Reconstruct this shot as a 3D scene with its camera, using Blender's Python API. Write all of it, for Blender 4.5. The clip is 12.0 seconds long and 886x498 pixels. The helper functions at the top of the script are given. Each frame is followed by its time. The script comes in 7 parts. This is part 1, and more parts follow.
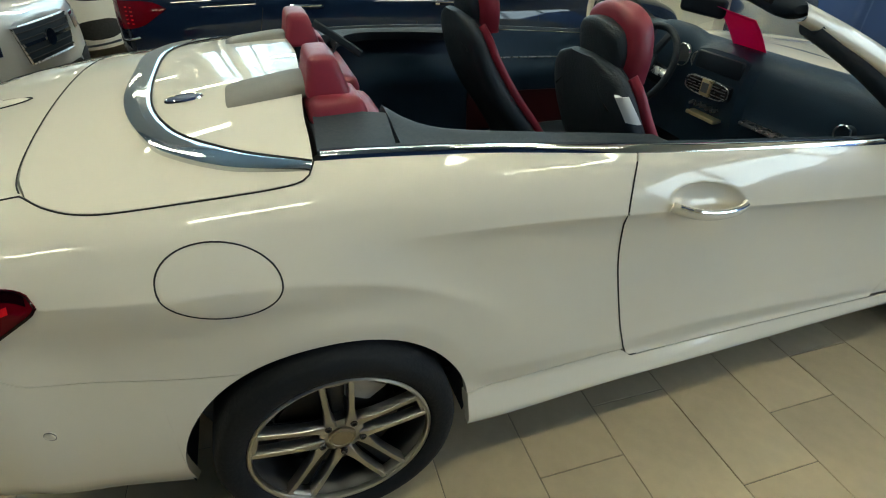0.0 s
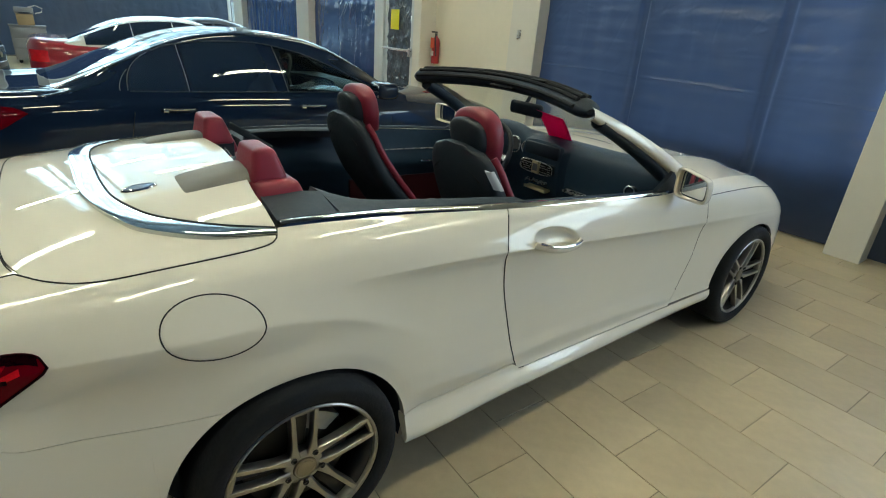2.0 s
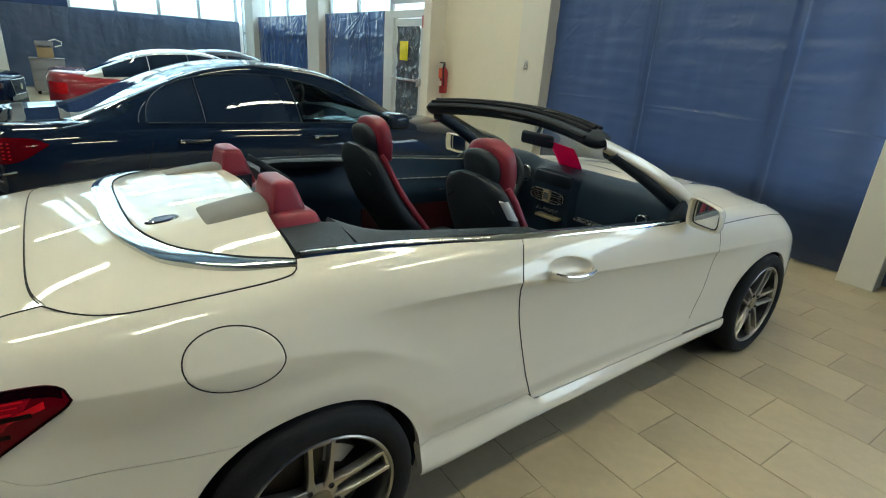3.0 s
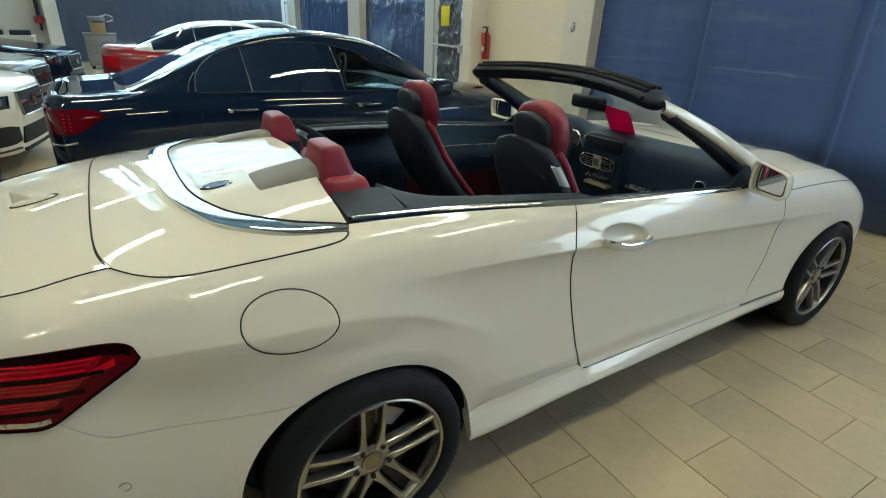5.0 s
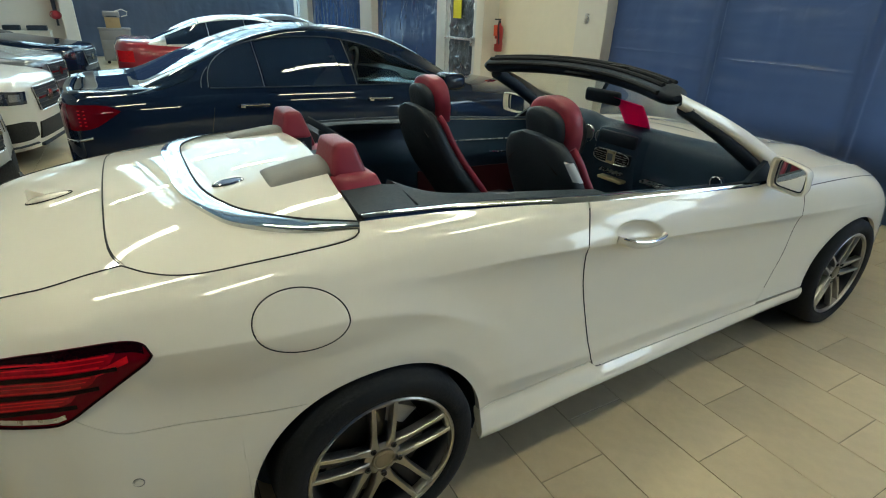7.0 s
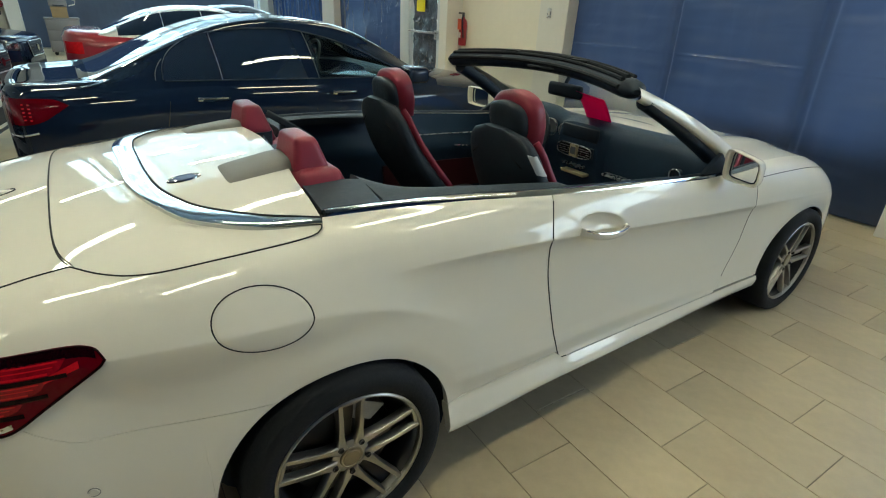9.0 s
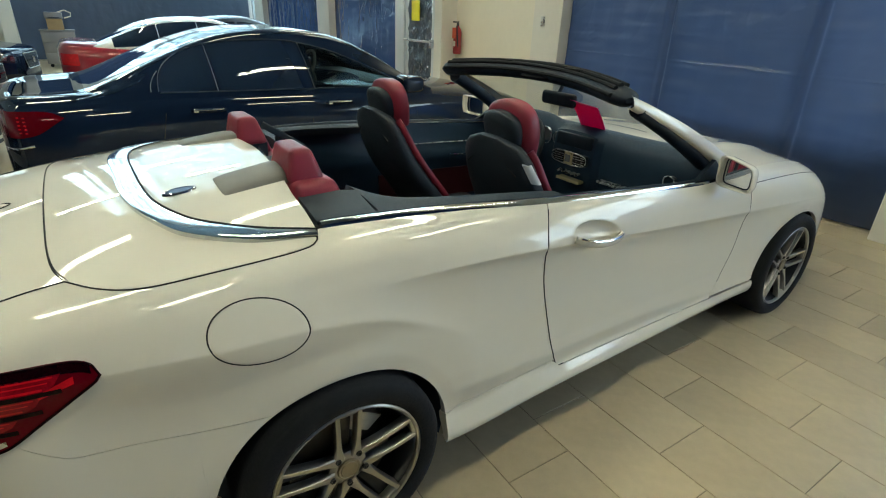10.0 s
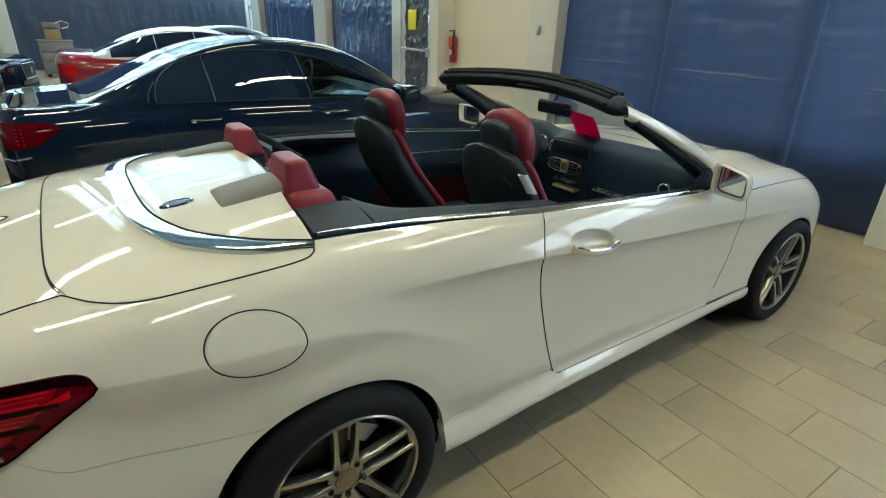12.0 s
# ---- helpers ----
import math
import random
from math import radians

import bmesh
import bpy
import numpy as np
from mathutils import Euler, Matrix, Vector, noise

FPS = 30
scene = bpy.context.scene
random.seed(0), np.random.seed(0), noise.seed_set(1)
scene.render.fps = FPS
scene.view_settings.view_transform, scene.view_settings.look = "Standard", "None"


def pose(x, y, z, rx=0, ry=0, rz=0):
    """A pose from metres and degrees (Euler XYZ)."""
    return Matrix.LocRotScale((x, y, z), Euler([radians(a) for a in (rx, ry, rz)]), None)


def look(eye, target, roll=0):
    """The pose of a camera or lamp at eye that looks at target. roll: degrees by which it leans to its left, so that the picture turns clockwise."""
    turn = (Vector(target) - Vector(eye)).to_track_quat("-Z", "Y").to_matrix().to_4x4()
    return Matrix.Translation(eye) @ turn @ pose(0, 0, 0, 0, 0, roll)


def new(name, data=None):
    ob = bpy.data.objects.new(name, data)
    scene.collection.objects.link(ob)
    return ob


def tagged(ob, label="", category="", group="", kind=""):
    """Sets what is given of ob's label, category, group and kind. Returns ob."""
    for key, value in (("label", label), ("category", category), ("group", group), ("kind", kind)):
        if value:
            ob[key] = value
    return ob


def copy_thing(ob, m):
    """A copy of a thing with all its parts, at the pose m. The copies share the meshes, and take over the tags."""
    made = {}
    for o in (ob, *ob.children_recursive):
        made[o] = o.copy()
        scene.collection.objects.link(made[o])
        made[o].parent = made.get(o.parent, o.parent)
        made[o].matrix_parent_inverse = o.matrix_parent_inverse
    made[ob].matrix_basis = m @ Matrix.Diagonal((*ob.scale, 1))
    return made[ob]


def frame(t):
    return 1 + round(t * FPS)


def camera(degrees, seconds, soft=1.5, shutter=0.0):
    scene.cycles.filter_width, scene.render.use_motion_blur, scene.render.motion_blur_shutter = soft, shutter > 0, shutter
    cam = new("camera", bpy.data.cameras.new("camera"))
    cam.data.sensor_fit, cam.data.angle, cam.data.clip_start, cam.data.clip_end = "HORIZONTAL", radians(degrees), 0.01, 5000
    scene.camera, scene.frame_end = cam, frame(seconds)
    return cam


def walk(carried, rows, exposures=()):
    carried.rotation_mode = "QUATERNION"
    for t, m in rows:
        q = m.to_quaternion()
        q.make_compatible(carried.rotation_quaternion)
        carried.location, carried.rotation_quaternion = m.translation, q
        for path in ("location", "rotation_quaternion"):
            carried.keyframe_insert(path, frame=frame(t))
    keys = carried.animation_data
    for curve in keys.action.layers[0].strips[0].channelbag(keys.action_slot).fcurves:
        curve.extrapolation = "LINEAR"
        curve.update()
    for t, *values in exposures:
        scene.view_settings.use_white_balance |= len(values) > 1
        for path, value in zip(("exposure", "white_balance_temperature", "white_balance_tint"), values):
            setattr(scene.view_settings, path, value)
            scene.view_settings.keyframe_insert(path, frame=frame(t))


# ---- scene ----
cam = camera(81.3, 12.0, soft=1.1)
PATH = [
    (0, (-0.06, -1.756, 1.512), (0.512, -0.2, 0.392), 2.0),
    (0.5, (-0.223, -1.881, 1.517), (0.649, -0.411, 0.479), 3.7),
    (1, (-0.27, -1.97, 1.547), (0.711, -0.517, 0.585), 4.6),
    (1.5, (-0.328, -2.021, 1.548), (0.696, -0.551, 0.658), 3.9),
    (2, (-0.432, -2.008, 1.573), (0.704, -0.564, 0.784), 4.4),
    (2.5, (-0.452, -1.989, 1.602), (0.731, -0.541, 0.894), 4.7),
    (3, (-0.463, -1.993, 1.59), (0.671, -0.501, 0.891), 4.0),
    (3.5, (-0.494, -1.98, 1.571), (0.572, -0.468, 0.811), 3.3),
    (5.5, (-0.475, -1.956, 1.563), (0.506, -0.415, 0.749), 2.6),
    (6, (-0.472, -1.952, 1.567), (0.496, -0.406, 0.746), 2.6),
    (6.5, (-0.47, -1.946, 1.568), (0.479, -0.391, 0.741), 2.4),
    (7, (-0.471, -1.944, 1.57), (0.475, -0.392, 0.734), 2.1),
    (9, (-0.46, -1.943, 1.567), (0.586, -0.465, 0.717), 2.8),
    (9.5, (-0.456, -1.948, 1.575), (0.6, -0.471, 0.736), 2.4),
    (10, (-0.456, -1.946, 1.577), (0.604, -0.464, 0.752), 2.3),
    (10.5, (-0.455, -1.948, 1.581), (0.604, -0.461, 0.763), 2.1),
    (11, (-0.455, -1.95, 1.584), (0.604, -0.46, 0.773), 2.0),
    (11.5, (-0.455, -1.951, 1.588), (0.606, -0.459, 0.783), 1.8),
    (12, (-0.454, -1.95, 1.589), (0.617, -0.464, 0.789), 2.0),
]
walk(cam, [(t, look(eye, target, roll)) for t, eye, target, roll in PATH])

# ---- world and lights ----
world = bpy.data.worlds.new("world")
scene.world = world
world.use_nodes = True
wn = world.node_tree
sky = wn.nodes.new("ShaderNodeTexSky")
sky.sky_type = "NISHITA"
sky.sun_disc = False
sky.sun_elevation = radians(38)
sky.sun_rotation = radians(20)
wn.links.new(sky.outputs[0], wn.nodes["Background"].inputs[0])
wn.nodes["Background"].inputs[1].default_value = 0.15
scene.view_settings.exposure = 0.1

ROOM_X0, ROOM_X1, ROOM_Y0, ROOM_Y1, ROOM_H = -11.0, 5.0, -9.0, 17.4, 12.4


def area_lamp(name, eye, target, sx, sy, watts, color):
    lamp = bpy.data.lights.new(name, "AREA")
    lamp.shape, lamp.size, lamp.size_y, lamp.energy, lamp.color = "RECTANGLE", sx, sy, watts, color
    ob = new(name, lamp)
    ob.matrix_world = look(eye, target)
    return ob


# daylight outside the high glazing of the far wall and of the front wall
area_lamp("far_window_daylight", (1.25, 18.2, 7.4), (1.25, 0.0, 5.6), 7.4, 8.2, 800, (0.46, 0.78, 1.0))
area_lamp("front_window_daylight", (5.5, -3.7, 2.1), (0.0, -3.7, 1.7), 5.2, 2.0, 290, (0.70, 0.86, 0.98))
area_lamp("front_window_daylight", (5.9, 12.0, 3.9), (0.0, 12.0, 2.6), 9.5, 3.2, 520, (0.56, 0.82, 1.0))

# ---- material and mesh helpers ----
def mat(name, color, rough=0.5, metal=0.0, coat=0.0, vary=0.06, scale=6.0, bump=0.0, bump_scale=60.0, spec=0.5, rvary=0.1, random_piece=0.0):
    m = bpy.data.materials.new(name)
    m.use_nodes = True
    nt = m.node_tree
    b = nt.nodes["Principled BSDF"]
    b.inputs["Roughness"].default_value = rough
    b.inputs["Metallic"].default_value = metal
    b.inputs["Coat Weight"].default_value = coat
    b.inputs["Coat Roughness"].default_value = 0.03
    b.inputs["Specular IOR Level"].default_value = spec
    tc = nt.nodes.new("ShaderNodeTexCoord")
    n1 = nt.nodes.new("ShaderNodeTexNoise")
    n1.inputs["Scale"].default_value = scale
    n1.inputs["Detail"].default_value = 6.0
    nt.links.new(tc.outputs["Object"], n1.inputs["Vector"])
    n2 = nt.nodes.new("ShaderNodeTexNoise")
    n2.inputs["Scale"].default_value = scale * 9.0
    n2.inputs["Detail"].default_value = 3.0
    nt.links.new(tc.outputs["Object"], n2.inputs["Vector"])
    mixn = nt.nodes.new("ShaderNodeMath")
    mixn.operation = "MULTIPLY_ADD"
    nt.links.new(n1.outputs["Fac"], mixn.inputs[0])
    mixn.inputs[1].default_value = 0.65
    half = nt.nodes.new("ShaderNodeMath")
    half.operation = "MULTIPLY"
    half.inputs[1].default_value = 0.35
    nt.links.new(n2.outputs["Fac"], half.inputs[0])
    nt.links.new(half.outputs[0], mixn.inputs[2])
    ramp = nt.nodes.new("ShaderNodeMapRange")
    ramp.clamp = False
    ramp.inputs["From Min"].default_value = 0.3
    ramp.inputs["From Max"].default_value = 0.7
    ramp.inputs["To Min"].default_value = 1.0 - vary
    ramp.inputs["To Max"].default_value = 1.0 + vary
    nt.links.new(mixn.outputs[0], ramp.inputs["Value"])
    mul = nt.nodes.new("ShaderNodeVectorMath")
    mul.operation = "SCALE"
    mul.inputs[0].default_value = color[:3]
    nt.links.new(ramp.outputs[0], mul.inputs["Scale"])
    out = mul.outputs[0]
    if random_piece:
        info = nt.nodes.new("ShaderNodeObjectInfo")
        rr = nt.nodes.new("ShaderNodeMapRange")
        rr.inputs["To Min"].default_value = 1.0 - random_piece
        rr.inputs["To Max"].default_value = 1.0 + random_piece
        nt.links.new(info.outputs["Random"], rr.inputs["Value"])
        mul2 = nt.nodes.new("ShaderNodeVectorMath")
        mul2.operation = "SCALE"
        nt.links.new(out, mul2.inputs[0])
        nt.links.new(rr.outputs[0], mul2.inputs["Scale"])
        out = mul2.outputs[0]
    nt.links.new(out, b.inputs["Base Color"])
    if rvary:
        rm = nt.nodes.new("ShaderNodeMapRange")
        rm.clamp = False
        rm.inputs["From Min"].default_value = 0.3
        rm.inputs["From Max"].default_value = 0.7
        rm.inputs["To Min"].default_value = rough * (1.0 - rvary)
        rm.inputs["To Max"].default_value = min(1.0, rough * (1.0 + rvary))
        nt.links.new(n2.outputs["Fac"], rm.inputs["Value"])
        nt.links.new(rm.outputs[0], b.inputs["Roughness"])
    if bump:
        nb = nt.nodes.new("ShaderNodeTexNoise")
        nb.inputs["Scale"].default_value = bump_scale
        nb.inputs["Detail"].default_value = 4.0
        nt.links.new(tc.outputs["Object"], nb.inputs["Vector"])
        bp = nt.nodes.new("ShaderNodeBump")
        bp.inputs["Strength"].default_value = bump
        bp.inputs["Distance"].default_value = 0.01
        nt.links.new(nb.outputs["Fac"], bp.inputs["Height"])
        nt.links.new(bp.outputs[0], b.inputs["Normal"])
    return m


def glow(name, color, strength):
    m = bpy.data.materials.new(name)
    m.use_nodes = True
    b = m.node_tree.nodes["Principled BSDF"]
    b.inputs["Base Color"].default_value = (0.8, 0.8, 0.8, 1)
    b.inputs["Emission Color"].default_value = (*color, 1)
    b.inputs["Emission Strength"].default_value = strength
    return m


def glass(name, tint, rough=0.0, alpha_mix=0.85):
    """Thin clear or tinted pane: mostly see-through, with a glossy face."""
    m = bpy.data.materials.new(name)
    m.use_nodes = True
    nt = m.node_tree
    for n in list(nt.nodes):
        if n.type == "BSDF_PRINCIPLED":
            nt.nodes.remove(n)
    tr = nt.nodes.new("ShaderNodeBsdfTransparent")
    tr.inputs[0].default_value = (*tint, 1)
    gl = nt.nodes.new("ShaderNodeBsdfGlossy")
    gl.inputs["Roughness"].default_value = rough
    lw = nt.nodes.new("ShaderNodeLayerWeight")
    pw = nt.nodes.new("ShaderNodeMath")
    pw.operation = "POWER"
    pw.inputs[1].default_value = 5.0
    nt.links.new(lw.outputs["Facing"], pw.inputs[0])
    fr = nt.nodes.new("ShaderNodeMath")
    fr.operation = "MULTIPLY_ADD"
    fr.inputs[1].default_value = 0.55
    fr.inputs[2].default_value = 0.045
    nt.links.new(pw.outputs[0], fr.inputs[0])
    mx = nt.nodes.new("ShaderNodeMixShader")
    nt.links.new(fr.outputs[0], mx.inputs[0])
    nt.links.new(tr.outputs[0], mx.inputs[1])
    nt.links.new(gl.outputs[0], mx.inputs[2])
    nt.links.new(mx.outputs[0], nt.nodes["Material Output"].inputs[0])
    return m


def mesh_of(name, bm, material, smooth=True):
    bmesh.ops.recalc_face_normals(bm, faces=bm.faces)
    me = bpy.data.meshes.new(name)
    bm.to_mesh(me)
    bm.free()
    me.materials.append(material)
    for p in me.polygons:
        p.use_smooth = smooth
    if smooth:
        me.set_sharp_from_angle(angle=radians(38))
    return me


def part(name, bm, material, parent, label="", smooth=True):
    ob = new(name, mesh_of(name, bm, material, smooth))
    ob.parent = parent
    if label:
        tagged(ob, label)
    return ob


def thing(name, label, category, group="", kind="", at=None):
    ob = new(name)
    ob.empty_display_size = 0.1
    if at is not None:
        ob.matrix_world = at
    return tagged(ob, label, category, group, kind)


def solo(name, bm, material, label, category, group="", kind="", smooth=True):
    return tagged(new(name, mesh_of(name, bm, material, smooth)), label, category, group, kind)


def box(bm, x0, x1, y0, y1, z0, z1, bev=0.0, m=None, seg=2):
    t = bmesh.new()
    bmesh.ops.create_cube(t, size=1.0)
    for v in t.verts:
        v.co = Vector(((x0 + x1) / 2 + v.co.x * (x1 - x0), (y0 + y1) / 2 + v.co.y * (y1 - y0), (z0 + z1) / 2 + v.co.z * (z1 - z0)))
    if bev:
        bmesh.ops.bevel(t, geom=t.edges[:], offset=bev, segments=seg, profile=0.5, affect="EDGES")
    if m is not None:
        t.transform(m)
    merge(bm, t)
    return bm


def merge(bm, t):
    idx = [bm.verts.new(v.co) for v in t.verts]
    t.verts.index_update()
    for f in t.faces:
        try:
            bm.faces.new([idx[v.index] for v in f.verts])
        except ValueError:
            pass
    t.free()
    return bm


def boxm(*a, **k):
    return box(bmesh.new(), *a, **k)


def cyl(bm, p, q, r0, r1=None, n=24, caps=True):
    """A round bar from p to q."""
    p, q = Vector(p), Vector(q)
    t = bmesh.new()
    bmesh.ops.create_cone(t, cap_ends=caps, segments=n, radius1=r0, radius2=r0 if r1 is None else r1, depth=(q - p).length)
    t.transform(Matrix.Translation((p + q) / 2) @ (q - p).to_track_quat("Z", "Y").to_matrix().to_4x4())
    return merge(bm, t)


def grid(bm, f, nu, nv, us=None, vs=None):
    """A sheet of quads through f(u, v), u and v from 0 to 1. Returns its rows of vertices."""
    us = us or [i / nu for i in range(nu + 1)]
    vs = vs or [j / nv for j in range(nv + 1)]
    rows = [[bm.verts.new(f(u, v)) for v in vs] for u in us]
    for a, b in zip(rows, rows[1:]):
        for j in range(len(vs) - 1):
            bm.faces.new((a[j], b[j], b[j + 1], a[j + 1]))
    return rows


def skirt(bm, depth, toward):
    """Turns the free edges of a sheet inwards, away from the side that faces 'toward', so that the panel has thickness."""
    bm.normal_update()
    edges = [e for e in bm.edges if e.is_boundary]
    nrm = {}
    for e in edges:
        for v in e.verts:
            n = v.normal.copy()
            nrm[v.index if v.index >= 0 else id(v)] = n
    ret = bmesh.ops.extrude_edge_only(bm, edges=edges)
    bm.normal_update()
    for v in [g for g in ret["geom"] if isinstance(g, bmesh.types.BMVert)]:
        src = [e.other_vert(v) for e in v.link_edges]
        src = [s for s in src if s not in ret["geom"]]
        n = src[0].normal if src else v.normal
        # use the sheet's own faces for the direction
        fs = [f for f in (src[0].link_faces if src else []) if not any(w in ret["geom"] for w in f.verts)]
        if fs:
            n = sum((f.normal for f in fs), Vector()).normalized()
        if n.dot(Vector(toward)) < 0:
            n = -n
        v.co -= n * depth
    return bm


def lathe(bm, profile, n=48, axis="y"):
    """Turns a profile of (radius, along) round an axis."""
    rows = []
    for i in range(n):
        a = 2 * math.pi * i / n
        c, s = math.cos(a), math.sin(a)
        rows.append([bm.verts.new((r * c, h, r * s) if axis == "y" else (r * c, r * s, h)) for r, h in profile])
    for i in range(n):
        a, b = rows[i], rows[(i + 1) % n]
        for j in range(len(profile) - 1):
            bm.faces.new((a[j], b[j], b[j + 1], a[j + 1]))
    return bm


def tube(bm, pts, r, n=8, closed=False):
    """A bar that follows points; r is a radius or (width, height)."""
    pts = [Vector(p) for p in pts]
    rings = []
    for i, p in enumerate(pts):
        here = r(i / (len(pts) - 1)) if callable(r) else r
        ra, rb = here if isinstance(here, tuple) else (here, here)
        a = pts[i - 1] if i or closed else p
        b = pts[(i + 1) % len(pts)] if i + 1 < len(pts) or closed else p
        t = (b - a).normalized()
        side = t.cross(Vector((0, 0, 1)))
        side = side.normalized() if side.length > 1e-4 else Vector((1, 0, 0))
        up = side.cross(t).normalized()
        rings.append([bm.verts.new(p + side * ra * math.cos(2 * math.pi * k / n) + up * rb * math.sin(2 * math.pi * k / n)) for k in range(n)])
    m = len(rings)
    for i in range(m if closed else m - 1):
        a, b = rings[i], rings[(i + 1) % m]
        for k in range(n):
            bm.faces.new((a[k], a[(k + 1) % n], b[(k + 1) % n], b[k]))
    if not closed:
        bm.faces.new(rings[0][::-1])
        bm.faces.new(rings[-1])
    return bm


def curve_at(keys, x):
    """Smooth value through (x, value) keys: Catmull-Rom with flat ends."""
    if x <= keys[0][0]:
        return keys[0][1]
    if x >= keys[-1][0]:
        return keys[-1][1]
    i = max(k for k in range(len(keys) - 1) if keys[k][0] <= x)
    x0, y0 = keys[i]
    x1, y1 = keys[i + 1]
    h = x1 - x0
    m0 = (y1 - keys[i - 1][1]) / (x1 - keys[i - 1][0]) if i > 0 else (y1 - y0) / h
    m1 = (keys[i + 2][1] - y0) / (keys[i + 2][0] - x0) if i + 2 < len(keys) else (y1 - y0) / h
    t = (x - x0) / h
    return (2 * t**3 - 3 * t**2 + 1) * y0 + (t**3 - 2 * t**2 + t) * h * m0 + (3 * t**2 - 2 * t**3) * y1 + (t**3 - t**2) * h * m1

# ---- materials ----
M_PAINT = mat("cream_white_paint", (0.775, 0.735, 0.625), rough=0.55, coat=1.0, spec=0.15, vary=0.012, scale=2.0, rvary=0.05)
M_GAP = mat("dark_gap", (0.01, 0.01, 0.01), rough=0.8, vary=0.1)
M_CHROME = mat("chrome", (0.78, 0.79, 0.8), rough=0.07, metal=1.0, vary=0.02)
M_SATIN = mat("satin_silver", (0.62, 0.62, 0.62), rough=0.28, metal=1.0, vary=0.04)
M_LEVER = mat("pale_grey_plastic", (0.62, 0.62, 0.60), rough=0.4, vary=0.04, scale=20)
M_RUBBER = mat("tyre_rubber", (0.013, 0.015, 0.018), rough=0.75, spec=0.2, vary=0.15, scale=12, bump=0.15, bump_scale=120)
M_BLACKP = mat("black_plastic", (0.015, 0.026, 0.041), spec=0.3, rough=0.5, vary=0.12, scale=14, bump=0.12, bump_scale=400)
M_SOFT = mat("black_soft_trim", (0.024, 0.037, 0.050), spec=0.3, rough=0.62, vary=0.12, scale=10, bump=0.2, bump_scale=350)
M_DASH = mat("blue_black_grained_dash", (0.017, 0.042, 0.076), spec=0.35, rough=0.50, vary=0.12, scale=10, bump=0.2, bump_scale=350)
M_LEATHER = mat("black_leather", (0.016, 0.026, 0.036), spec=0.35, rough=0.5, vary=0.12, scale=9, bump=0.3, bump_scale=220)
M_RED = mat("red_leather", (0.24, 0.020, 0.040), rough=0.45, vary=0.1, scale=9, bump=0.08, bump_scale=260)
M_CARPET = mat("black_carpet", (0.012, 0.016, 0.022), rough=0.95, vary=0.2, scale=30, bump=0.5, bump_scale=500)
M_GLASS = glass("clear_glass", (0.9, 0.93, 0.92))
M_MIRROR = mat("mirror_glass", (0.85, 0.87, 0.88), rough=0.02, metal=1.0, vary=0.0, rvary=0)
M_TILE = mat("porcelain_tile", (0.505, 0.412, 0.262), rough=0.40, vary=0.13, scale=2.2, bump=0.05, bump_scale=40, random_piece=0.07)
M_GROUT = mat("dark_grout", (0.17, 0.145, 0.105), rough=0.9, vary=0.15, scale=20, bump=0.2, bump_scale=200)
M_WALL = mat("beige_wall_paint", (0.78, 0.735, 0.62), rough=0.75, vary=0.035, scale=1.2, bump=0.06, bump_scale=160)
M_WHITEWALL = mat("off_white_wall_paint", (0.72, 0.70, 0.64), rough=0.75, vary=0.035, scale=1.2, bump=0.06, bump_scale=160)
M_DARKWALL = mat("navy_wall_paint", (0.025, 0.060, 0.16), rough=0.7, vary=0.05, scale=1.5, bump=0.05, bump_scale=120)
M_FRAME = mat("aluminium_frame", (0.60, 0.65, 0.67), rough=0.45, metal=0.1, vary=0.05, scale=5)
M_SHEET = mat("navy_plastic_sheet", (0.007, 0.022, 0.060), rough=0.36, vary=0.06, scale=0.4, spec=1.0, rvary=0.0)
# creases that run mostly sideways
sn = M_SHEET.node_tree
s_tc, s_map, s_noise, s_bump = (sn.nodes.new(k) for k in ("ShaderNodeTexCoord", "ShaderNodeMapping", "ShaderNodeTexNoise", "ShaderNodeBump"))
s_map.inputs["Scale"].default_value = (0.5, 0.35, 2.4)
s_noise.inputs["Scale"].default_value = 2.2
s_noise.inputs["Detail"].default_value = 6.0
s_noise.inputs["Distortion"].default_value = 0.2
s_bump.inputs["Strength"].default_value = 0.0
s_bump.inputs["Distance"].default_value = 0.03
sn.links.new(s_tc.outputs["Object"], s_map.inputs[0])
sn.links.new(s_map.outputs[0], s_noise.inputs["Vector"])
sn.links.new(s_noise.outputs["Fac"], s_bump.inputs["Height"])
sn.links.new(s_bump.outputs[0], sn.nodes["Principled BSDF"].inputs["Normal"])
for n in sn.nodes:
    if n.type == "TEX_NOISE":
        n.inputs["Detail"].default_value = 1.0
# the film lets a little daylight through
film = sn.nodes.new("ShaderNodeBsdfTranslucent")
film.inputs[0].default_value = (0.31, 0.48, 0.95, 1)
film_mix = sn.nodes.new("ShaderNodeMixShader")
film_mix.inputs[0].default_value = 0.16
sn.links.new(sn.nodes["Principled BSDF"].outputs[0], film_mix.inputs[1])
sn.links.new(film.outputs[0], film_mix.inputs[2])
sn.links.new(film_mix.outputs[0], sn.nodes["Material Output"].inputs[0])
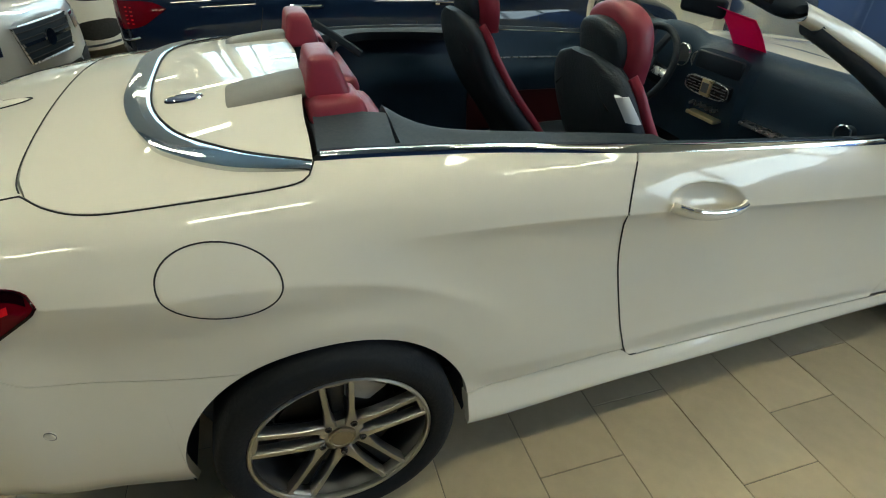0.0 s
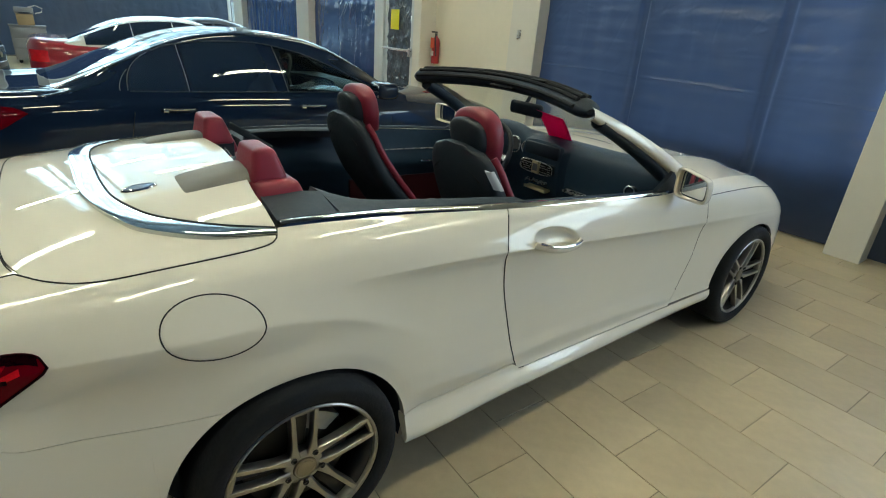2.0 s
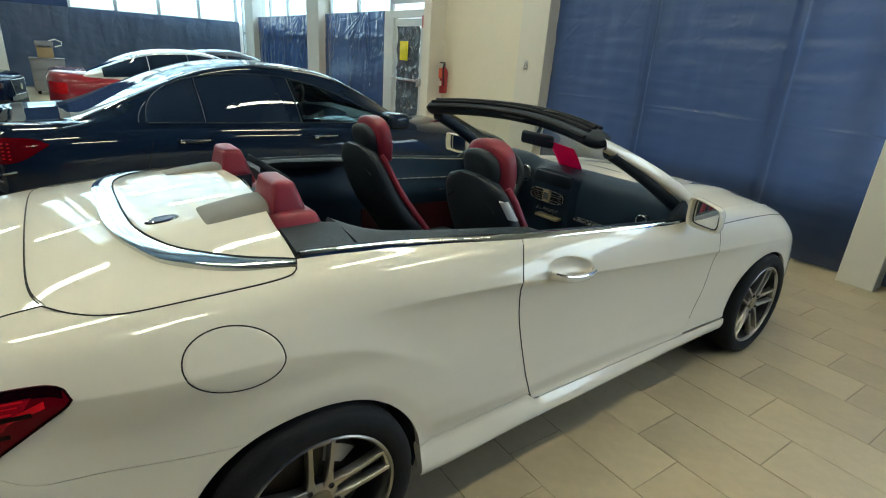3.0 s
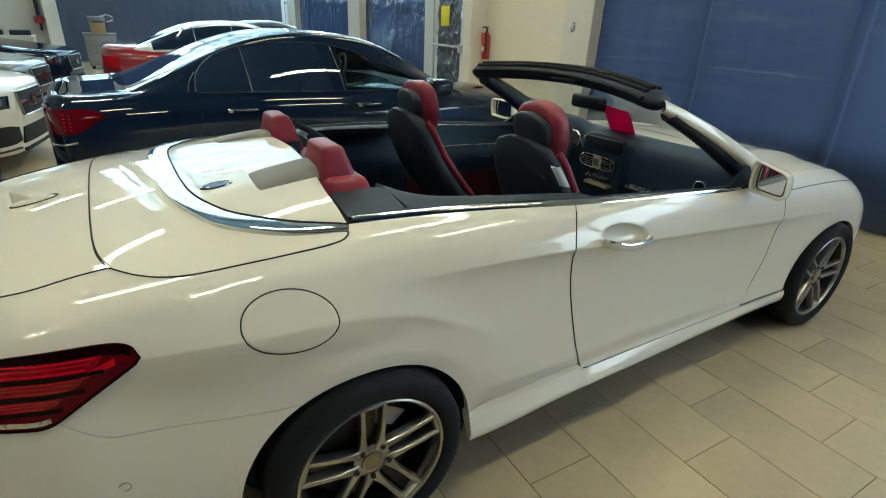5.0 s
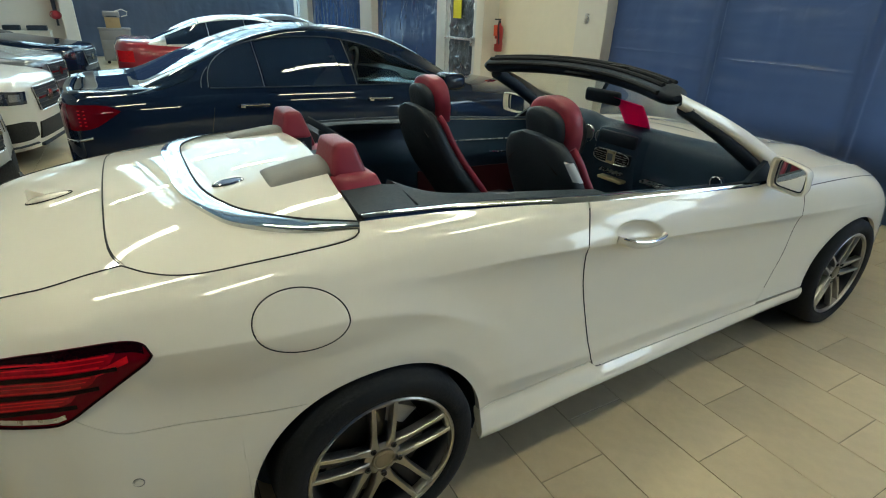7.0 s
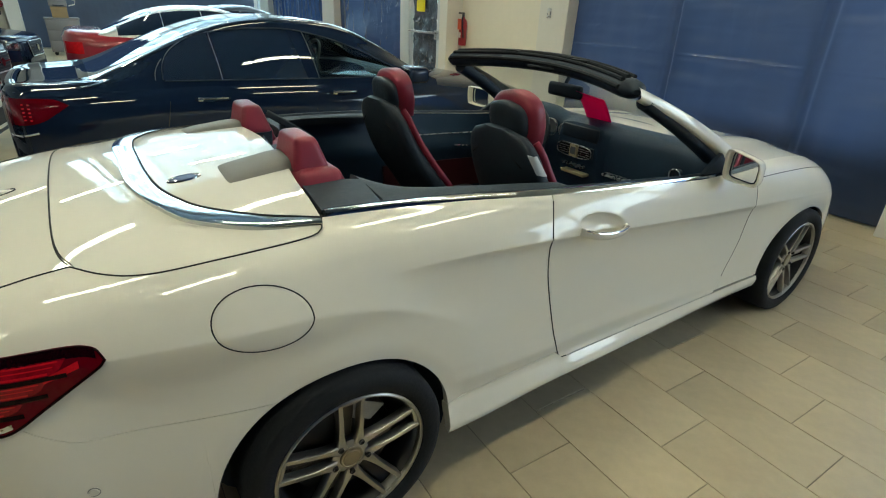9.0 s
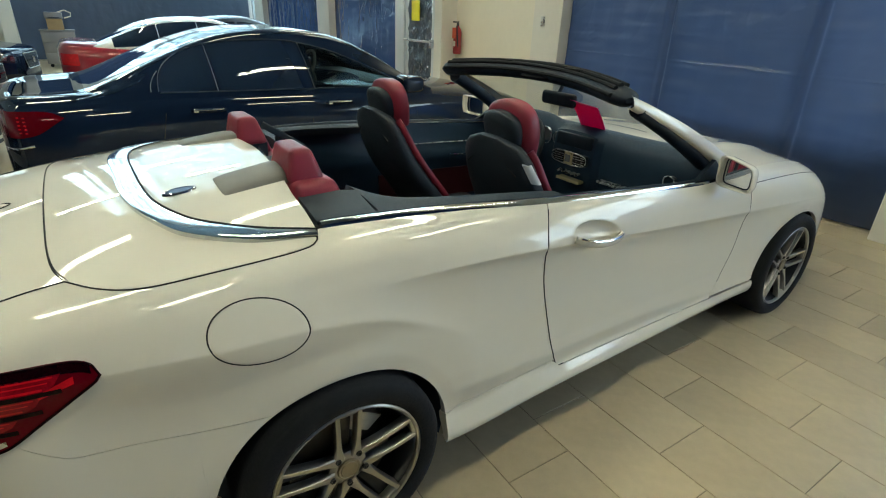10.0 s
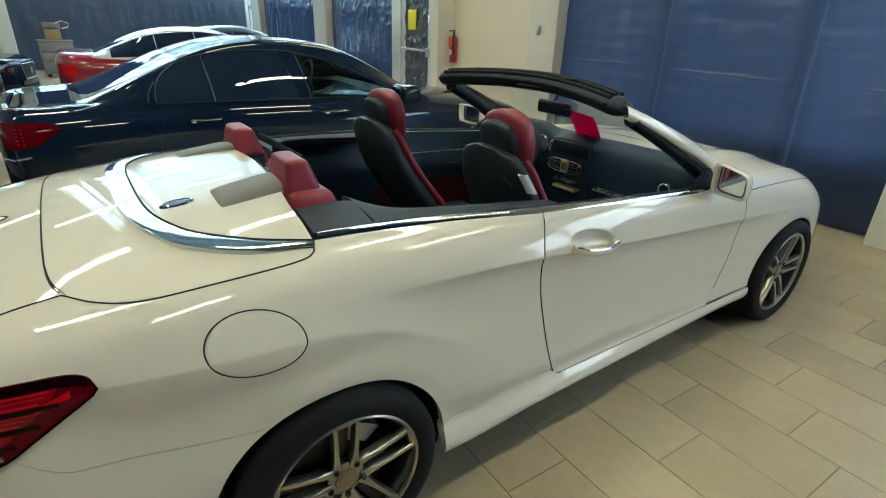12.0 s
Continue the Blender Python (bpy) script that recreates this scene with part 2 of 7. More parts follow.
# the same plastic, pulled into stronger wrinkles
M_SHEET_CREASED = M_SHEET.copy()
for n in M_SHEET_CREASED.node_tree.nodes:
    if n.type == "MIX_SHADER":
        n.inputs[0].default_value = 0.09
for n in M_SHEET_CREASED.node_tree.nodes:
    if n.type == "VECT_MATH" and n.operation == "SCALE":
        n.inputs[0].default_value = (0.013, 0.036, 0.092)
for n in M_SHEET_CREASED.node_tree.nodes:
    if n.type == "BUMP":
        n.inputs["Strength"].default_value, n.inputs["Distance"].default_value = 0.35, 0.05
    elif n.type == "MAPPING":
        n.inputs["Scale"].default_value, n.inputs["Rotation"].default_value = (1.0, 2.6, 0.5), (0.5, 0.0, 0.0)
M_SHEET_CREASED.node_tree.nodes["Principled BSDF"].inputs["Roughness"].default_value = 0.18
# paler copy for the far wall: the windows' haze is put into its colour
M_SHEET_HAZE = M_SHEET_CREASED.copy()
for n in M_SHEET_HAZE.node_tree.nodes:
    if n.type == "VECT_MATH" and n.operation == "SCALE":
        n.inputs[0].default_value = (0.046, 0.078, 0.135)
M_SHEET_HAZE.node_tree.nodes["Principled BSDF"].inputs["Roughness"].default_value = 0.30
for n in M_SHEET_CREASED.node_tree.nodes:
    if n.type == "MIX_SHADER":
        n.inputs[0].default_value = 0.045
M_CEIL = mat("grey_blue_ceiling_paint", (0.22, 0.26, 0.30), rough=0.9, vary=0.04, scale=2)
M_TUBE = glow("lamp_diffuser", (0.955, 0.935, 0.69), 37.0)
M_DAY = glow("bright_daylight", (0.72, 0.91, 1.0), 1.6)

# ---- the room ----
TILE_W, TILE_L, TILE_TURN = 0.308, 0.612, -1.8
TILE_AT = (1.815, -1.012)


def tile_mesh():
    bm = bmesh.new()
    gx, gy = TILE_W / 2 - 0.0015, TILE_L / 2 - 0.0015
    top = [bm.verts.new((sx * (gx - 0.0012), sy * (gy - 0.0012), 0.0)) for sx, sy in ((-1, -1), (1, -1), (1, 1), (-1, 1))]
    low = [bm.verts.new((sx * gx, sy * gy, -0.0015)) for sx, sy in ((-1, -1), (1, -1), (1, 1), (-1, 1))]
    base = [bm.verts.new((sx * gx, sy * gy, -0.006)) for sx, sy in ((-1, -1), (1, -1), (1, 1), (-1, 1))]
    bm.faces.new(top)
    for i in range(4):
        j = (i + 1) % 4
        bm.faces.new((top[i], low[i], low[j], top[j]))
        bm.faces.new((low[i], base[i], base[j], low[j]))
    return bm


def tile_places():
    """Rows along the tile's short side, each a third of a tile further than the last."""
    turn = Matrix.Rotation(radians(TILE_TURN), 4, "Z")
    for r in range(-45, 14):
        for k in range(-18, 34):
            p = turn @ Vector((-(TILE_W / 2) + r * TILE_W, TILE_L / 2 + k * TILE_L + ((r * TILE_L / 3) % TILE_L), 0))
            x, y = p.x + TILE_AT[0], p.y + TILE_AT[1]
            if ROOM_X0 + 0.1 < x < ROOM_X1 + 0.1 and ROOM_Y0 + 0.1 < y < ROOM_Y1 - 0.1:
                yield x, y


floor = solo("floor", boxm(ROOM_X0 - 0.3, ROOM_X1 + 0.3, ROOM_Y0 - 0.3, ROOM_Y1 + 0.3, -0.2, -0.0035), M_GROUT,
             "beige rectangular porcelain floor tiles with thin dark joints", "floor", kind="structure", smooth=False)
tile_me = mesh_of("tile", tile_mesh(), M_TILE, smooth=False)
rest_v, rest_f = [], []
for tx, ty in tile_places():
    if -1.0 < tx < 5.2 and -3.4 < ty < 0.6:
        ob = new("tile", tile_me)
        ob.parent = floor
        ob.matrix_world = pose(tx, ty, random.uniform(-0.0003, 0.0003), 0, 0, TILE_TURN)
    else:
        m = pose(tx, ty, 0, 0, 0, TILE_TURN)
        base = len(rest_v)
        rest_v += [tuple(m @ v.co) for v in tile_me.vertices]
        rest_f += [tuple(base + i for i in p.vertices) for p in tile_me.polygons]
rest_me = bpy.data.meshes.new("tiles")
rest_me.from_pydata(rest_v, [], rest_f)
M_TILE_REST = M_TILE.copy()
for n in M_TILE_REST.node_tree.nodes:
    if n.type == "OBJECT_INFO":
        geo = M_TILE_REST.node_tree.nodes.new("ShaderNodeNewGeometry")
        for link in list(n.outputs["Random"].links):
            M_TILE_REST.node_tree.links.new(geo.outputs["Random Per Island"], link.to_socket)
rest_me.materials.append(M_TILE_REST)
tiles = new("tiles", rest_me)
tiles.parent = floor
tagged(tiles, kind="stuff")


def wall(name, x0, x1, y0, y1, z0, z1, material, label):
    return solo(name, boxm(x0, x1, y0, y1, z0, z1), material, label, "wall", kind="structure", smooth=False)


SHEET_TOP = 2.45
# closed walls behind and beside the camera
wall("wall_south", ROOM_X0 - 0.2, ROOM_X1 + 0.3, ROOM_Y0 - 0.2, ROOM_Y0, 0, ROOM_H, M_DARKWALL, "plain navy showroom wall")
wall("wall_west", ROOM_X0 - 0.2, ROOM_X0, ROOM_Y0, ROOM_Y1 + 0.2, 0, 2.8, M_DARKWALL, "plain navy showroom wall")
# unseen pale band, added to brighten reflections in the top of the front sheeting
wall("wall_west_2", ROOM_X0 - 0.2, ROOM_X0, ROOM_Y0, ROOM_Y1 + 0.2, 2.8, ROOM_H, M_WHITEWALL, "unseen pale upper wall, added to reflect in the front sheeting")
ceiling = solo("ceiling", boxm(ROOM_X0 - 0.2, ROOM_X1 + 0.4, ROOM_Y0 - 0.2, ROOM_Y1 + 0.4, ROOM_H, ROOM_H + 0.2), M_CEIL, "high grey-blue painted showroom ceiling", "ceiling", kind="structure", smooth=False)
# far wall: off-white part, then glazing hidden low down by dark sheeting
wall("wall_north", ROOM_X0, -2.55, ROOM_Y1, ROOM_Y1 + 0.25, 0, ROOM_H, M_WHITEWALL, "off-white painted far wall")
wall("wall_north_2", -2.55, -1.55, ROOM_Y1, ROOM_Y1 + 0.25, 0, 3.45, M_WHITEWALL, "off-white painted far wall beside the sheeting")
# added dark stretch, mostly out of view, that keeps the saloon's boot reflection dark
wall("wall_north_3", -1.55, 0.3, ROOM_Y1 + 0.06, ROOM_Y1 + 0.25, 2.152, 3.45, M_DARKWALL, "added navy wall over the dark sheeting, for dark reflections")
wall("wall_north_4", -1.55, ROOM_X1 + 0.3, ROOM_Y1 + 0.06, ROOM_Y1 + 0.25, 0, 2.15, M_WHITEWALL, "low wall behind the dark sheeting")
wall("wall_north_5", -2.55, ROOM_X1 + 0.3, ROOM_Y1, ROOM_Y1 + 0.25, 11.65, ROOM_H, M_WHITEWALL, "painted lintel over the high windows")
# front wall: pier with the extinguisher, and low wall behind the sheeting
wall("wall_east", ROOM_X1, ROOM_X1 + 0.3, 3.55, 5.55, 0, ROOM_H, M_WALL, "beige painted wall with a fire extinguisher")
wall("wall_east_2", ROOM_X1 + 0.06, ROOM_X1 + 0.3, -0.98, 3.05, 0, 0.62, M_WHITEWALL, "low wall behind the dark sheeting")
wall("wall_east_6", ROOM_X1 + 0.06, ROOM_X1 + 0.3, ROOM_Y0, -0.98, 0, 1.05, M_WHITEWALL, "low wall under the front window")
wall("wall_east_7", ROOM_X1 + 0.06, ROOM_X1 + 0.3, ROOM_Y0, -6.4, 1.05, 3.0, M_WHITEWALL, "painted wall beside the front window")
wall("wall_east_3", ROOM_X1 + 0.06, ROOM_X1 + 0.3, 7.43, ROOM_Y1, 0, 0.62, M_WHITEWALL, "low wall behind the dark sheeting")
wall("wall_east_4", ROOM_X1, ROOM_X1 + 0.3, ROOM_Y0, 3.55, 3.0, ROOM_H, M_WALL, "painted lintel over the high windows")
wall("wall_east_5", ROOM_X1, ROOM_X1 + 0.3, 5.55, ROOM_Y1, 5.6, ROOM_H, M_WALL, "painted lintel over the high windows")


def sheet(name, along, a0, a1, at, z0, z1, label, seed, top=None, material=M_SHEET, crease=0.0035):
    """A hung plastic sheet: long soft vertical folds and small crumples, with a little thickness."""
    bm = bmesh.new()
    near = along == "y" and a1 < 4
    bay = along == "y" and a0 > 4
    nu, nv = max(6, int((a1 - a0) * (90 if near or bay else 40))), 200 if near else 170 if bay else 80
    rng = random.Random(int(seed * 10) + 5)
    lines = []
    for k in range(13 if near else 0):
        turn = rng.gauss(0.0, 0.30) if k % 3 else rng.uniform(-1.2, 1.2)
        lines.append((rng.uniform(a0, a1), rng.uniform(0.3, 2.6), math.cos(turn), math.sin(turn), rng.uniform(0.08, 0.40), rng.uniform(0.001, 0.0026), rng.uniform(0.008, 0.014)))
    for k in range(30 if near else 0):
        # short crinkles where the plastic was pinned up
        mid_a, mid_z, far = ((0.62, 2.05, 0.16), (0.35, 1.75, 0.13), (2.35, 2.0, 0.12), (2.62, 1.5, 0.12))[k % 4]
        turn = rng.gauss(0.2, 0.5)
        lines.append((rng.gauss(mid_a, far), rng.gauss(mid_z, 0.7 * far), math.cos(turn), math.sin(turn), rng.uniform(0.03, 0.11), rng.uniform(0.0015, 0.0035), rng.uniform(0.006, 0.009)))

    for k in range(26 if bay else 0):
        # wrinkles that fan out from where the bay's plastic is pulled up
        turn = rng.uniform(0.35, 1.75)
        far = rng.uniform(0.25, 1.0)
        lines.append((a0 + 0.75 + far * math.cos(turn), z1 + 0.12 - far * math.sin(turn), math.cos(turn), -math.sin(turn), rng.uniform(0.12, 0.34), rng.uniform(0.008, 0.016), rng.uniform(0.012, 0.020)))

    def f(u, v):
        a = a0 + (a1 - a0) * u
        z = z0 + ((top(a) if top else z1) - z0) * v
        d = 0.018 * noise.noise((a * 1.5 + seed, z * 0.25, seed)) + 0.010 * noise.noise((a * 6 + seed, z * 1.4, 3.0)) + 0.006 * noise.noise((a * 3, z * 9 + seed, 1.0))
        d += 0.012 * math.sin(a * 9 + 2 * noise.noise((a, z * 0.7, seed))) * max(0.0, v - 0.45)
        # sharp creases that fan out, strongest towards the top
        k = 1.0 - abs(noise.noise((a * 3.2 + 0.8 * z + seed, z * 1.3 - 0.4 * a, seed * 0.7)))
        q = 1.0 - abs(noise.noise((a * 1.1 + seed, z * 4.5 + 0.5 * a, seed + 5.0)))
        d += crease * (k ** 34 + 0.7 * q ** 44) * (0.15 + 0.85 * v * v)
        for la, lz, c, q, half, rise, wide in lines:
            if abs(z - lz) < half and abs(a - la) < half:
                along_d, off = (a - la) * c + (z - lz) * q, (z - lz) * c - (a - la) * q
                if abs(off) < 3 * wide and abs(along_d) < half:
                    d -= rise * math.exp(-((off / wide) ** 2)) * (1 - (along_d / half) ** 2)
        # grooves shaped to imitate the dark shadow bands of the mullions behind
        for b in (0.16, 1.62):
            d += 0.03 * math.exp(-(((a - b - 0.02 * z) / 0.05) ** 4)) if along == "y" and a < 4 else 0.0
        if along == "y" and a < 4:
            d += 0.007 * noise.noise((a * 0.9 + 4.0, z * 7.0, 2.5)) + 0.004 * noise.noise((a * 2.2, z * 16.0, 8.5))
            # the long level crease, and the edge of the lower width
            d -= 0.010 * math.exp(-(((z - 1.20 - 0.012 * a + 0.006 * math.sin(a * 5)) / 0.008) ** 2)) * (0.4 + 0.6 * math.sin(a * 1.7) ** 2)
            d -= 0.003 * math.exp(-(((z - 1.52 + 0.03 * a) / 0.012) ** 2)) * max(0.0, math.sin(a * 2.3 + 1))
        return (at - 0.03 + d, a, z) if along == "y" else (a, at - 0.03 + d, z)

    grid(bm, f, nu, nv)
    return solo(name, bm, material, label, "plastic sheet", "dark sheeting along the walls", "structure")


for i, (a0, a1) in enumerate(((-0.75, 3.1),)):
    sheet("plastic_sheet", "y", a0, a1, ROOM_X1 - 0.012 * (i % 2), 0.02, 2.62, "dark navy plastic sheeting hung over the front windows", 3.1 * i)
for i, (a0, a1) in enumerate(((-6.4, -3.0), (-3.02, -0.98))):
    sheet("plastic_sheet", "y", a0, a1, ROOM_X1 - 0.012 * (i % 2), 0.02, 1.0, "dark navy plastic sheeting sagging below a front window", 9.1 * i + 1,
          lambda a: curve_at([(-6.4, 1.1), (-4.2, 1.2), (-3.5, 1.7), (-2.4, 2.3), (-0.98, 2.6)], a))
for i, (a0, a1) in enumerate(((7.43, 10.3), (11.0, 15.2))):
    sheet("plastic_sheet", "y", a0, a1, ROOM_X1, 0.02, 2.33, "dark navy plastic sheeting, wrinkled, over a window bay", 7.7 + i, material=M_SHEET_CREASED, crease=0.012)
sheet("plastic_sheet", "x", -1.3, 1.9, ROOM_Y1, 0.02, 2.2, "dark navy plastic sheeting across the far wall", 20.0, material=M_SHEET_HAZE, crease=0.012)
sheet("plastic_sheet", "x", 1.88, 5.0, ROOM_Y1 - 0.012, 0.02, 2.2, "dark navy plastic sheeting across the far wall", 24.0, material=M_SHEET_HAZE, crease=0.012)


def column(name, x0, x1, y0, y1, label, material):
    return solo(name, boxm(x0, x1, y0, y1, 0, ROOM_H, bev=0.006), material, label, "column", kind="structure", smooth=False)


column("column", 4.76, 5.02, -1.0, -0.73, "off-white painted square column on the tiled floor", M_WHITEWALL)
column("column", 4.8, 5.05, 3.05, 3.55, "off-white painted pier beside the dark sheeting", M_WHITEWALL)
column("column", 4.7, 5.1, 5.55, 5.77, "off-white painted pier beside the glazed door", M_WHITEWALL)
column("column", 4.8, 5.1, 10.3, 11.0, "off-white painted column between window bays", M_WHITEWALL)
column("column", 4.8, 5.2, 15.2, 16.0, "off-white painted corner column", M_WHITEWALL)
column("column", -1.62, -1.3, 17.05, 17.42, "off-white square column at the sheeting's edge", M_WHITEWALL)


def window(name, along, a0, a1, at, z0, z1, na, nz, label, cuts=None):
    """High glazing: frame, mullions and panes in a real opening."""
    w = thing(name, label, "window", kind="structure")
    rise = (z1 - z0) / nz
    lines = cuts or [a0 + (a1 - a0) * i / na for i in range(na + 1)]

    def bar(nm, b0, b1, c0, c1, d=0.05):
        return part(nm, boxm(at + 0.02, at + 0.02 + d, b0, b1, c0, c1) if along == "y" else boxm(b0, b1, at + 0.02, at + 0.02 + d, c0, c1), M_FRAME, w, smooth=False)

    for i in range(na + 1):
        bar("mullion", lines[i] - 0.05, lines[i] + 0.05, z0, z1)
    for j in range(nz + 1):
        bar("transom", a0, a1, z0 + j * rise - 0.045, z0 + j * rise + 0.045, 0.044)
    for i in range(na):
        for j in range(nz):
            b0, b1, c0, c1 = lines[i] + 0.051, lines[i + 1] - 0.051, z0 + j * rise + 0.046, z0 + (j + 1) * rise - 0.046
            p = part("pane", boxm(at + 0.04, at + 0.046, b0, b1, c0, c1) if along == "y" else boxm(b0, b1, at + 0.04, at + 0.046, c0, c1), M_GLASS, w, smooth=False)
            p.visible_shadow = False
    return w


window("window_1", "x", -2.5, 4.95, ROOM_Y1 + 0.05, 3.48, 11.6, 12, 10, "tall clear glazing with many panes high in the far wall")
window("window_6", "x", 0.32, 4.95, ROOM_Y1 + 0.05, 2.18, 3.42, 4, 1, "clear glazing just over the far sheeting")
window("window_2", "y", -6.4, -1.0, ROOM_X1 + 0.05, 1.07, 2.98, 3, 1, "high clear glazing over the front sheeting")
window("window_5", "y", -0.68, 3.05, ROOM_X1 + 0.05, 0.64, 2.98, 3, 1, "clear glazing behind the front sheeting", [-0.68, 0.16, 1.62, 3.05])
window("window_3", "y", 7.45, 17.2, ROOM_X1 + 0.05, 0.64, 5.58, 7, 4, "high clear glazing over the front sheeting")
window("window_4", "y", 5.8, 7.40, ROOM_X1 + 0.05, 2.5, 5.58, 1, 2, "high clear glazing over the glazed door")
# clear film hung inside the far windows, milky where it is creased
M_FILM = bpy.data.materials.new("creased_clear_film")
M_FILM.use_nodes = True
fn = M_FILM.node_tree
fn.nodes.remove(fn.nodes["Principled BSDF"])
f_tc, f_noise, f_add, f_edge, f_map, f_clear, f_milk, f_mix = (fn.nodes.new(k) for k in ("ShaderNodeTexCoord", "ShaderNodeTexNoise", "ShaderNodeVectorMath", "ShaderNodeTexVoronoi", "ShaderNodeMapRange", "ShaderNodeBsdfTransparent", "ShaderNodeBsdfTranslucent", "ShaderNodeMixShader"))
f_noise.inputs["Scale"].default_value, f_noise.inputs["Detail"].default_value = 0.6, 3.0
f_add.operation = "ADD"
f_edge.feature = "DISTANCE_TO_EDGE"
f_edge.inputs["Scale"].default_value = 0.55
fn.links.new(f_tc.outputs["Object"], f_noise.inputs["Vector"])
fn.links.new(f_tc.outputs["Object"], f_add.inputs[0])
fn.links.new(f_noise.outputs["Color"], f_add.inputs[1])
fn.links.new(f_add.outputs[0], f_edge.inputs["Vector"])
fn.links.new(f_edge.outputs["Distance"], f_map.inputs["Value"])
f_map.inputs["From Min"].default_value, f_map.inputs["From Max"].default_value = 0.015, 0.10
f_map.inputs["To Min"].default_value, f_map.inputs["To Max"].default_value = 0.95, 0.34
f_clear.inputs[0].default_value = (0.46, 0.50, 0.53, 1)
f_milk.inputs[0].default_value = (0.86, 0.90, 0.92, 1)
fn.links.new(f_map.outputs[0], f_mix.inputs[0])
fn.links.new(f_clear.outputs[0], f_mix.inputs[1])
fn.links.new(f_milk.outputs[0], f_mix.inputs[2])
fn.links.new(f_mix.outputs[0], fn.nodes["Material Output"].inputs[0])
bm = bmesh.new()
grid(bm, lambda u, v: (-0.2 + 5.1 * u, ROOM_Y1 - 0.06 + 0.03 * noise.noise((u * 8, v * 8, 1.5)), 3.5 + 7.6 * v), 60, 80)
solo("clear_film", bm, M_FILM, "creased clear plastic film hung over the high far windows", "plastic sheet", kind="structure")
# bright daylight outside
solo("backdrop", boxm(-12.0, 16.0, 21.0, 21.1, -0.2, 17.0), M_DAY, "plain bright daylight beyond the far windows", "daylight", kind="structure", smooth=False)
# unseen ground and a high-set backdrop, added so the sheeting's foot gets less light
solo("ground", boxm(5.35, 8.55, -12.0, 20.9, -0.25, -0.12), M_GROUT, "unseen dark ground, added to dim the front sheeting low down", "ground", kind="structure", smooth=False)
solo("backdrop_2", boxm(8.6, 8.7, -12.0, 20.9, 4.3, 9.0), M_DAY, "plain bright daylight beyond the front windows", "daylight", kind="structure", smooth=False)


def ceiling_lamp(x, y, z, lx, ly):
    t = thing("ceiling_lamp", "hanging warm-white rectangular strip light", "ceiling light", "strip lights under the ceiling", at=pose(x, y, z))
    hx, hy = lx / 2, ly / 2
    part("housing", boxm(-hx - 0.03, hx + 0.03, -hy - 0.03, hy + 0.03, 0.004, 0.09, bev=0.01), M_FRAME, t, smooth=False)
    part("diffuser", boxm(-hx, hx, -hy, hy, -0.012, 0.0), M_TUBE, t, "glowing warm-white diffuser", smooth=False)
    for s in (-1, 1):
        part("cable", cyl(bmesh.new(), (s * hx * 0.8, 0, 0.09), (s * hx * 0.8, 0, ROOM_H - z), 0.006, n=6), M_SATIN, t)
    return t


first_lamp = ceiling_lamp(-1.45, 0.33, 4.6, 1.25, 0.2)
# the last two, at y 13.4, are unseen lamps added to brighten the far wall
for lx, ly in ((2.05, 0.6), (-0.7, -1.85), (2.6, -1.85), (-4.0, -1.85), (-1.6, 4.1), (0.95, 3.0), (3.4, 3.6), (-4.2, 4.1), (3.4, 6.8), (-1.6, 8.6), (1.0, 8.6), (-3.6, 13.4), (0.6, 13.4)):
    copy_thing(first_lamp, pose(lx, ly, 4.6))

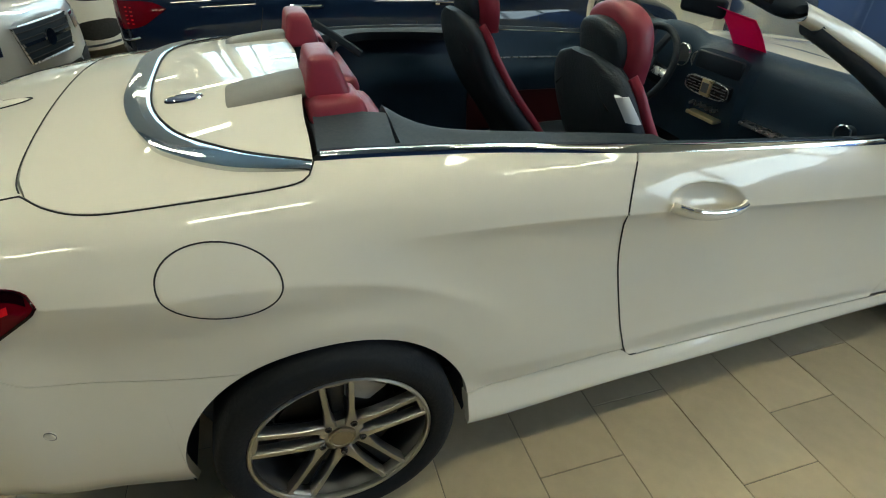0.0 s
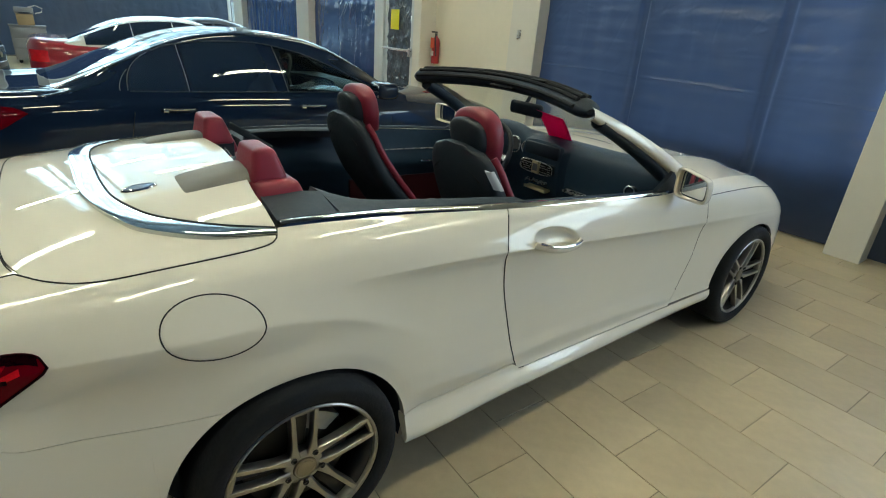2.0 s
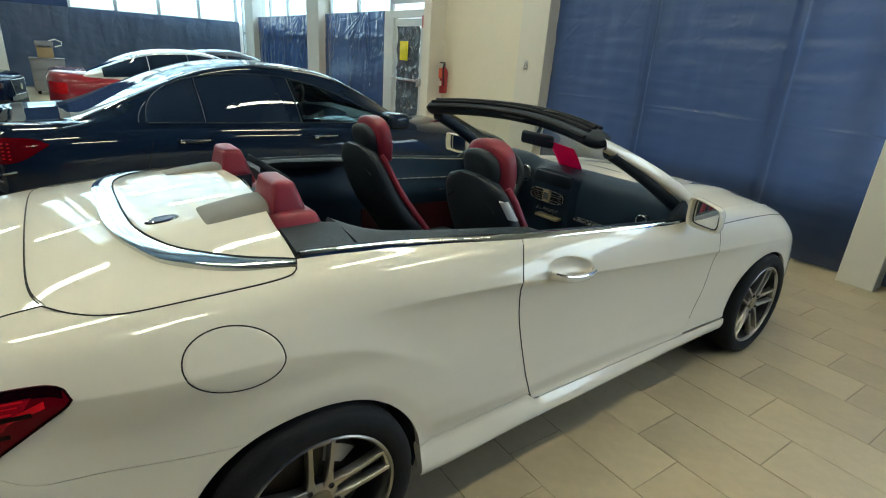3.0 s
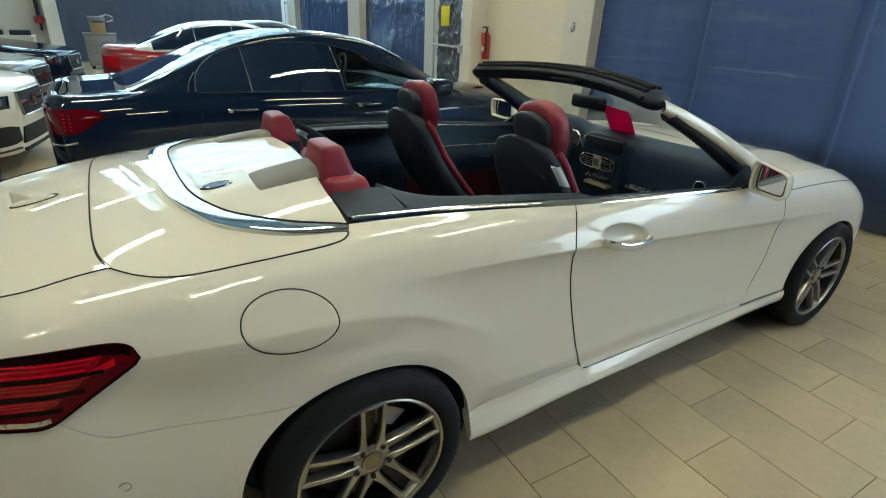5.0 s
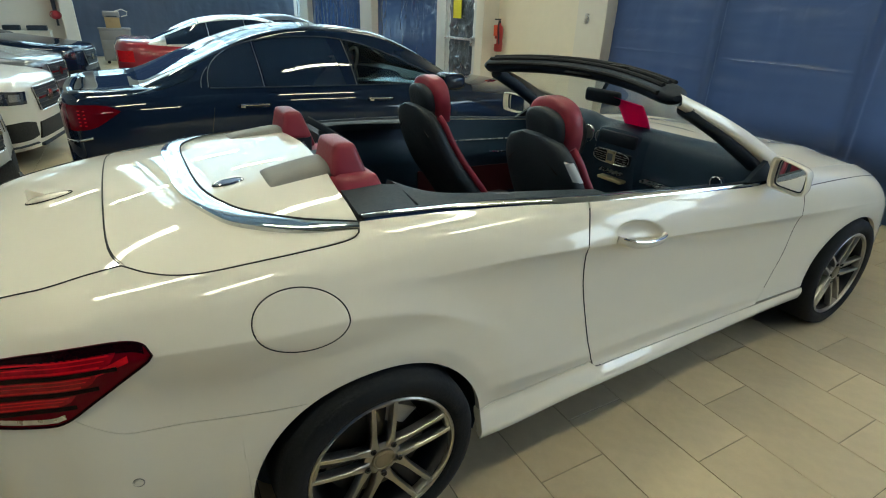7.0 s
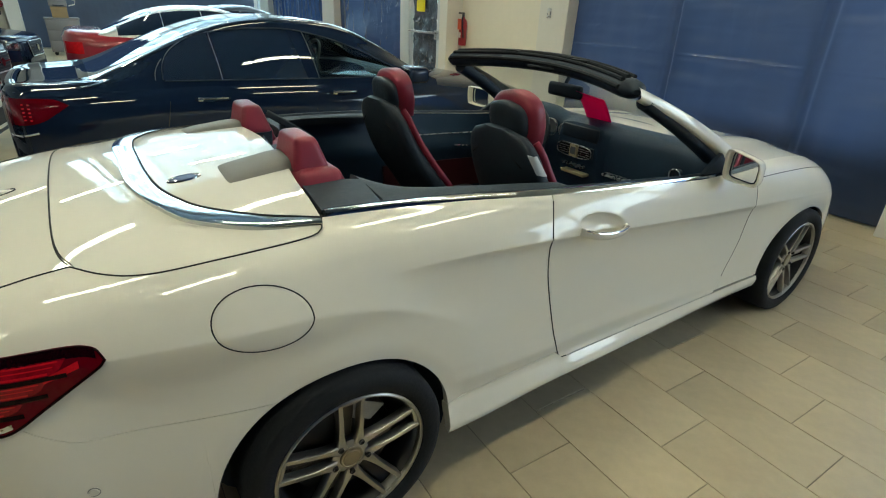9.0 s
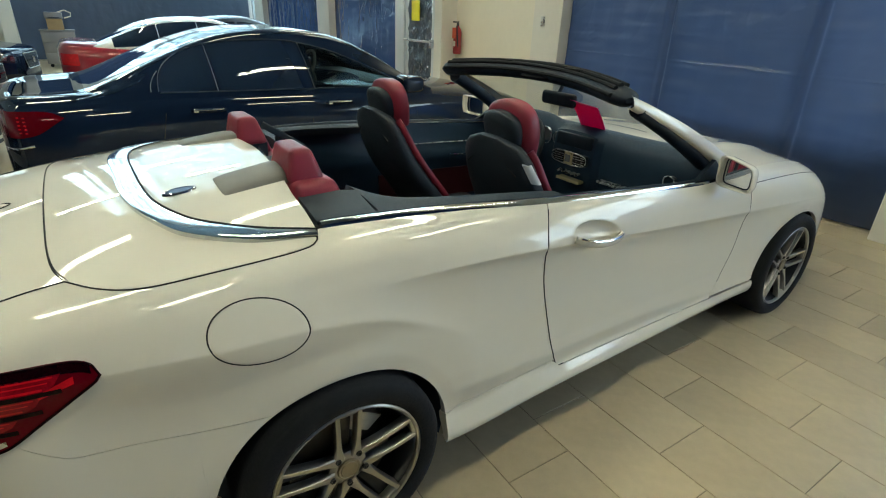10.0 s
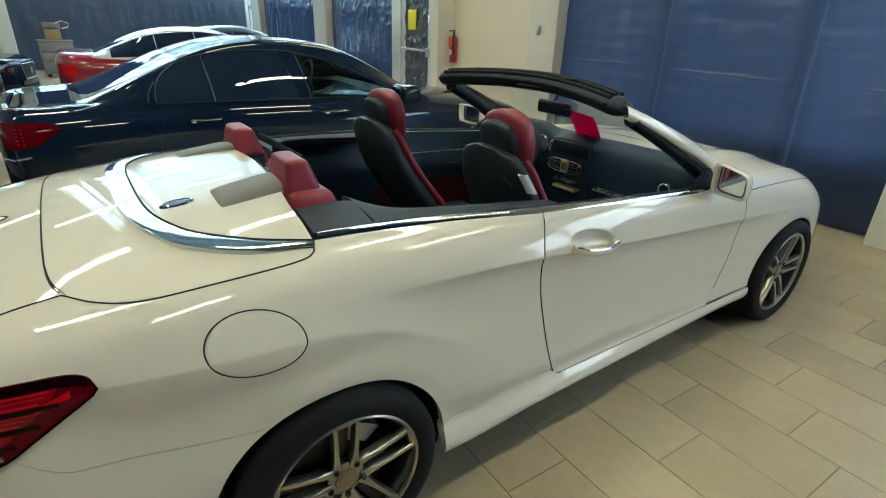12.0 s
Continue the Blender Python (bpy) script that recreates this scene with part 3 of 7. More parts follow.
# ---- the white convertible: body ----
# Half-widths and heights of twelve lines along the side, from the shoulder down to the sill, station by station.
SECTIONS = {
    -1.06: ((0.20, 0.905), (0.25, 0.890), (0.26, 0.865), (0.27, 0.83), (0.275, 0.80), (0.28, 0.76), (0.29, 0.69), (0.31, 0.60), (0.31, 0.48), (0.31, 0.36), (0.30, 0.30), (0.28, 0.22)),
    -0.95: ((0.42, 0.940), (0.50, 0.920), (0.555, 0.887), (0.59, 0.85), (0.605, 0.81), (0.615, 0.77), (0.64, 0.70), (0.67, 0.60), (0.675, 0.48), (0.67, 0.36), (0.655, 0.30), (0.62, 0.22)),
    -0.75: ((0.55, 0.965), (0.63, 0.946), (0.695, 0.910), (0.728, 0.866), (0.742, 0.83), (0.752, 0.79), (0.768, 0.71), (0.785, 0.62), (0.79, 0.48), (0.785, 0.36), (0.77, 0.30), (0.73, 0.22)),
    -0.55: ((0.60, 0.988), (0.682, 0.966), (0.745, 0.930), (0.776, 0.885), (0.791, 0.845), (0.799, 0.80), (0.800, 0.72), (0.812, 0.62), (0.825, 0.48), (0.825, 0.36), (0.81, 0.30), (0.77, 0.22)),
    -0.30: ((0.645, 1.010), (0.730, 0.986), (0.786, 0.948), (0.816, 0.904), (0.833, 0.865), (0.848, 0.815), (0.844, 0.72), (0.850, 0.62), (0.860, 0.50), (0.86, 0.36), (0.85, 0.30), (0.82, 0.22)),
    0.0: ((0.665, 1.022), (0.744, 0.995), (0.793, 0.960), (0.820, 0.918), (0.837, 0.88), (0.858, 0.805), (0.862, 0.735), (0.878, 0.66), (0.889, 0.50), (0.88, 0.36), (0.87, 0.30), (0.84, 0.22)),
    0.40: ((0.714, 1.020), (0.765, 0.996), (0.800, 0.964), (0.826, 0.926), (0.843, 0.888), (0.835, 0.845), (0.838, 0.74), (0.853, 0.62), (0.866, 0.50), (0.867, 0.358), (0.880, 0.262), (0.866, 0.22)),
    0.82: ((0.778, 1.000), (0.802, 0.976), (0.821, 0.946), (0.84, 0.908), (0.854, 0.866), (0.840, 0.828), (0.830, 0.72), (0.832, 0.58), (0.837, 0.45), (0.851, 0.345), (0.876, 0.268), (0.860, 0.230)),
    1.30: ((0.800, 0.968), (0.817, 0.945), (0.835, 0.913), (0.850, 0.87), (0.863, 0.826), (0.848, 0.79), (0.838, 0.69), (0.838, 0.57), (0.842, 0.45), (0.855, 0.345), (0.878, 0.275), (0.862, 0.238)),
    1.80: ((0.806, 0.935), (0.824, 0.912), (0.842, 0.88), (0.856, 0.835), (0.867, 0.787), (0.852, 0.75), (0.843, 0.67), (0.843, 0.56), (0.846, 0.45), (0.859, 0.345), (0.878, 0.284), (0.862, 0.246)),
    2.20: ((0.775, 0.945), (0.812, 0.920), (0.84, 0.876), (0.857, 0.815), (0.867, 0.757), (0.855, 0.72), (0.851, 0.65), (0.856, 0.55), (0.858, 0.45), (0.865, 0.345), (0.880, 0.290), (0.864, 0.250)),
    2.76: ((0.72, 0.903), (0.775, 0.878), (0.82, 0.836), (0.852, 0.78), (0.872, 0.72), (0.879, 0.69), (0.886, 0.64), (0.89, 0.55), (0.89, 0.45), (0.885, 0.34), (0.88, 0.29), (0.86, 0.20)),
    3.15: ((0.66, 0.826), (0.715, 0.806), (0.768, 0.770), (0.81, 0.722), (0.832, 0.68), (0.842, 0.65), (0.852, 0.58), (0.858, 0.50), (0.86, 0.42), (0.855, 0.33), (0.845, 0.27), (0.82, 0.20)),
    3.44: ((0.53, 0.732), (0.575, 0.718), (0.62, 0.688), (0.655, 0.66), (0.675, 0.63), (0.688, 0.60), (0.702, 0.55), (0.712, 0.48), (0.715, 0.40), (0.71, 0.33), (0.70, 0.27), (0.67, 0.20)),
    3.60: ((0.22, 0.690), (0.25, 0.680), (0.28, 0.65), (0.31, 0.61), (0.33, 0.59), (0.34, 0.56), (0.35, 0.52), (0.36, 0.46), (0.36, 0.39), (0.36, 0.32), (0.35, 0.27), (0.33, 0.20)),
}
LINES = [([(x, SECTIONS[x][k][0]) for x in sorted(SECTIONS)], [(x, SECTIONS[x][k][1]) for x in sorted(SECTIONS)]) for k in range(12)]
# the gap beside the boot and round the corner of the deck, which ends at the window line
EDGE = [(-1.06, 0.22), (-0.95, 0.50), (-0.75, 0.597), (-0.62, 0.603), (-0.575, 0.605), (-0.558, 0.607), (-0.545, 0.622), (-0.51, 0.660), (-0.455, 0.698), (-0.38, 0.722), (-0.25, 0.735), (-0.10, 0.737), (-0.03, 0.732), (0.0, 0.722), (0.018, 0.70), (0.028, 0.672)]
ARCH_R, HUB_Z, AXLE_F = 0.333, 0.317, 2.76
ARCH_BACK, ARCH_FRONT = 0.378, 0.360
SWAGE = [(-1.06, 0.822), (-0.62, 0.836), (-0.49, 0.841), (-0.33, 0.843), (-0.235, 0.841), (-0.085, 0.835), (0.02, 0.821), (0.105, 0.803), (0.19, 0.772), (0.29, 0.722), (0.37, 0.680), (0.45, 0.630)]
# the ridge low on the door, over the tucked-in edge above the sill
LOW_RIDGE = [(0.34, 0.443), (0.40, 0.437), (0.62, 0.412), (0.87, 0.392), (1.21, 0.398), (1.59, 0.385), (2.16, 0.345), (2.40, 0.33)]
SECTION_CACHE = {}


def arch_dx(x, ax):
    """Distance from an axle along the car, squeezed so that the longer arch becomes a circle."""
    d = x - ax
    return d * ARCH_R / (ARCH_BACK if d < 0 else ARCH_FRONT)


def section(x):
    key = round(x, 5)
    if key not in SECTION_CACHE:
        SECTION_CACHE[key] = ([(k, curve_at(LINES[k][0], x)) for k in range(12)], [(k, curve_at(LINES[k][1], x)) for k in range(12)])
    return SECTION_CACHE[key]


def side(x, s, out=0.0):
    """A point of the right side: s from 0 at the shoulder to 11 under the sill."""
    w, z = section(x)
    soft = curve_at(w, s)
    # the crease along the door, fading out over the rear wheel
    k = max(0.0, min(1.0, (x - 0.02) / 0.27))
    if k > 0.0:
        hard = curve_at(w[:5], s) if s <= 4.0 else curve_at(w[4:9], s) if s <= 8.0 else curve_at(w[8:], s)
        soft += (hard - soft) * k * k * (3 - 2 * k)
    zz = curve_at(z, s)
    if x < 0.5:
        # the swage that runs from the tail lamp over the rear wheel
        d = zz - curve_at(SWAGE, x)
        fade = max(0.0, min(1.0, (0.48 - x) / 0.3))
        soft -= fade * (math.sqrt(d * d + 0.000002) - 0.022) * (0.22 * math.exp(-((d / 0.14) ** 2)) if d > 0 else 0.15 * math.exp(-((d / 0.24) ** 2)) + 0.07 * math.exp(-((d / 0.03) ** 2)))
    if 0.34 < x < 2.36 and 0.26 < zz < 0.46:
        # tucked in from the low ridge to the sill's joint, then out again to the sill's foot
        crest = curve_at(LOW_RIDGE, x)
        k = min(1.0, (x - 0.34) / 0.08, (2.36 - x) / 0.15)
        deep = 0.24 * max(0.0, crest - 0.335)
        d = crest - zz
        if d > 0:
            soft -= k * min(0.24 * (math.sqrt(d * d + 0.000004) - 0.002), deep * max(0.0, (zz - 0.262) / 0.073))
    # the flared lip round each wheel arch
    for ax in (0.0, AXLE_F):
        if abs(x - ax) < 0.46:
            d = math.hypot(arch_dx(x, ax), zz - HUB_Z) - ARCH_R
            if d < 0.05 and zz > 0.30:
                k = min(1.0, (0.05 - d) / 0.05)
                soft -= 0.0060 * k ** 1.3 * min(1.0, (zz - 0.30) / 0.22)
    return Vector((x, -(soft + out), zz))


def s_of(x, z):
    """The line number at which the side is z high."""
    lo, hi = 0.0, 11.0
    zs = section(x)[1]
    for _ in range(26):
        mid = (lo + hi) / 2
        lo, hi = (mid, hi) if curve_at(zs, mid) > z else (lo, mid)
    return (lo + hi) / 2


def s_edge(x):
    """The line number of the panel edge at the top of the side."""
    if x >= 0.028:
        return 0.0
    want, ws = curve_at(EDGE, x), section(x)[0]
    lo, hi = 0.0, 3.0
    for _ in range(24):
        mid = (lo + hi) / 2
        lo, hi = (mid, hi) if curve_at(ws, mid) < want else (lo, mid)
    return (lo + hi) / 2


def on_side(x, z, out=0.0):
    return side(x, s_of(x, z), out)


def arch_z(x, r=ARCH_R):
    d = min(abs(arch_dx(x, 0.0)), abs(arch_dx(x, AXLE_F)))
    return HUB_Z + math.sqrt(r * r - d * d) if d < r else 0.0


def columns_between(x0, x1, n, breaks=()):
    """Even steps from x0 to x1, finer towards each break."""
    xs = {round(x0 + (x1 - x0) * i / n, 4) for i in range(n + 1)}
    for b in breaks:
        for d in (0.0015, 0.006, 0.014, 0.026):
            for q in (b - d, b + d):
                if x0 < q < x1:
                    xs.add(round(q, 4))
    return sorted(xs)


def side_panel(bm, xs, top, bottom, nv, shift=None, out=0.0):
    """Panel of the side between two heights that follow x. shift(x, z) slants its ends. top None: the shoulder's edge."""
    rows = []
    for x in xs:
        s0 = s_edge(x) if top is None else s_of(x, top(x))
        s1 = s_of(x, bottom(x))
        row = []
        steps = [s0 + (s1 - s0) * j / nv for j in range(nv + 1)]
        if s0 < 3.6 and s1 > 4.4 and nv > 20:
            # rows close to either side of the crease
            near = min(range(1, nv), key=lambda j: abs(steps[j] - 4.0))
            a, b = steps[:near], steps[near + 1:]
            n0, n1 = near, nv - near
            steps = [s0 + (3.93 - s0) * j / (n0 - 1) for j in range(n0)] + [4.0] + [4.07 + (s1 - 4.07) * j / (n1 - 1) for j in range(n1)]
        for s in steps:
            p = side(x, s, out)
            if shift:
                q = shift(x, p.z)
                p = on_side(q, p.z, out) if abs(q - x) > 1e-5 else p
            row.append(bm.verts.new(p))
        rows.append(row)
    for a, b in zip(rows, rows[1:]):
        for j in range(nv):
            bm.faces.new((a[j], b[j], b[j + 1], a[j + 1]))
    return bm


def mirrored(bm):
    t = bm.copy()
    t.transform(Matrix.Diagonal((1, -1, 1, 1)))
    bmesh.ops.reverse_faces(t, faces=t.faces)
    return t


car = thing("convertible_car", "cream-white two-door convertible with its roof folded and red and black seats", "car")


def both_sides(name, bm, material, label=""):
    other = mirrored(bm)
    return part(name, bm, material, car, label), part(name, other, material, car, label)


def door_gap(z):
    """x of the gap behind the door at height z."""
    return curve_at([(0.30, 0.93), (0.34, 0.905), (0.38, 0.885), (0.51, 0.845), (0.69, 0.797), (0.80, 0.776), (0.88, 0.768), (0.95, 0.786), (1.0, 0.812)], z)


SEAM = [(-0.95, 0.74), (-0.74, 0.735), (-0.69, 0.690), (-0.63, 0.648), (-0.58, 0.638), (-0.50, 0.634), (-0.38, 0.622), (-0.17, 0.602)]
GAP = 0.0028


def seam_z(x):
    return curve_at(SEAM, x)


def quarter_bottom(x):
    if abs(arch_dx(x, 0.0)) < ARCH_R - 0.0005 and arch_z(x) > (seam_z(x) if x < 0 else 0.352):
        return arch_z(x)
    return seam_z(x) + 0.0010 if x < 0 else 0.352


def quarter_shift(x, z):
    k = max(0.0, (x - 0.5) / 0.32)
    return x + k * (door_gap(z) - GAP - 0.82)


ARCH_EDGE = math.sqrt(1 - (0.032 / ARCH_R) ** 2)
EDGE_B, EDGE_F = ARCH_EDGE * ARCH_BACK, ARCH_EDGE * ARCH_FRONT
bm = side_panel(bmesh.new(), columns_between(-0.95, 0.82, 120, (EDGE_F, -0.54, 0.022)), None, quarter_bottom, 96, quarter_shift)
both_sides("rear_wing", skirt(bm, 0.02, (0, -1, 0.3)), M_PAINT)


def door_front(z):
    """x of the gap in front of the door at height z."""
    return curve_at([(0.32, 1.985), (0.45, 2.06), (0.6, 2.125), (0.75, 2.145), (0.95, 2.135)], z)


def door_shift(x, z):
    k = max(0.0, (1.2 - x) / 0.38)
    q = max(0.0, (x - 1.75) / 0.35)
    return x + k * (door_gap(z) + GAP - 0.82) + q * (door_front(z) - 0.0012 - 2.10)


def wing_shift(x, z):
    q = max(0.0, (2.40 - x) / 0.30)
    return x + q * (door_front(z) + 0.0012 - 2.10)


bm = side_panel(bmesh.new(), columns_between(0.82, 2.10, 150), None, lambda x: 0.322, 96, door_shift)
# the hollow behind the handle
for v in bm.verts:
    dx = v.co.x - 1.022
    r = math.hypot(dx / 0.122, (v.co.z - 0.872 + 0.16 * dx) / 0.046)
    if r < 1.0:
        v.co.y += 0.026 * (1 - r**3) ** 0.9
both_sides("door", skirt(bm, 0.02, (0, -1, 0.3)), M_PAINT)


def wing_bottom(x):
    d = arch_dx(x, AXLE_F)
    if abs(d) < ARCH_R - 0.0005:
        return max(arch_z(x), 0.33 if d < 0 else 0.45)
    return 0.33 if d < 0 else 0.45


bm = side_panel(bmesh.new(), columns_between(2.10, 3.30, 44, (AXLE_F - EDGE_B, AXLE_F + EDGE_F)), None, wing_bottom, 26, wing_shift)
both_sides("front_wing", skirt(bm, 0.02, (0, -1, 0.3)), M_PAINT)

# sill under the door
def sill_top(x):
    return 0.349 if x < 0.9 else 0.319


bm = side_panel(bmesh.new(), columns_between(0.361, 2.388, 50), sill_top, lambda x: 0.231 + 0.0125 * (x - 0.36), 12)
both_sides("sill", skirt(bm, 0.03, (0, -1, 0)), M_PAINT)


# bumpers
def bumper_top(x):
    return seam_z(x) - GAP if x < 0 else 0.445


def bumper_bottom(x):
    return max(0.225, arch_z(x)) if abs(arch_dx(x, 0.0)) < ARCH_R else 0.225


def rear_bumper(sign):
    xs = columns_between(-1.055, -0.18, 44, (-EDGE_B,))
    return side_panel(bmesh.new(), xs, lambda x: max(seam_z(x) - 0.0010, bumper_bottom(x) + 0.001), bumper_bottom, 20)


bm = rear_bumper(1)
both_sides("rear_bumper", skirt(bm, 0.02, (0, -1, 0)), M_PAINT)
bm = side_panel(bmesh.new(), columns_between(AXLE_F + 0.359, 3.575, 24), lambda x: 0.446, lambda x: 0.225, 14)
both_sides("front_bumper", skirt(bm, 0.02, (0, -1, 0)), M_PAINT)
bm = side_panel(bmesh.new(), columns_between(3.303, 3.575, 14), lambda x: curve_at(LINES[0][1], x) - 0.004, lambda x: 0.449, 14)
M_LENS = mat("headlamp_lens", (0.16, 0.18, 0.21), rough=0.08, metal=0.4, coat=1.0, vary=0.35, scale=30)
both_sides("headlamp", skirt(bm, 0.02, (0, -1, 0)), M_LENS, "clear headlamp lens over silver reflectors")
# closed ends of the bumpers
bm = bmesh.new()
grid(bm, lambda u, v: (-1.056 - 0.02 * math.sin(math.pi * u), (u - 0.5) * 0.66, 0.225 + v * 0.70), 8, 8)
part("rear_panel", bm, M_PAINT, car)
bm = bmesh.new()
grid(bm, lambda u, v: (3.578 + 0.02 * math.sin(math.pi * u), (u - 0.5) * 0.64, 0.225 + v * 0.45), 8, 8)
part("grille", bm, M_BLACKP, car)

# dark structure behind the gaps
bm = side_panel(bmesh.new(), columns_between(-0.95, 3.28, 60, (-EDGE_B, EDGE_F, AXLE_F - EDGE_B, AXLE_F + EDGE_F)), None,
                lambda x: max(0.24, arch_z(x, ARCH_R + 0.012)), 14, out=-0.034)
both_sides("inner_shell", bm, M_GAP)


# ---- deck, boot and bonnet ----
CROWN = [(-1.08, 0.925), (-0.8, 0.985), (-0.58, 1.028), (-0.39, 1.058), (-0.1, 1.092), (0.2, 1.112)]


def deck_z(x, y):
    return curve_at(CROWN, x) - 0.088 * (abs(y) / 0.72) ** 2.3


def shoulder(x):
    p = side(x, s_edge(x))
    return -p.y, p.z


def top_point(x, y):
    """The lid's surface, blended into the shoulder's height at its edge."""
    w, z = shoulder(x)
    k = min(1.0, abs(y) / w)
    return Vector((x, y, deck_z(x, y) + (z - deck_z(x, w)) * k**4))


def deck_back(y):
    a = abs(y)
    return curve_at([(0.0, -0.590), (0.3, -0.589), (0.5, -0.587), (0.595, -0.583), (0.655, -0.576), (0.69, -0.568), (0.72, -0.558), (0.74, -0.549)], a)


def deck_front(y):
    a = abs(y)
    return curve_at([(0.0, 0.065), (0.3, 0.05), (0.5, 0.032), (0.62, 0.030), (0.70, 0.026)], a)


def deck_point(u, v):
    """u across, v from back to front; the outer edge follows the gap on the shoulder."""
    c = 2 * u - 1
    a = abs(c) ** 0.8
    x0 = deck_back(min(0.74, a * 0.74))
    x1 = deck_front(min(0.70, a * 0.70))
    x = x0 + (x1 - x0) * v
    w = shoulder(x)[0] - 0.006
    y = math.copysign(min(a * 0.74, 1.0) / 0.74 * w, c)
    return top_point(x, y)


bm = bmesh.new()
grid(bm, deck_point, 72, 56)
part("tonneau_cover", skirt(bm, 0.02, (0, 0, 1)), M_PAINT, car)


def boot_point(u, v):
    c = 2 * u - 1
    a = abs(c) ** 0.9
    xa = deck_back(min(0.74, a * 0.74)) - 0.005
    x = -1.04 + (xa + 1.04) * v
    y = math.copysign(a * (shoulder(x)[0] - 0.006), c)
    return top_point(x, y)


bm = bmesh.new()
grid(bm, boot_point, 44, 22)
part("boot_lid", skirt(bm, 0.02, (0, 0, 1)), M_PAINT, car)
bm = bmesh.new()
grid(bm, lambda u, v: top_point(-1.03 + 1.05 * v, (2 * u - 1) * (shoulder(-1.03 + 1.05 * v)[0] + 0.012)) - Vector((0, 0, 0.016)), 24, 24)
part("inner_shell", bm, M_GAP, car)

BONNET = [(1.9, 1.005), (2.2, 1.004), (2.76, 0.950), (3.15, 0.868), (3.42, 0.780), (3.58, 0.70)]


def bonnet_point(u, v):
    c = 2 * u - 1
    x = 1.98 + 1.585 * v
    w, z = shoulder(x)
    k = abs(c)
    crown = curve_at(BONNET, x)
    rib = 0.012 * math.exp(-(((k - 0.62) / 0.08) ** 2))
    return Vector((x, c * (w + 0.0008), crown + (z - crown) * k**2.2 + rib))


bm = bmesh.new()
grid(bm, bonnet_point, 40, 30)
part("bonnet", skirt(bm, 0.02, (0, 0, 1)), M_PAINT, car)

# ---- wheels ----
M_RIM = mat("machined_aluminium", (0.40, 0.39, 0.365), rough=0.34, metal=1.0, vary=0.04, scale=20)
M_RIMDARK = mat("black_wheel_paint", (0.020, 0.021, 0.022), rough=0.35, metal=0.0, vary=0.06)
M_CALIPER = mat("silver_caliper_paint", (0.42, 0.40, 0.36), rough=0.4, metal=0.3, vary=0.15, scale=30)
M_HUB = mat("bronze_grey_hub_cap", (0.33, 0.30, 0.23), rough=0.4, metal=1.0, vary=0.1, scale=40)
M_DISC = mat("brake_steel", (0.07, 0.07, 0.07), rough=0.45, metal=1.0, vary=0.08, scale=15)


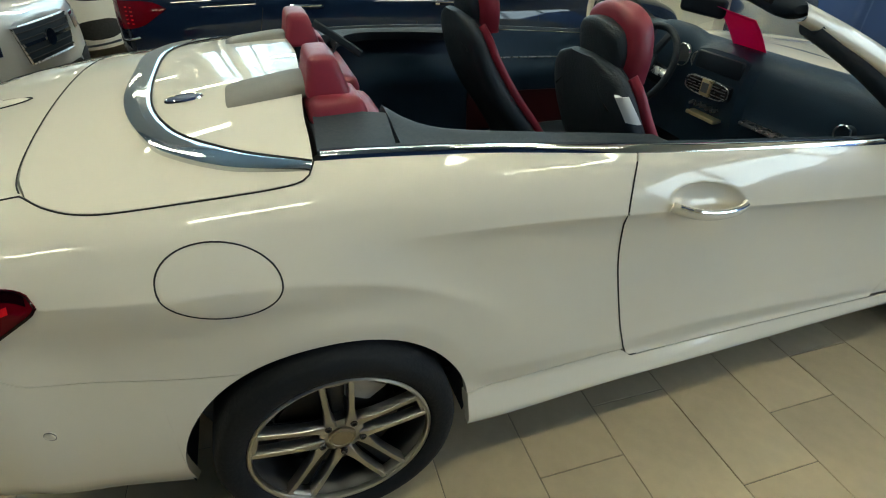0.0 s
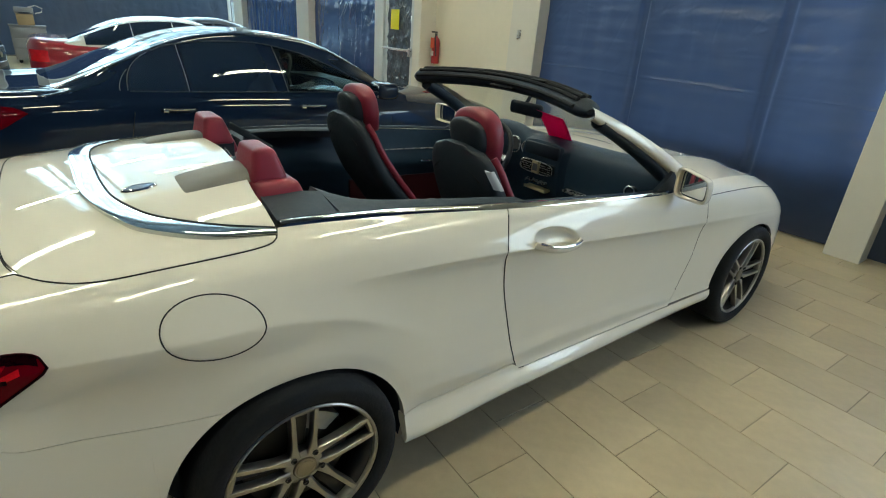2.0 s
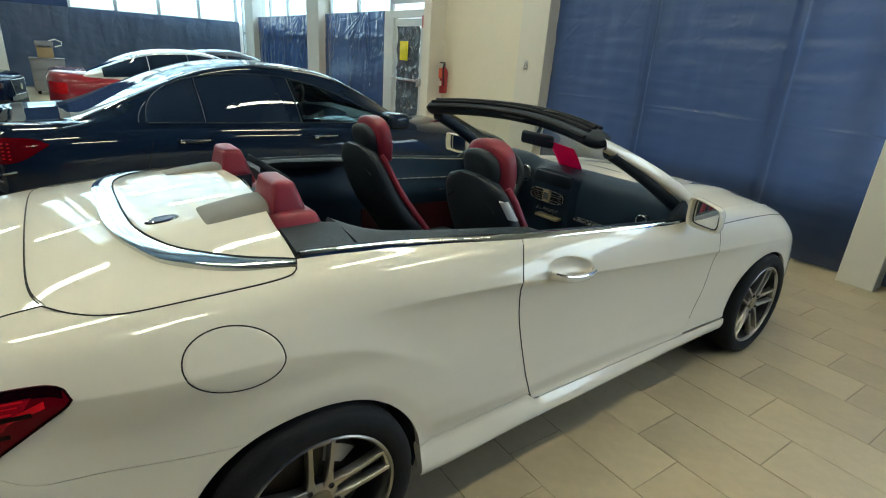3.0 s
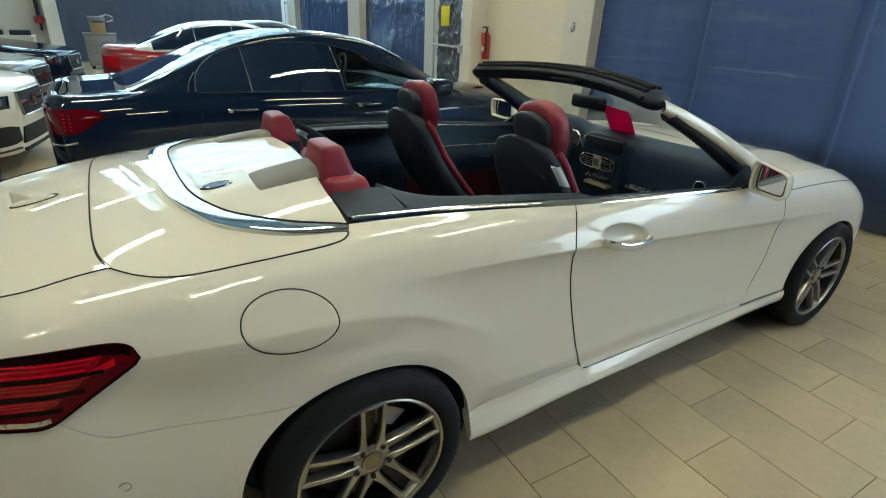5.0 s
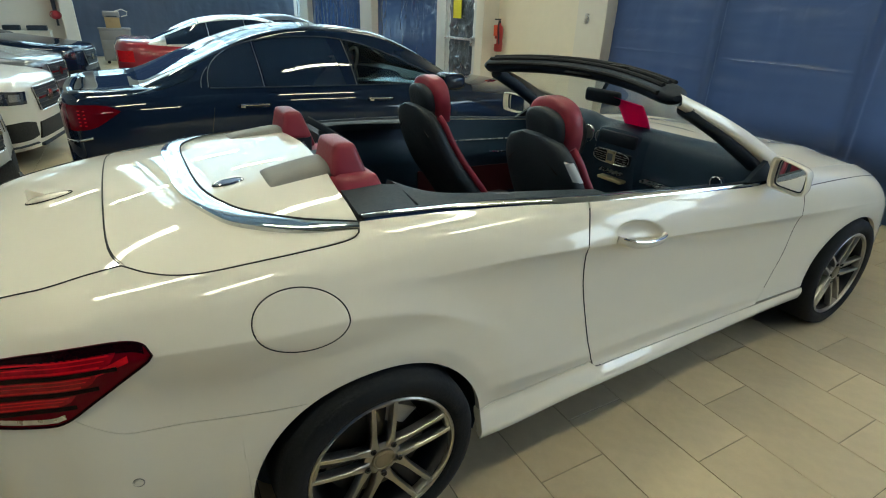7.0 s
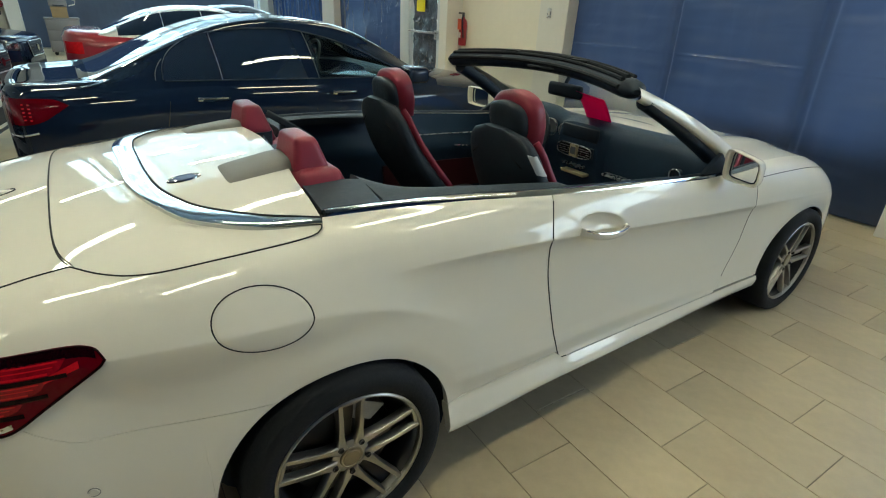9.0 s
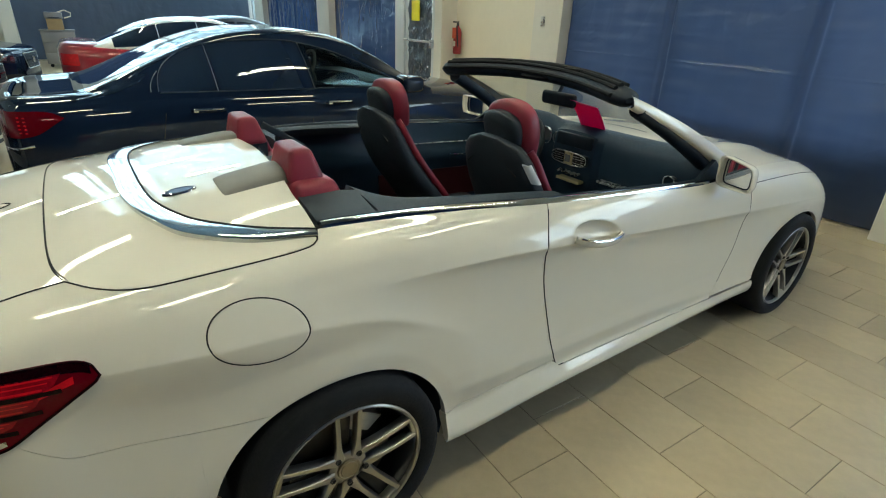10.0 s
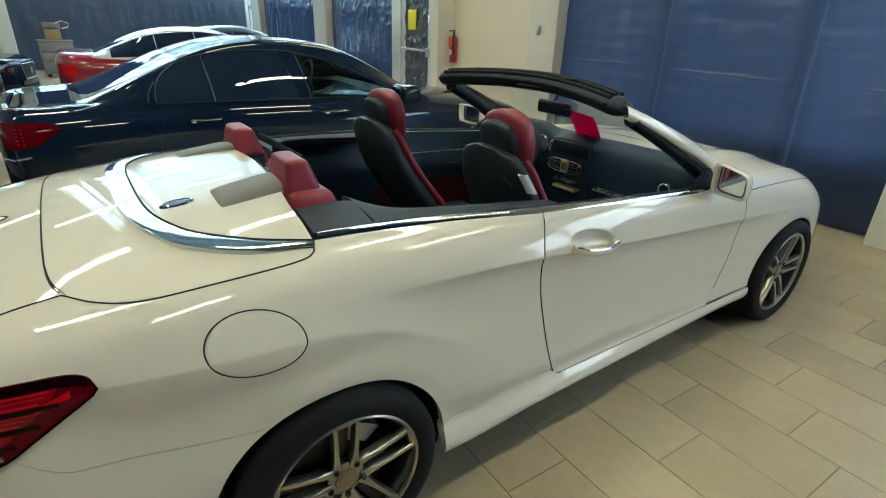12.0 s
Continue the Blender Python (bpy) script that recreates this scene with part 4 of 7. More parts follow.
def wheel_meshes():
    """Meshes of a wheel whose axle is y; the outside looks to -y."""
    out = {}
    bm = bmesh.new()
    prof = [(0.238, -0.100), (0.246, -0.112), (0.262, -0.119), (0.285, -0.120), (0.303, -0.113), (0.313, -0.098), (0.3175, -0.075), (0.319, 0.0), (0.3175, 0.075), (0.313, 0.098), (0.30, 0.115), (0.262, 0.115), (0.238, 0.1)]
    lathe(bm, prof, 64)
    out["tyre"] = mesh_of("tyre", bm, M_RUBBER)
    bm = bmesh.new()
    lathe(bm, [(0.232, -0.100), (0.222, -0.085), (0.214, -0.05), (0.208, 0.03), (0.20, 0.09), (0.03, 0.095)], 56)
    out["wheel"] = mesh_of("wheel", bm, M_RIMDARK)
    bm = bmesh.new()
    lathe(bm, [(0.240, -0.100), (0.2405, -0.108), (0.236, -0.111), (0.230, -0.108), (0.227, -0.098), (0.229, -0.09)], 64)
    out["rim_edge"] = mesh_of("rim_edge", bm, M_RIM)

    def bar(bm, a0, r0, a1, r1, w0, w1, y0, y1, depth, flare=0.0):
        p, q = Vector((math.cos(a0) * r0, 0, math.sin(a0) * r0)), Vector((math.cos(a1) * r1, 0, math.sin(a1) * r1))
        t = (q - p).normalized()
        n = Vector((-t.z, 0, t.x))
        rows = []
        for k in range(11):
            f = k / 10
            c = p.lerp(q, f)
            w = w0 + (w1 - w0) * f + flare * max(0.0, 1 - f / 0.42) ** 2
            y = y0 + (y1 - y0) * f - 0.003 * math.sin(math.pi * f)
            rows.append([bm.verts.new((c + n * a).to_tuple()[:1] + (y + b,) + (c + n * a).to_tuple()[2:]) for a, b in ((-w, depth), (-w, 0.004), (-w * 0.75, 0), (w * 0.75, 0), (w, 0.004), (w, depth))])
        for a, b in zip(rows, rows[1:]):
            for j in range(5):
                bm.faces.new((a[j], b[j], b[j + 1], a[j + 1]))

    bm = bmesh.new()
    for s in (-1, 1):
        bar(bm, radians(90 + s * 33), 0.052, radians(90 + s * 8.8), 0.233, 0.0088, 0.0080, -0.085, -0.104, 0.03, 0.011)
    bar(bm, radians(80.2), 0.229, radians(99.8), 0.229, 0.0085, 0.0085, -0.100, -0.100, 0.03)
    out["spoke"] = mesh_of("spoke", bm, M_RIM)
    bm = bmesh.new()
    bar(bm, radians(90), 0.06, radians(90), 0.226, 0.016, 0.024, -0.050, -0.070, 0.02)
    out["spoke_web"] = mesh_of("spoke_web", bm, M_RIMDARK)
    bm = bmesh.new()
    lathe(bm, [(0.0, -0.082), (0.038, -0.082), (0.050, -0.081), (0.060, -0.076), (0.063, -0.05)], 40)
    out["hub"] = mesh_of("hub", bm, M_RIM)
    bm = bmesh.new()
    lathe(bm, [(0.0, -0.0885), (0.026, -0.088), (0.027, -0.0865), (0.031, -0.0865), (0.0325, -0.0885), (0.036, -0.0880), (0.0375, -0.082)], 36)
    out["hub_cap"] = mesh_of("hub_cap", bm, M_HUB)
    bm = bmesh.new()
    lathe(bm, [(0.0, -0.086), (0.0055, -0.086), (0.0065, -0.0905), (0.0085, -0.0910), (0.0095, -0.0885), (0.0095, -0.06)], 14)
    out["bolt"] = mesh_of("bolt", bm, M_RIMDARK)
    bm = bmesh.new()
    lathe(bm, [(0.07, -0.03), (0.165, -0.03), (0.167, -0.02), (0.167, 0.0), (0.07, 0.0)], 48)
    out["brake_disc"] = mesh_of("brake_disc", bm, M_DISC)
    bm = bmesh.new()
    grid(bm, lambda u, v: ((0.115 + 0.06 * v) * math.cos(radians(38 + 46 * u)), -0.052 + 0.016 * abs(2 * u - 1) ** 3, (0.115 + 0.06 * v) * math.sin(radians(38 + 46 * u))), 10, 4)
    out["brake_caliper"] = mesh_of("brake_caliper", skirt(bm, 0.05, (0, -1, 0)), M_CALIPER)
    return out


WHEEL = wheel_meshes()


def put_wheel(parent, x, y, z, flip, spin, scale=1.0):
    turn = Matrix.Rotation(math.pi, 4, "Z") if flip else Matrix.Identity(4)
    w = new("wheel", WHEEL["wheel"])
    w.parent = parent
    w.matrix_basis = Matrix.Translation((x, y, z)) @ turn @ Matrix.Rotation(radians(spin), 4, "Y") @ Matrix.Scale(scale, 4)
    for nm in ("tyre", "rim_edge", "hub", "hub_cap", "brake_disc", "brake_caliper"):
        o = new(nm, WHEEL[nm])
        o.parent = w
        if nm == "brake_caliper":
            o.matrix_basis = Matrix.Rotation(radians(-spin), 4, "Y")
    for k in range(5):
        for nm in ("spoke", "spoke_web", "bolt"):
            o = new(nm, WHEEL[nm])
            o.parent = w
            o.matrix_basis = Matrix.Rotation(radians(72 * k + (36 if nm == "bolt" else 0)), 4, "Y")
            if nm == "bolt":
                o.matrix_basis = o.matrix_basis @ Matrix.Translation((0, 0, 0.057))
    return w


for wx, spin in ((0.0, 0.0), (AXLE_F, 14.0)):
    put_wheel(car, wx, -0.783, 0.319, False, spin, 0.9985)
    put_wheel(car, wx, 0.783, 0.319, True, spin, 0.9985)
    for sgn in (-1, 1):
        bm = bmesh.new()
        def arch_x(a, k=1.0):
            c = math.cos(a)
            return wx + k * ((ARCH_BACK if c < 0 else ARCH_FRONT) + 0.016) * c
        grid(bm, lambda u, v: (arch_x(math.pi * (1.16 * u - 0.08)), sgn * (0.58 + 0.238 * v), HUB_Z + (ARCH_R + 0.016) * math.sin(math.pi * (1.16 * u - 0.08))), 30, 4)
        part("wheel_arch_liner", bm, M_BLACKP, car)
        bm = bmesh.new()
        grid(bm, lambda u, v: (arch_x(2 * math.pi * u, v), sgn * 0.585, HUB_Z + (ARCH_R + 0.015) * v * math.sin(2 * math.pi * u)), 30, 2)
        part("wheel_arch_liner", bm, M_BLACKP, car)

# ---- chrome, lamps, handles and mirrors of the convertible ----
M_TAIL = mat("red_lamp_lens", (0.115, 0.0006, 0.006), rough=0.1, spec=0.05, coat=0.2, vary=0.1, scale=20)
M_TAILDARK = mat("dark_red_lamp_lens", (0.010, 0.0006, 0.002), rough=0.1, spec=0.05, coat=0.2, vary=0.15, scale=20)
M_TAILMID = mat("mid_red_lamp_bar", (0.27, 0.003, 0.010), rough=0.12, spec=0.2, coat=0.4, vary=0.45, scale=25)
M_TAILBRIGHT = mat("bright_red_lamp_bar", (0.60, 0.008, 0.014), rough=0.15, spec=0.2, coat=0.3, vary=0.25, scale=30)
M_PLATE = mat("dark_blue_enamel", (0.015, 0.04, 0.12), rough=0.35, spec=0.4, vary=0.3, scale=60)
M_PAD = mat("grey_plastic_pad", (0.20, 0.192, 0.17), rough=0.6, vary=0.06, scale=12, bump=0.1, bump_scale=300)


def ribbon(pts_a, pts_b, lift, n=6):
    """Rounded strip between two rows of points, raised in the middle."""
    bm = bmesh.new()
    rows = []
    for a, b in zip(pts_a, pts_b):
        a, b = Vector(a), Vector(b)
        rows.append([bm.verts.new(a.lerp(b, k / n) + Vector((0, 0, lift * math.sin(math.pi * k / n) ** 0.35))) for k in range(n + 1)])
    for r, q in zip(rows, rows[1:]):
        for k in range(n):
            bm.faces.new((r[k], q[k], q[k + 1], r[k + 1]))
    return bm


# horseshoe band on the deck
OUT_EDGE = [(0.0, -0.402), (0.2, -0.400), (0.34, -0.380), (0.47, -0.335), (0.56, -0.28), (0.65, -0.152), (0.692, 0.018)]
IN_EDGE = [(0.0, -0.340), (0.16, -0.338), (0.30, -0.325), (0.41, -0.29), (0.50, -0.235), (0.595, -0.12), (0.664, 0.024)]


def smooth_edge(keys, n):
    ts = list(range(len(keys)))
    half = []
    for i in range(n + 1):
        t = i * (len(keys) - 1) / n
        half.append((curve_at(list(zip(ts, [k[0] for k in keys])), t), curve_at(list(zip(ts, [k[1] for k in keys])), t)))
    return [(-y, x) for y, x in half[:0:-1]] + half


outer_low = [top_point(x, y) - Vector((0, 0, 0.002)) for y, x in smooth_edge(OUT_EDGE, 40)]
inner = [top_point(x, y) + Vector((0, 0, 0.0025)) for y, x in smooth_edge(IN_EDGE, 40)]
outer = [p + Vector((0, 0, 0.0045 + 0.13 * (p - q).length)) for p, q in zip(outer_low, inner)]
bm = ribbon(outer, inner, 0.0022, 10)
merge(bm, ribbon(outer_low, outer, 0.0, 2))
bmesh.ops.remove_doubles(bm, verts=bm.verts, dist=0.0002)
part("chrome_band", bm, M_CHROME, car, "polished chrome band")
part("seal", tube(bmesh.new(), [p + Vector((0, 0, 0.001)) for p in inner], 0.0028, 6), M_GAP, car)
# maker's plate, a plain oval, and the two pads
plate_at = Matrix.Translation(top_point(-0.25, -0.285) + Vector((0, 0, 0.002))) @ Euler((0.06, -0.1, 0)).to_matrix().to_4x4() @ Matrix.Diagonal((0.050, 0.022, 1, 1))
bm = bmesh.new()
lathe(bm, [(0.0, 0.002), (0.82, 0.002), (0.88, 0.004), (0.95, 0.003), (1.0, -0.004)], 32, axis="z")
bm.transform(plate_at)
plate = part("oval_plate", bm, M_CHROME, car, "small dark blue oval plate with a chrome rim")
bm = bmesh.new()
lathe(bm, [(0.0, 0.0032), (0.78, 0.003), (0.82, 0.0015)], 32, axis="z")
bm.transform(plate_at)
part("plate_face", bm, M_PLATE, plate)
for sgn in (-1, 1):
    def pad(u, v):
        x = -0.155 + 0.235 * u
        y = sgn * (0.205 + 0.165 * v + 0.03 * (1 - u))
        ru = 1 - abs(2 * u - 1) ** 6
        rv = 1 - abs(2 * v - 1) ** 4
        p = top_point(x, y)
        return p + Vector((0, 0, -0.006 + 0.026 * (ru * rv) ** 0.6 * (0.6 + 0.6 * u)))
    bm = bmesh.new()
    grid(bm, pad, 18, 14)
    part("grey_pad", skirt(bm, 0.012, (0, 0, 1)), M_PAD, car, "grey-beige plastic roll bar cover")
# fin of the aerial
bm = bmesh.new()
lathe(bm, [(0.0, 0.012), (0.55, 0.011), (0.85, 0.007), (1.0, 0.0), (1.0, -0.006)], 26, axis="z")
bm.transform(Matrix.Translation(top_point(-0.74, 0.0)) @ Euler((0, -0.14, 0)).to_matrix().to_4x4() @ Matrix.Diagonal((0.062, 0.026, 1, 1)))
grid(bm, lambda u, v: (top_point(-0.795 + 0.055 * u, 0.0) + Vector((0, (0.012 - 0.009 * v) * (2 * (u > 0.5) - 1) * 0 + (0.010 * (1 - v) + 0.002) * math.sin(2 * math.pi * u) * 0.5, 0.006 + 0.040 * v * (1 - u) ** 0.8))), 12, 5)
fin = part("aerial_fin", bm, M_PAINT, car)
part("gasket", tube(bmesh.new(), [top_point(-0.74 + 0.063 * math.cos(2 * math.pi * k / 32), 0.027 * math.sin(2 * math.pi * k / 32)) + Vector((0, 0, 0.001)) for k in range(32)], 0.0022, 6, closed=True), M_GAP, fin)

# belt mouldings
xs = [0.045 + 1.83 * i / 60 for i in range(61)]
for sgn in (-1, 1):
    for a, b, nm in ((0, 26, "belt_moulding"), (25, 61, "belt_moulding")):
        pts = [side(x, 0.0) for x in xs[a:b]]
        bm = ribbon([p + Vector((0, 0.004, -0.001)) for p in pts], [p + Vector((0, 0.030, 0.006)) for p in pts], 0.010, 6)
        if sgn > 0:
            bm = mirrored(bm)
        part(nm, bm, M_CHROME, car, "chrome window-line moulding")
    pts = [side(x, 0.0) for x in xs]
    bm = ribbon([p + Vector((0, 0.028, 0.004)) for p in pts], [p + Vector((0, 0.052, 0.008)) for p in pts], 0.016 if sgn > 0 else 0.006, 4)
    part("window_seal", mirrored(bm) if sgn > 0 else bm, M_BLACKP, car, "black rubber window seal")


def surface_ring(cx, cz, a, b, tilt, n=56, out=0.0):
    pts = []
    for k in range(n):
        t = 2 * math.pi * k / n
        r = 1.0
        x, z = a * r * math.cos(t), b * r * math.sin(t)
        c, s = math.cos(tilt), math.sin(tilt)
        pts.append(on_side(cx + x * c - z * s, cz + x * s + z * c, out))
    return pts


# fuel flap
for sgn in (-1, 1):
    if sgn < 0:
        FL = (-0.198, 0.855, 0.1195, 0.078, radians(-9))
        part("flap_gap", tube(bmesh.new(), surface_ring(*FL, out=-0.0006), 0.0021, 6, closed=True), M_GAP, car)
        bm = bmesh.new()
        rings = [surface_ring(FL[0], FL[1], FL[2] * k, FL[3] * k, FL[4], out=o) for k, o in [(0.975, 0.0006), (0.955, 0.0016)] + [(0.955 - 0.0465 * j, 0.0016) for j in range(1, 20)]]
        vs = [[bm.verts.new(p) for p in r] for r in rings]
        for r, q in zip(vs, vs[1:]):
            for k in range(len(r)):
                bm.faces.new((r[k], r[(k + 1) % len(r)], q[(k + 1) % len(r)], q[k]))
        bm.faces.new(vs[-1])
        part("fuel_flap", bm, M_PAINT, car)

# tail lamps
T_TOP = [(-0.95, 0.850), (-0.75, 0.874), (-0.66, 0.881), (-0.58, 0.882), (-0.55, 0.876), (-0.537, 0.866), (-0.53, 0.848)]
T_LOW = [(-0.95, 0.725), (-0.80, 0.702), (-0.73, 0.702), (-0.66, 0.745), (-0.58, 0.801), (-0.55, 0.823), (-0.537, 0.834), (-0.53, 0.844)]


def lamp_patch(x0, x1, top, low, out, nx=24, nv=8):
    return side_panel(bmesh.new(), [x0 + (x1 - x0) * i / nx for i in range(nx + 1)], top, low, nv, out=out)


for sgn in (-1, 1):
    def add(nm, bm, m, lab=""):
        return part(nm, mirrored(bm) if sgn > 0 else bm, m, car if nm == "tail_lamp" else lamp, lab)
    lamp = None
    bm = skirt(lamp_patch(-0.95, -0.531, lambda x: curve_at(T_TOP, x), lambda x: curve_at(T_LOW, x), 0.004, 40, 12), 0.012, (0, -1, 0))
    lamp = add("tail_lamp", bm, M_TAIL, "red tail lamp with dark horizontal bars")
    add("lamp_bar", lamp_patch(-0.95, -0.545, lambda x: curve_at(T_TOP, x) - 0.001, lambda x: curve_at(T_TOP, x) - 0.022, 0.0052, 30, 3), M_TAILDARK)
    for z0, z1, xe in ((0.858, 0.832, -0.598), (0.818, 0.790, -0.640), (0.774, 0.752, -0.690)):
        def rise(x, z):
            return z + 0.03 * (x + 0.75)
        def narrow(x, xe=xe):
            return max(0.0, min(1.0, (xe - x) / 0.03)) ** 0.5
        add("lamp_bar", lamp_patch(-0.95, xe, lambda x: rise(x, z0), lambda x: rise(x, z0 - (z0 - z1) * narrow(x) - 0.001), 0.0052, 24, 3), M_TAILMID, "red light guide")
        for q, h in ((0.06, 0.0035), (0.42, 0.0025), (0.80, 0.0045)):
            zq = z0 - (z0 - z1) * q
            add("lamp_line", lamp_patch(-0.95, xe - 0.012 - 0.03 * q, lambda x: rise(x, zq), lambda x: rise(x, zq - h), 0.0058, 20, 2), M_TAILBRIGHT, "bright red line of the light guide")
        add("lamp_bar", lamp_patch(-0.95, xe - 0.004, lambda x: rise(x, z1 - 0.002), lambda x: rise(x, z1 - 0.013), 0.0058, 20, 3), M_TAILDARK)
    # slanting reflector in the pointed end and the dark border
    add("lamp_bar", lamp_patch(-0.645, -0.578, lambda x: 0.842 + 0.35 * (x + 0.61), lambda x: 0.828 + 0.35 * (x + 0.61), 0.0056, 14, 3), M_TAILBRIGHT)
    low_edge = [on_side(-0.93 + 0.40 * i / 40, curve_at(T_LOW, -0.93 + 0.40 * i / 40) + 0.004, 0.005) for i in range(41)]
    top_edge = [on_side(-0.93 + 0.40 * i / 40, curve_at(T_TOP, -0.93 + 0.40 * i / 40) - 0.003, 0.005) for i in range(41)]
    for e in (low_edge, top_edge):
        add("lamp_border", tube(bmesh.new(), e, (0.002, 0.0032), 6), M_TAILDARK)
    add("reverse_lamp", lamp_patch(-0.95, -0.72, lambda x: curve_at(T_LOW, x) + 0.024, lambda x: curve_at(T_LOW, x) + 0.012, 0.0056, 14, 3), M_SATIN, "clear reversing lamp")

# parking sensor on the bumper
bm = bmesh.new()
c = on_side(-0.62, 0.505)
lathe(bm, [(0.0, -0.003), (0.0095, -0.003), (0.0105, -0.001), (0.012, -0.0012), (0.0125, 0.002)], 20)
bm.transform(Matrix.Translation(c) @ Euler((0, 0, radians(-14))).to_matrix().to_4x4())
sensor = part("parking_sensor", bm, M_PAINT, car)
ring = [Vector((0.0125 * math.cos(2 * math.pi * k / 24), -0.001, 0.0125 * math.sin(2 * math.pi * k / 24))) for k in range(24)]
bm = tube(bmesh.new(), ring, 0.0012, 5, closed=True)
bm.transform(Matrix.Translation(c) @ Euler((0, 0, radians(-14))).to_matrix().to_4x4())
part("sensor_ring", bm, M_PAD, sensor)

# door handles
for sgn in (-1, 1):
    bm = bmesh.new()
    pts = []
    for i in range(25):
        u = i / 24
        x = 0.900 + 0.246 * u
        b = on_side(x, 0.872 - 0.026 * u - 0.014 * math.sin(math.pi * u))
        pts.append(b + Vector((0, -0.002 - 0.026 * math.sin(math.pi * u) ** 0.55, 0)))
    tube(bm, pts, (0.009, 0.0155), 14)
    h = part("door_handle", mirrored(bm) if sgn > 0 else bm, M_PAINT, car, "white bow door handle with chrome edge")
    bm = tube(bmesh.new(), [p + Vector((0, -0.006, 0.011)) for p in pts[1:-1]], (0.006, 0.005), 8)
    part("chrome_strip", mirrored(bm) if sgn > 0 else bm, M_CHROME, h)


# door mirrors
LEFT_MIRROR = Matrix.Translation((1.85, 0.975, 1.008)) @ Matrix.Diagonal((1, 1.6, 0.98, 1)) @ Matrix.Translation((-1.85, -0.908, -0.99))


def closed_spline(pts, k):
    """A smooth closed outline through pts, k points from each to the next."""
    out, m = [], len(pts)
    for i in range(m):
        p0, p1, p2, p3 = (Vector(pts[(i + j - 1) % m]) for j in range(4))
        for j in range(k):
            t = j / k
            m1, m2 = (p2 - p0) * 0.20, (p3 - p1) * 0.20
            out.append(p1 * (2 * t**3 - 3 * t * t + 1) + m1 * (t**3 - 2 * t * t + t) + p2 * (3 * t * t - 2 * t**3) + m2 * (t**3 - t * t))
    return out


def door_mirror(sgn):
    def pt(x, y, z):
        return Vector((x, sgn * y, z))
    corners = [Vector(p) for p in ((1.838, 0.818, 0.928), (1.838, 0.812, 1.070), (1.862, 0.958, 1.030), (1.866, 0.964, 0.914))]
    rear = []
    for k, p in enumerate(corners):
        a, b = corners[k - 1] - p, corners[(k + 1) % 4] - p
        rear += [p + a.normalized() * 0.030, p + (a.normalized() + b.normalized()) * 0.0075, p + b.normalized() * 0.030]
    lean = 0.06 if sgn < 0 else 0.02
    if sgn > 0:
        rear = [(1.85, 0.835, 0.935), (1.85, 0.835, 0.99), (1.85, 0.838, 1.05), (1.85, 0.91, 1.053), (1.85, 0.985, 1.048), (1.85, 0.99, 0.99), (1.85, 0.98, 0.93), (1.85, 0.91, 0.925)]
    rear = closed_spline(rear, 5)
    n = len(rear)
    cen = Vector((1.85, 0.908, 0.99))
    bm = bmesh.new()
    rings = []
    for dx, k in ((0.004, 0.85), (-0.004, 0.88), (-0.007, 0.96), (-0.004, 1.0), (0.012, 1.01), (0.030, 0.985), (0.048, 0.92), (0.062, 0.80), (0.072, 0.62), (0.078, 0.4), (0.080, 0.15)):
        rings.append([bm.verts.new(pt(*(cen + (Vector(p) - cen) * k + Vector((dx, 0, 0))))) for p in rear])
    for r, q in zip(rings, rings[1:]):
        for k in range(n):
            bm.faces.new((r[k], r[(k + 1) % n], q[(k + 1) % n], q[k]))
    bm.faces.new(rings[-1])
    if sgn > 0:
        bm.transform(LEFT_MIRROR)
    m = part("door_mirror", bm, M_PAINT, car, "cream-white door mirror")
    bm = bmesh.new()
    r = [bm.verts.new(pt(*(cen + (Vector(p) - cen) * 0.86 + Vector((0.003, 0.002, 0))))) for p in rear]
    def glass_at(p, k, deep):
        v = Vector(p) - cen
        return pt(cen.x + 0.4 * v.x * k + deep + lean * v.z, cen.y + v.y * k - 0.004, cen.z + v.z * k)
    q = [bm.verts.new(glass_at(p, 0.80, 0.026)) for p in rear]
    for k in range(n):
        bm.faces.new((r[k], r[(k + 1) % n], q[(k + 1) % n], q[k]))
    if sgn > 0:
        bm.transform(LEFT_MIRROR)
    part("mirror_surround", bm, M_PAINT, m)
    bm = bmesh.new()
    bm.faces.new([bm.verts.new(glass_at(p, 0.81, 0.024)) for p in rear])
    if sgn > 0:
        bm.transform(LEFT_MIRROR)
    part("mirror_glass", bm, M_MIRROR, m)
    bm = tube(bmesh.new(), [glass_at(p, 0.80, 0.022) for p in rear], 0.0034, 6, closed=True)
    if sgn > 0:
        bm.transform(LEFT_MIRROR)
    part("glass_rim", bm, M_BLACKP, m)
    bm = tube(bmesh.new(), [pt(1.885, 0.78, 0.950), pt(1.89, 0.815, 0.950), pt(1.90, 0.845, 0.955)], (0.020, 0.014), 10)
    part("mirror_arm", bm, M_BLACKP, m)
    bm = bmesh.new()
    a = [pt(1.72, 0.800, 0.956), pt(1.93, 0.805, 0.945), pt(1.86, 0.785, 1.03)]
    b = [p + Vector((0, -sgn * 0.02, 0)) for p in a]
    va, vb = [bm.verts.new(p) for p in a], [bm.verts.new(p) for p in b]
    bm.faces.new(va)
    bm.faces.new(vb)
    for k in range(3):
        bm.faces.new((va[k], va[(k + 1) % 3], vb[(k + 1) % 3], vb[k]))
    part("mirror_base", bm, M_BLACKP, m)


door_mirror(-1)
door_mirror(1)

# windscreen: pillars, header, glass
W_SIDE_TOP, W_SIDE_LOW = Vector((1.375, 0.645, 1.29)), Vector((2.07, 0.765, 0.955))


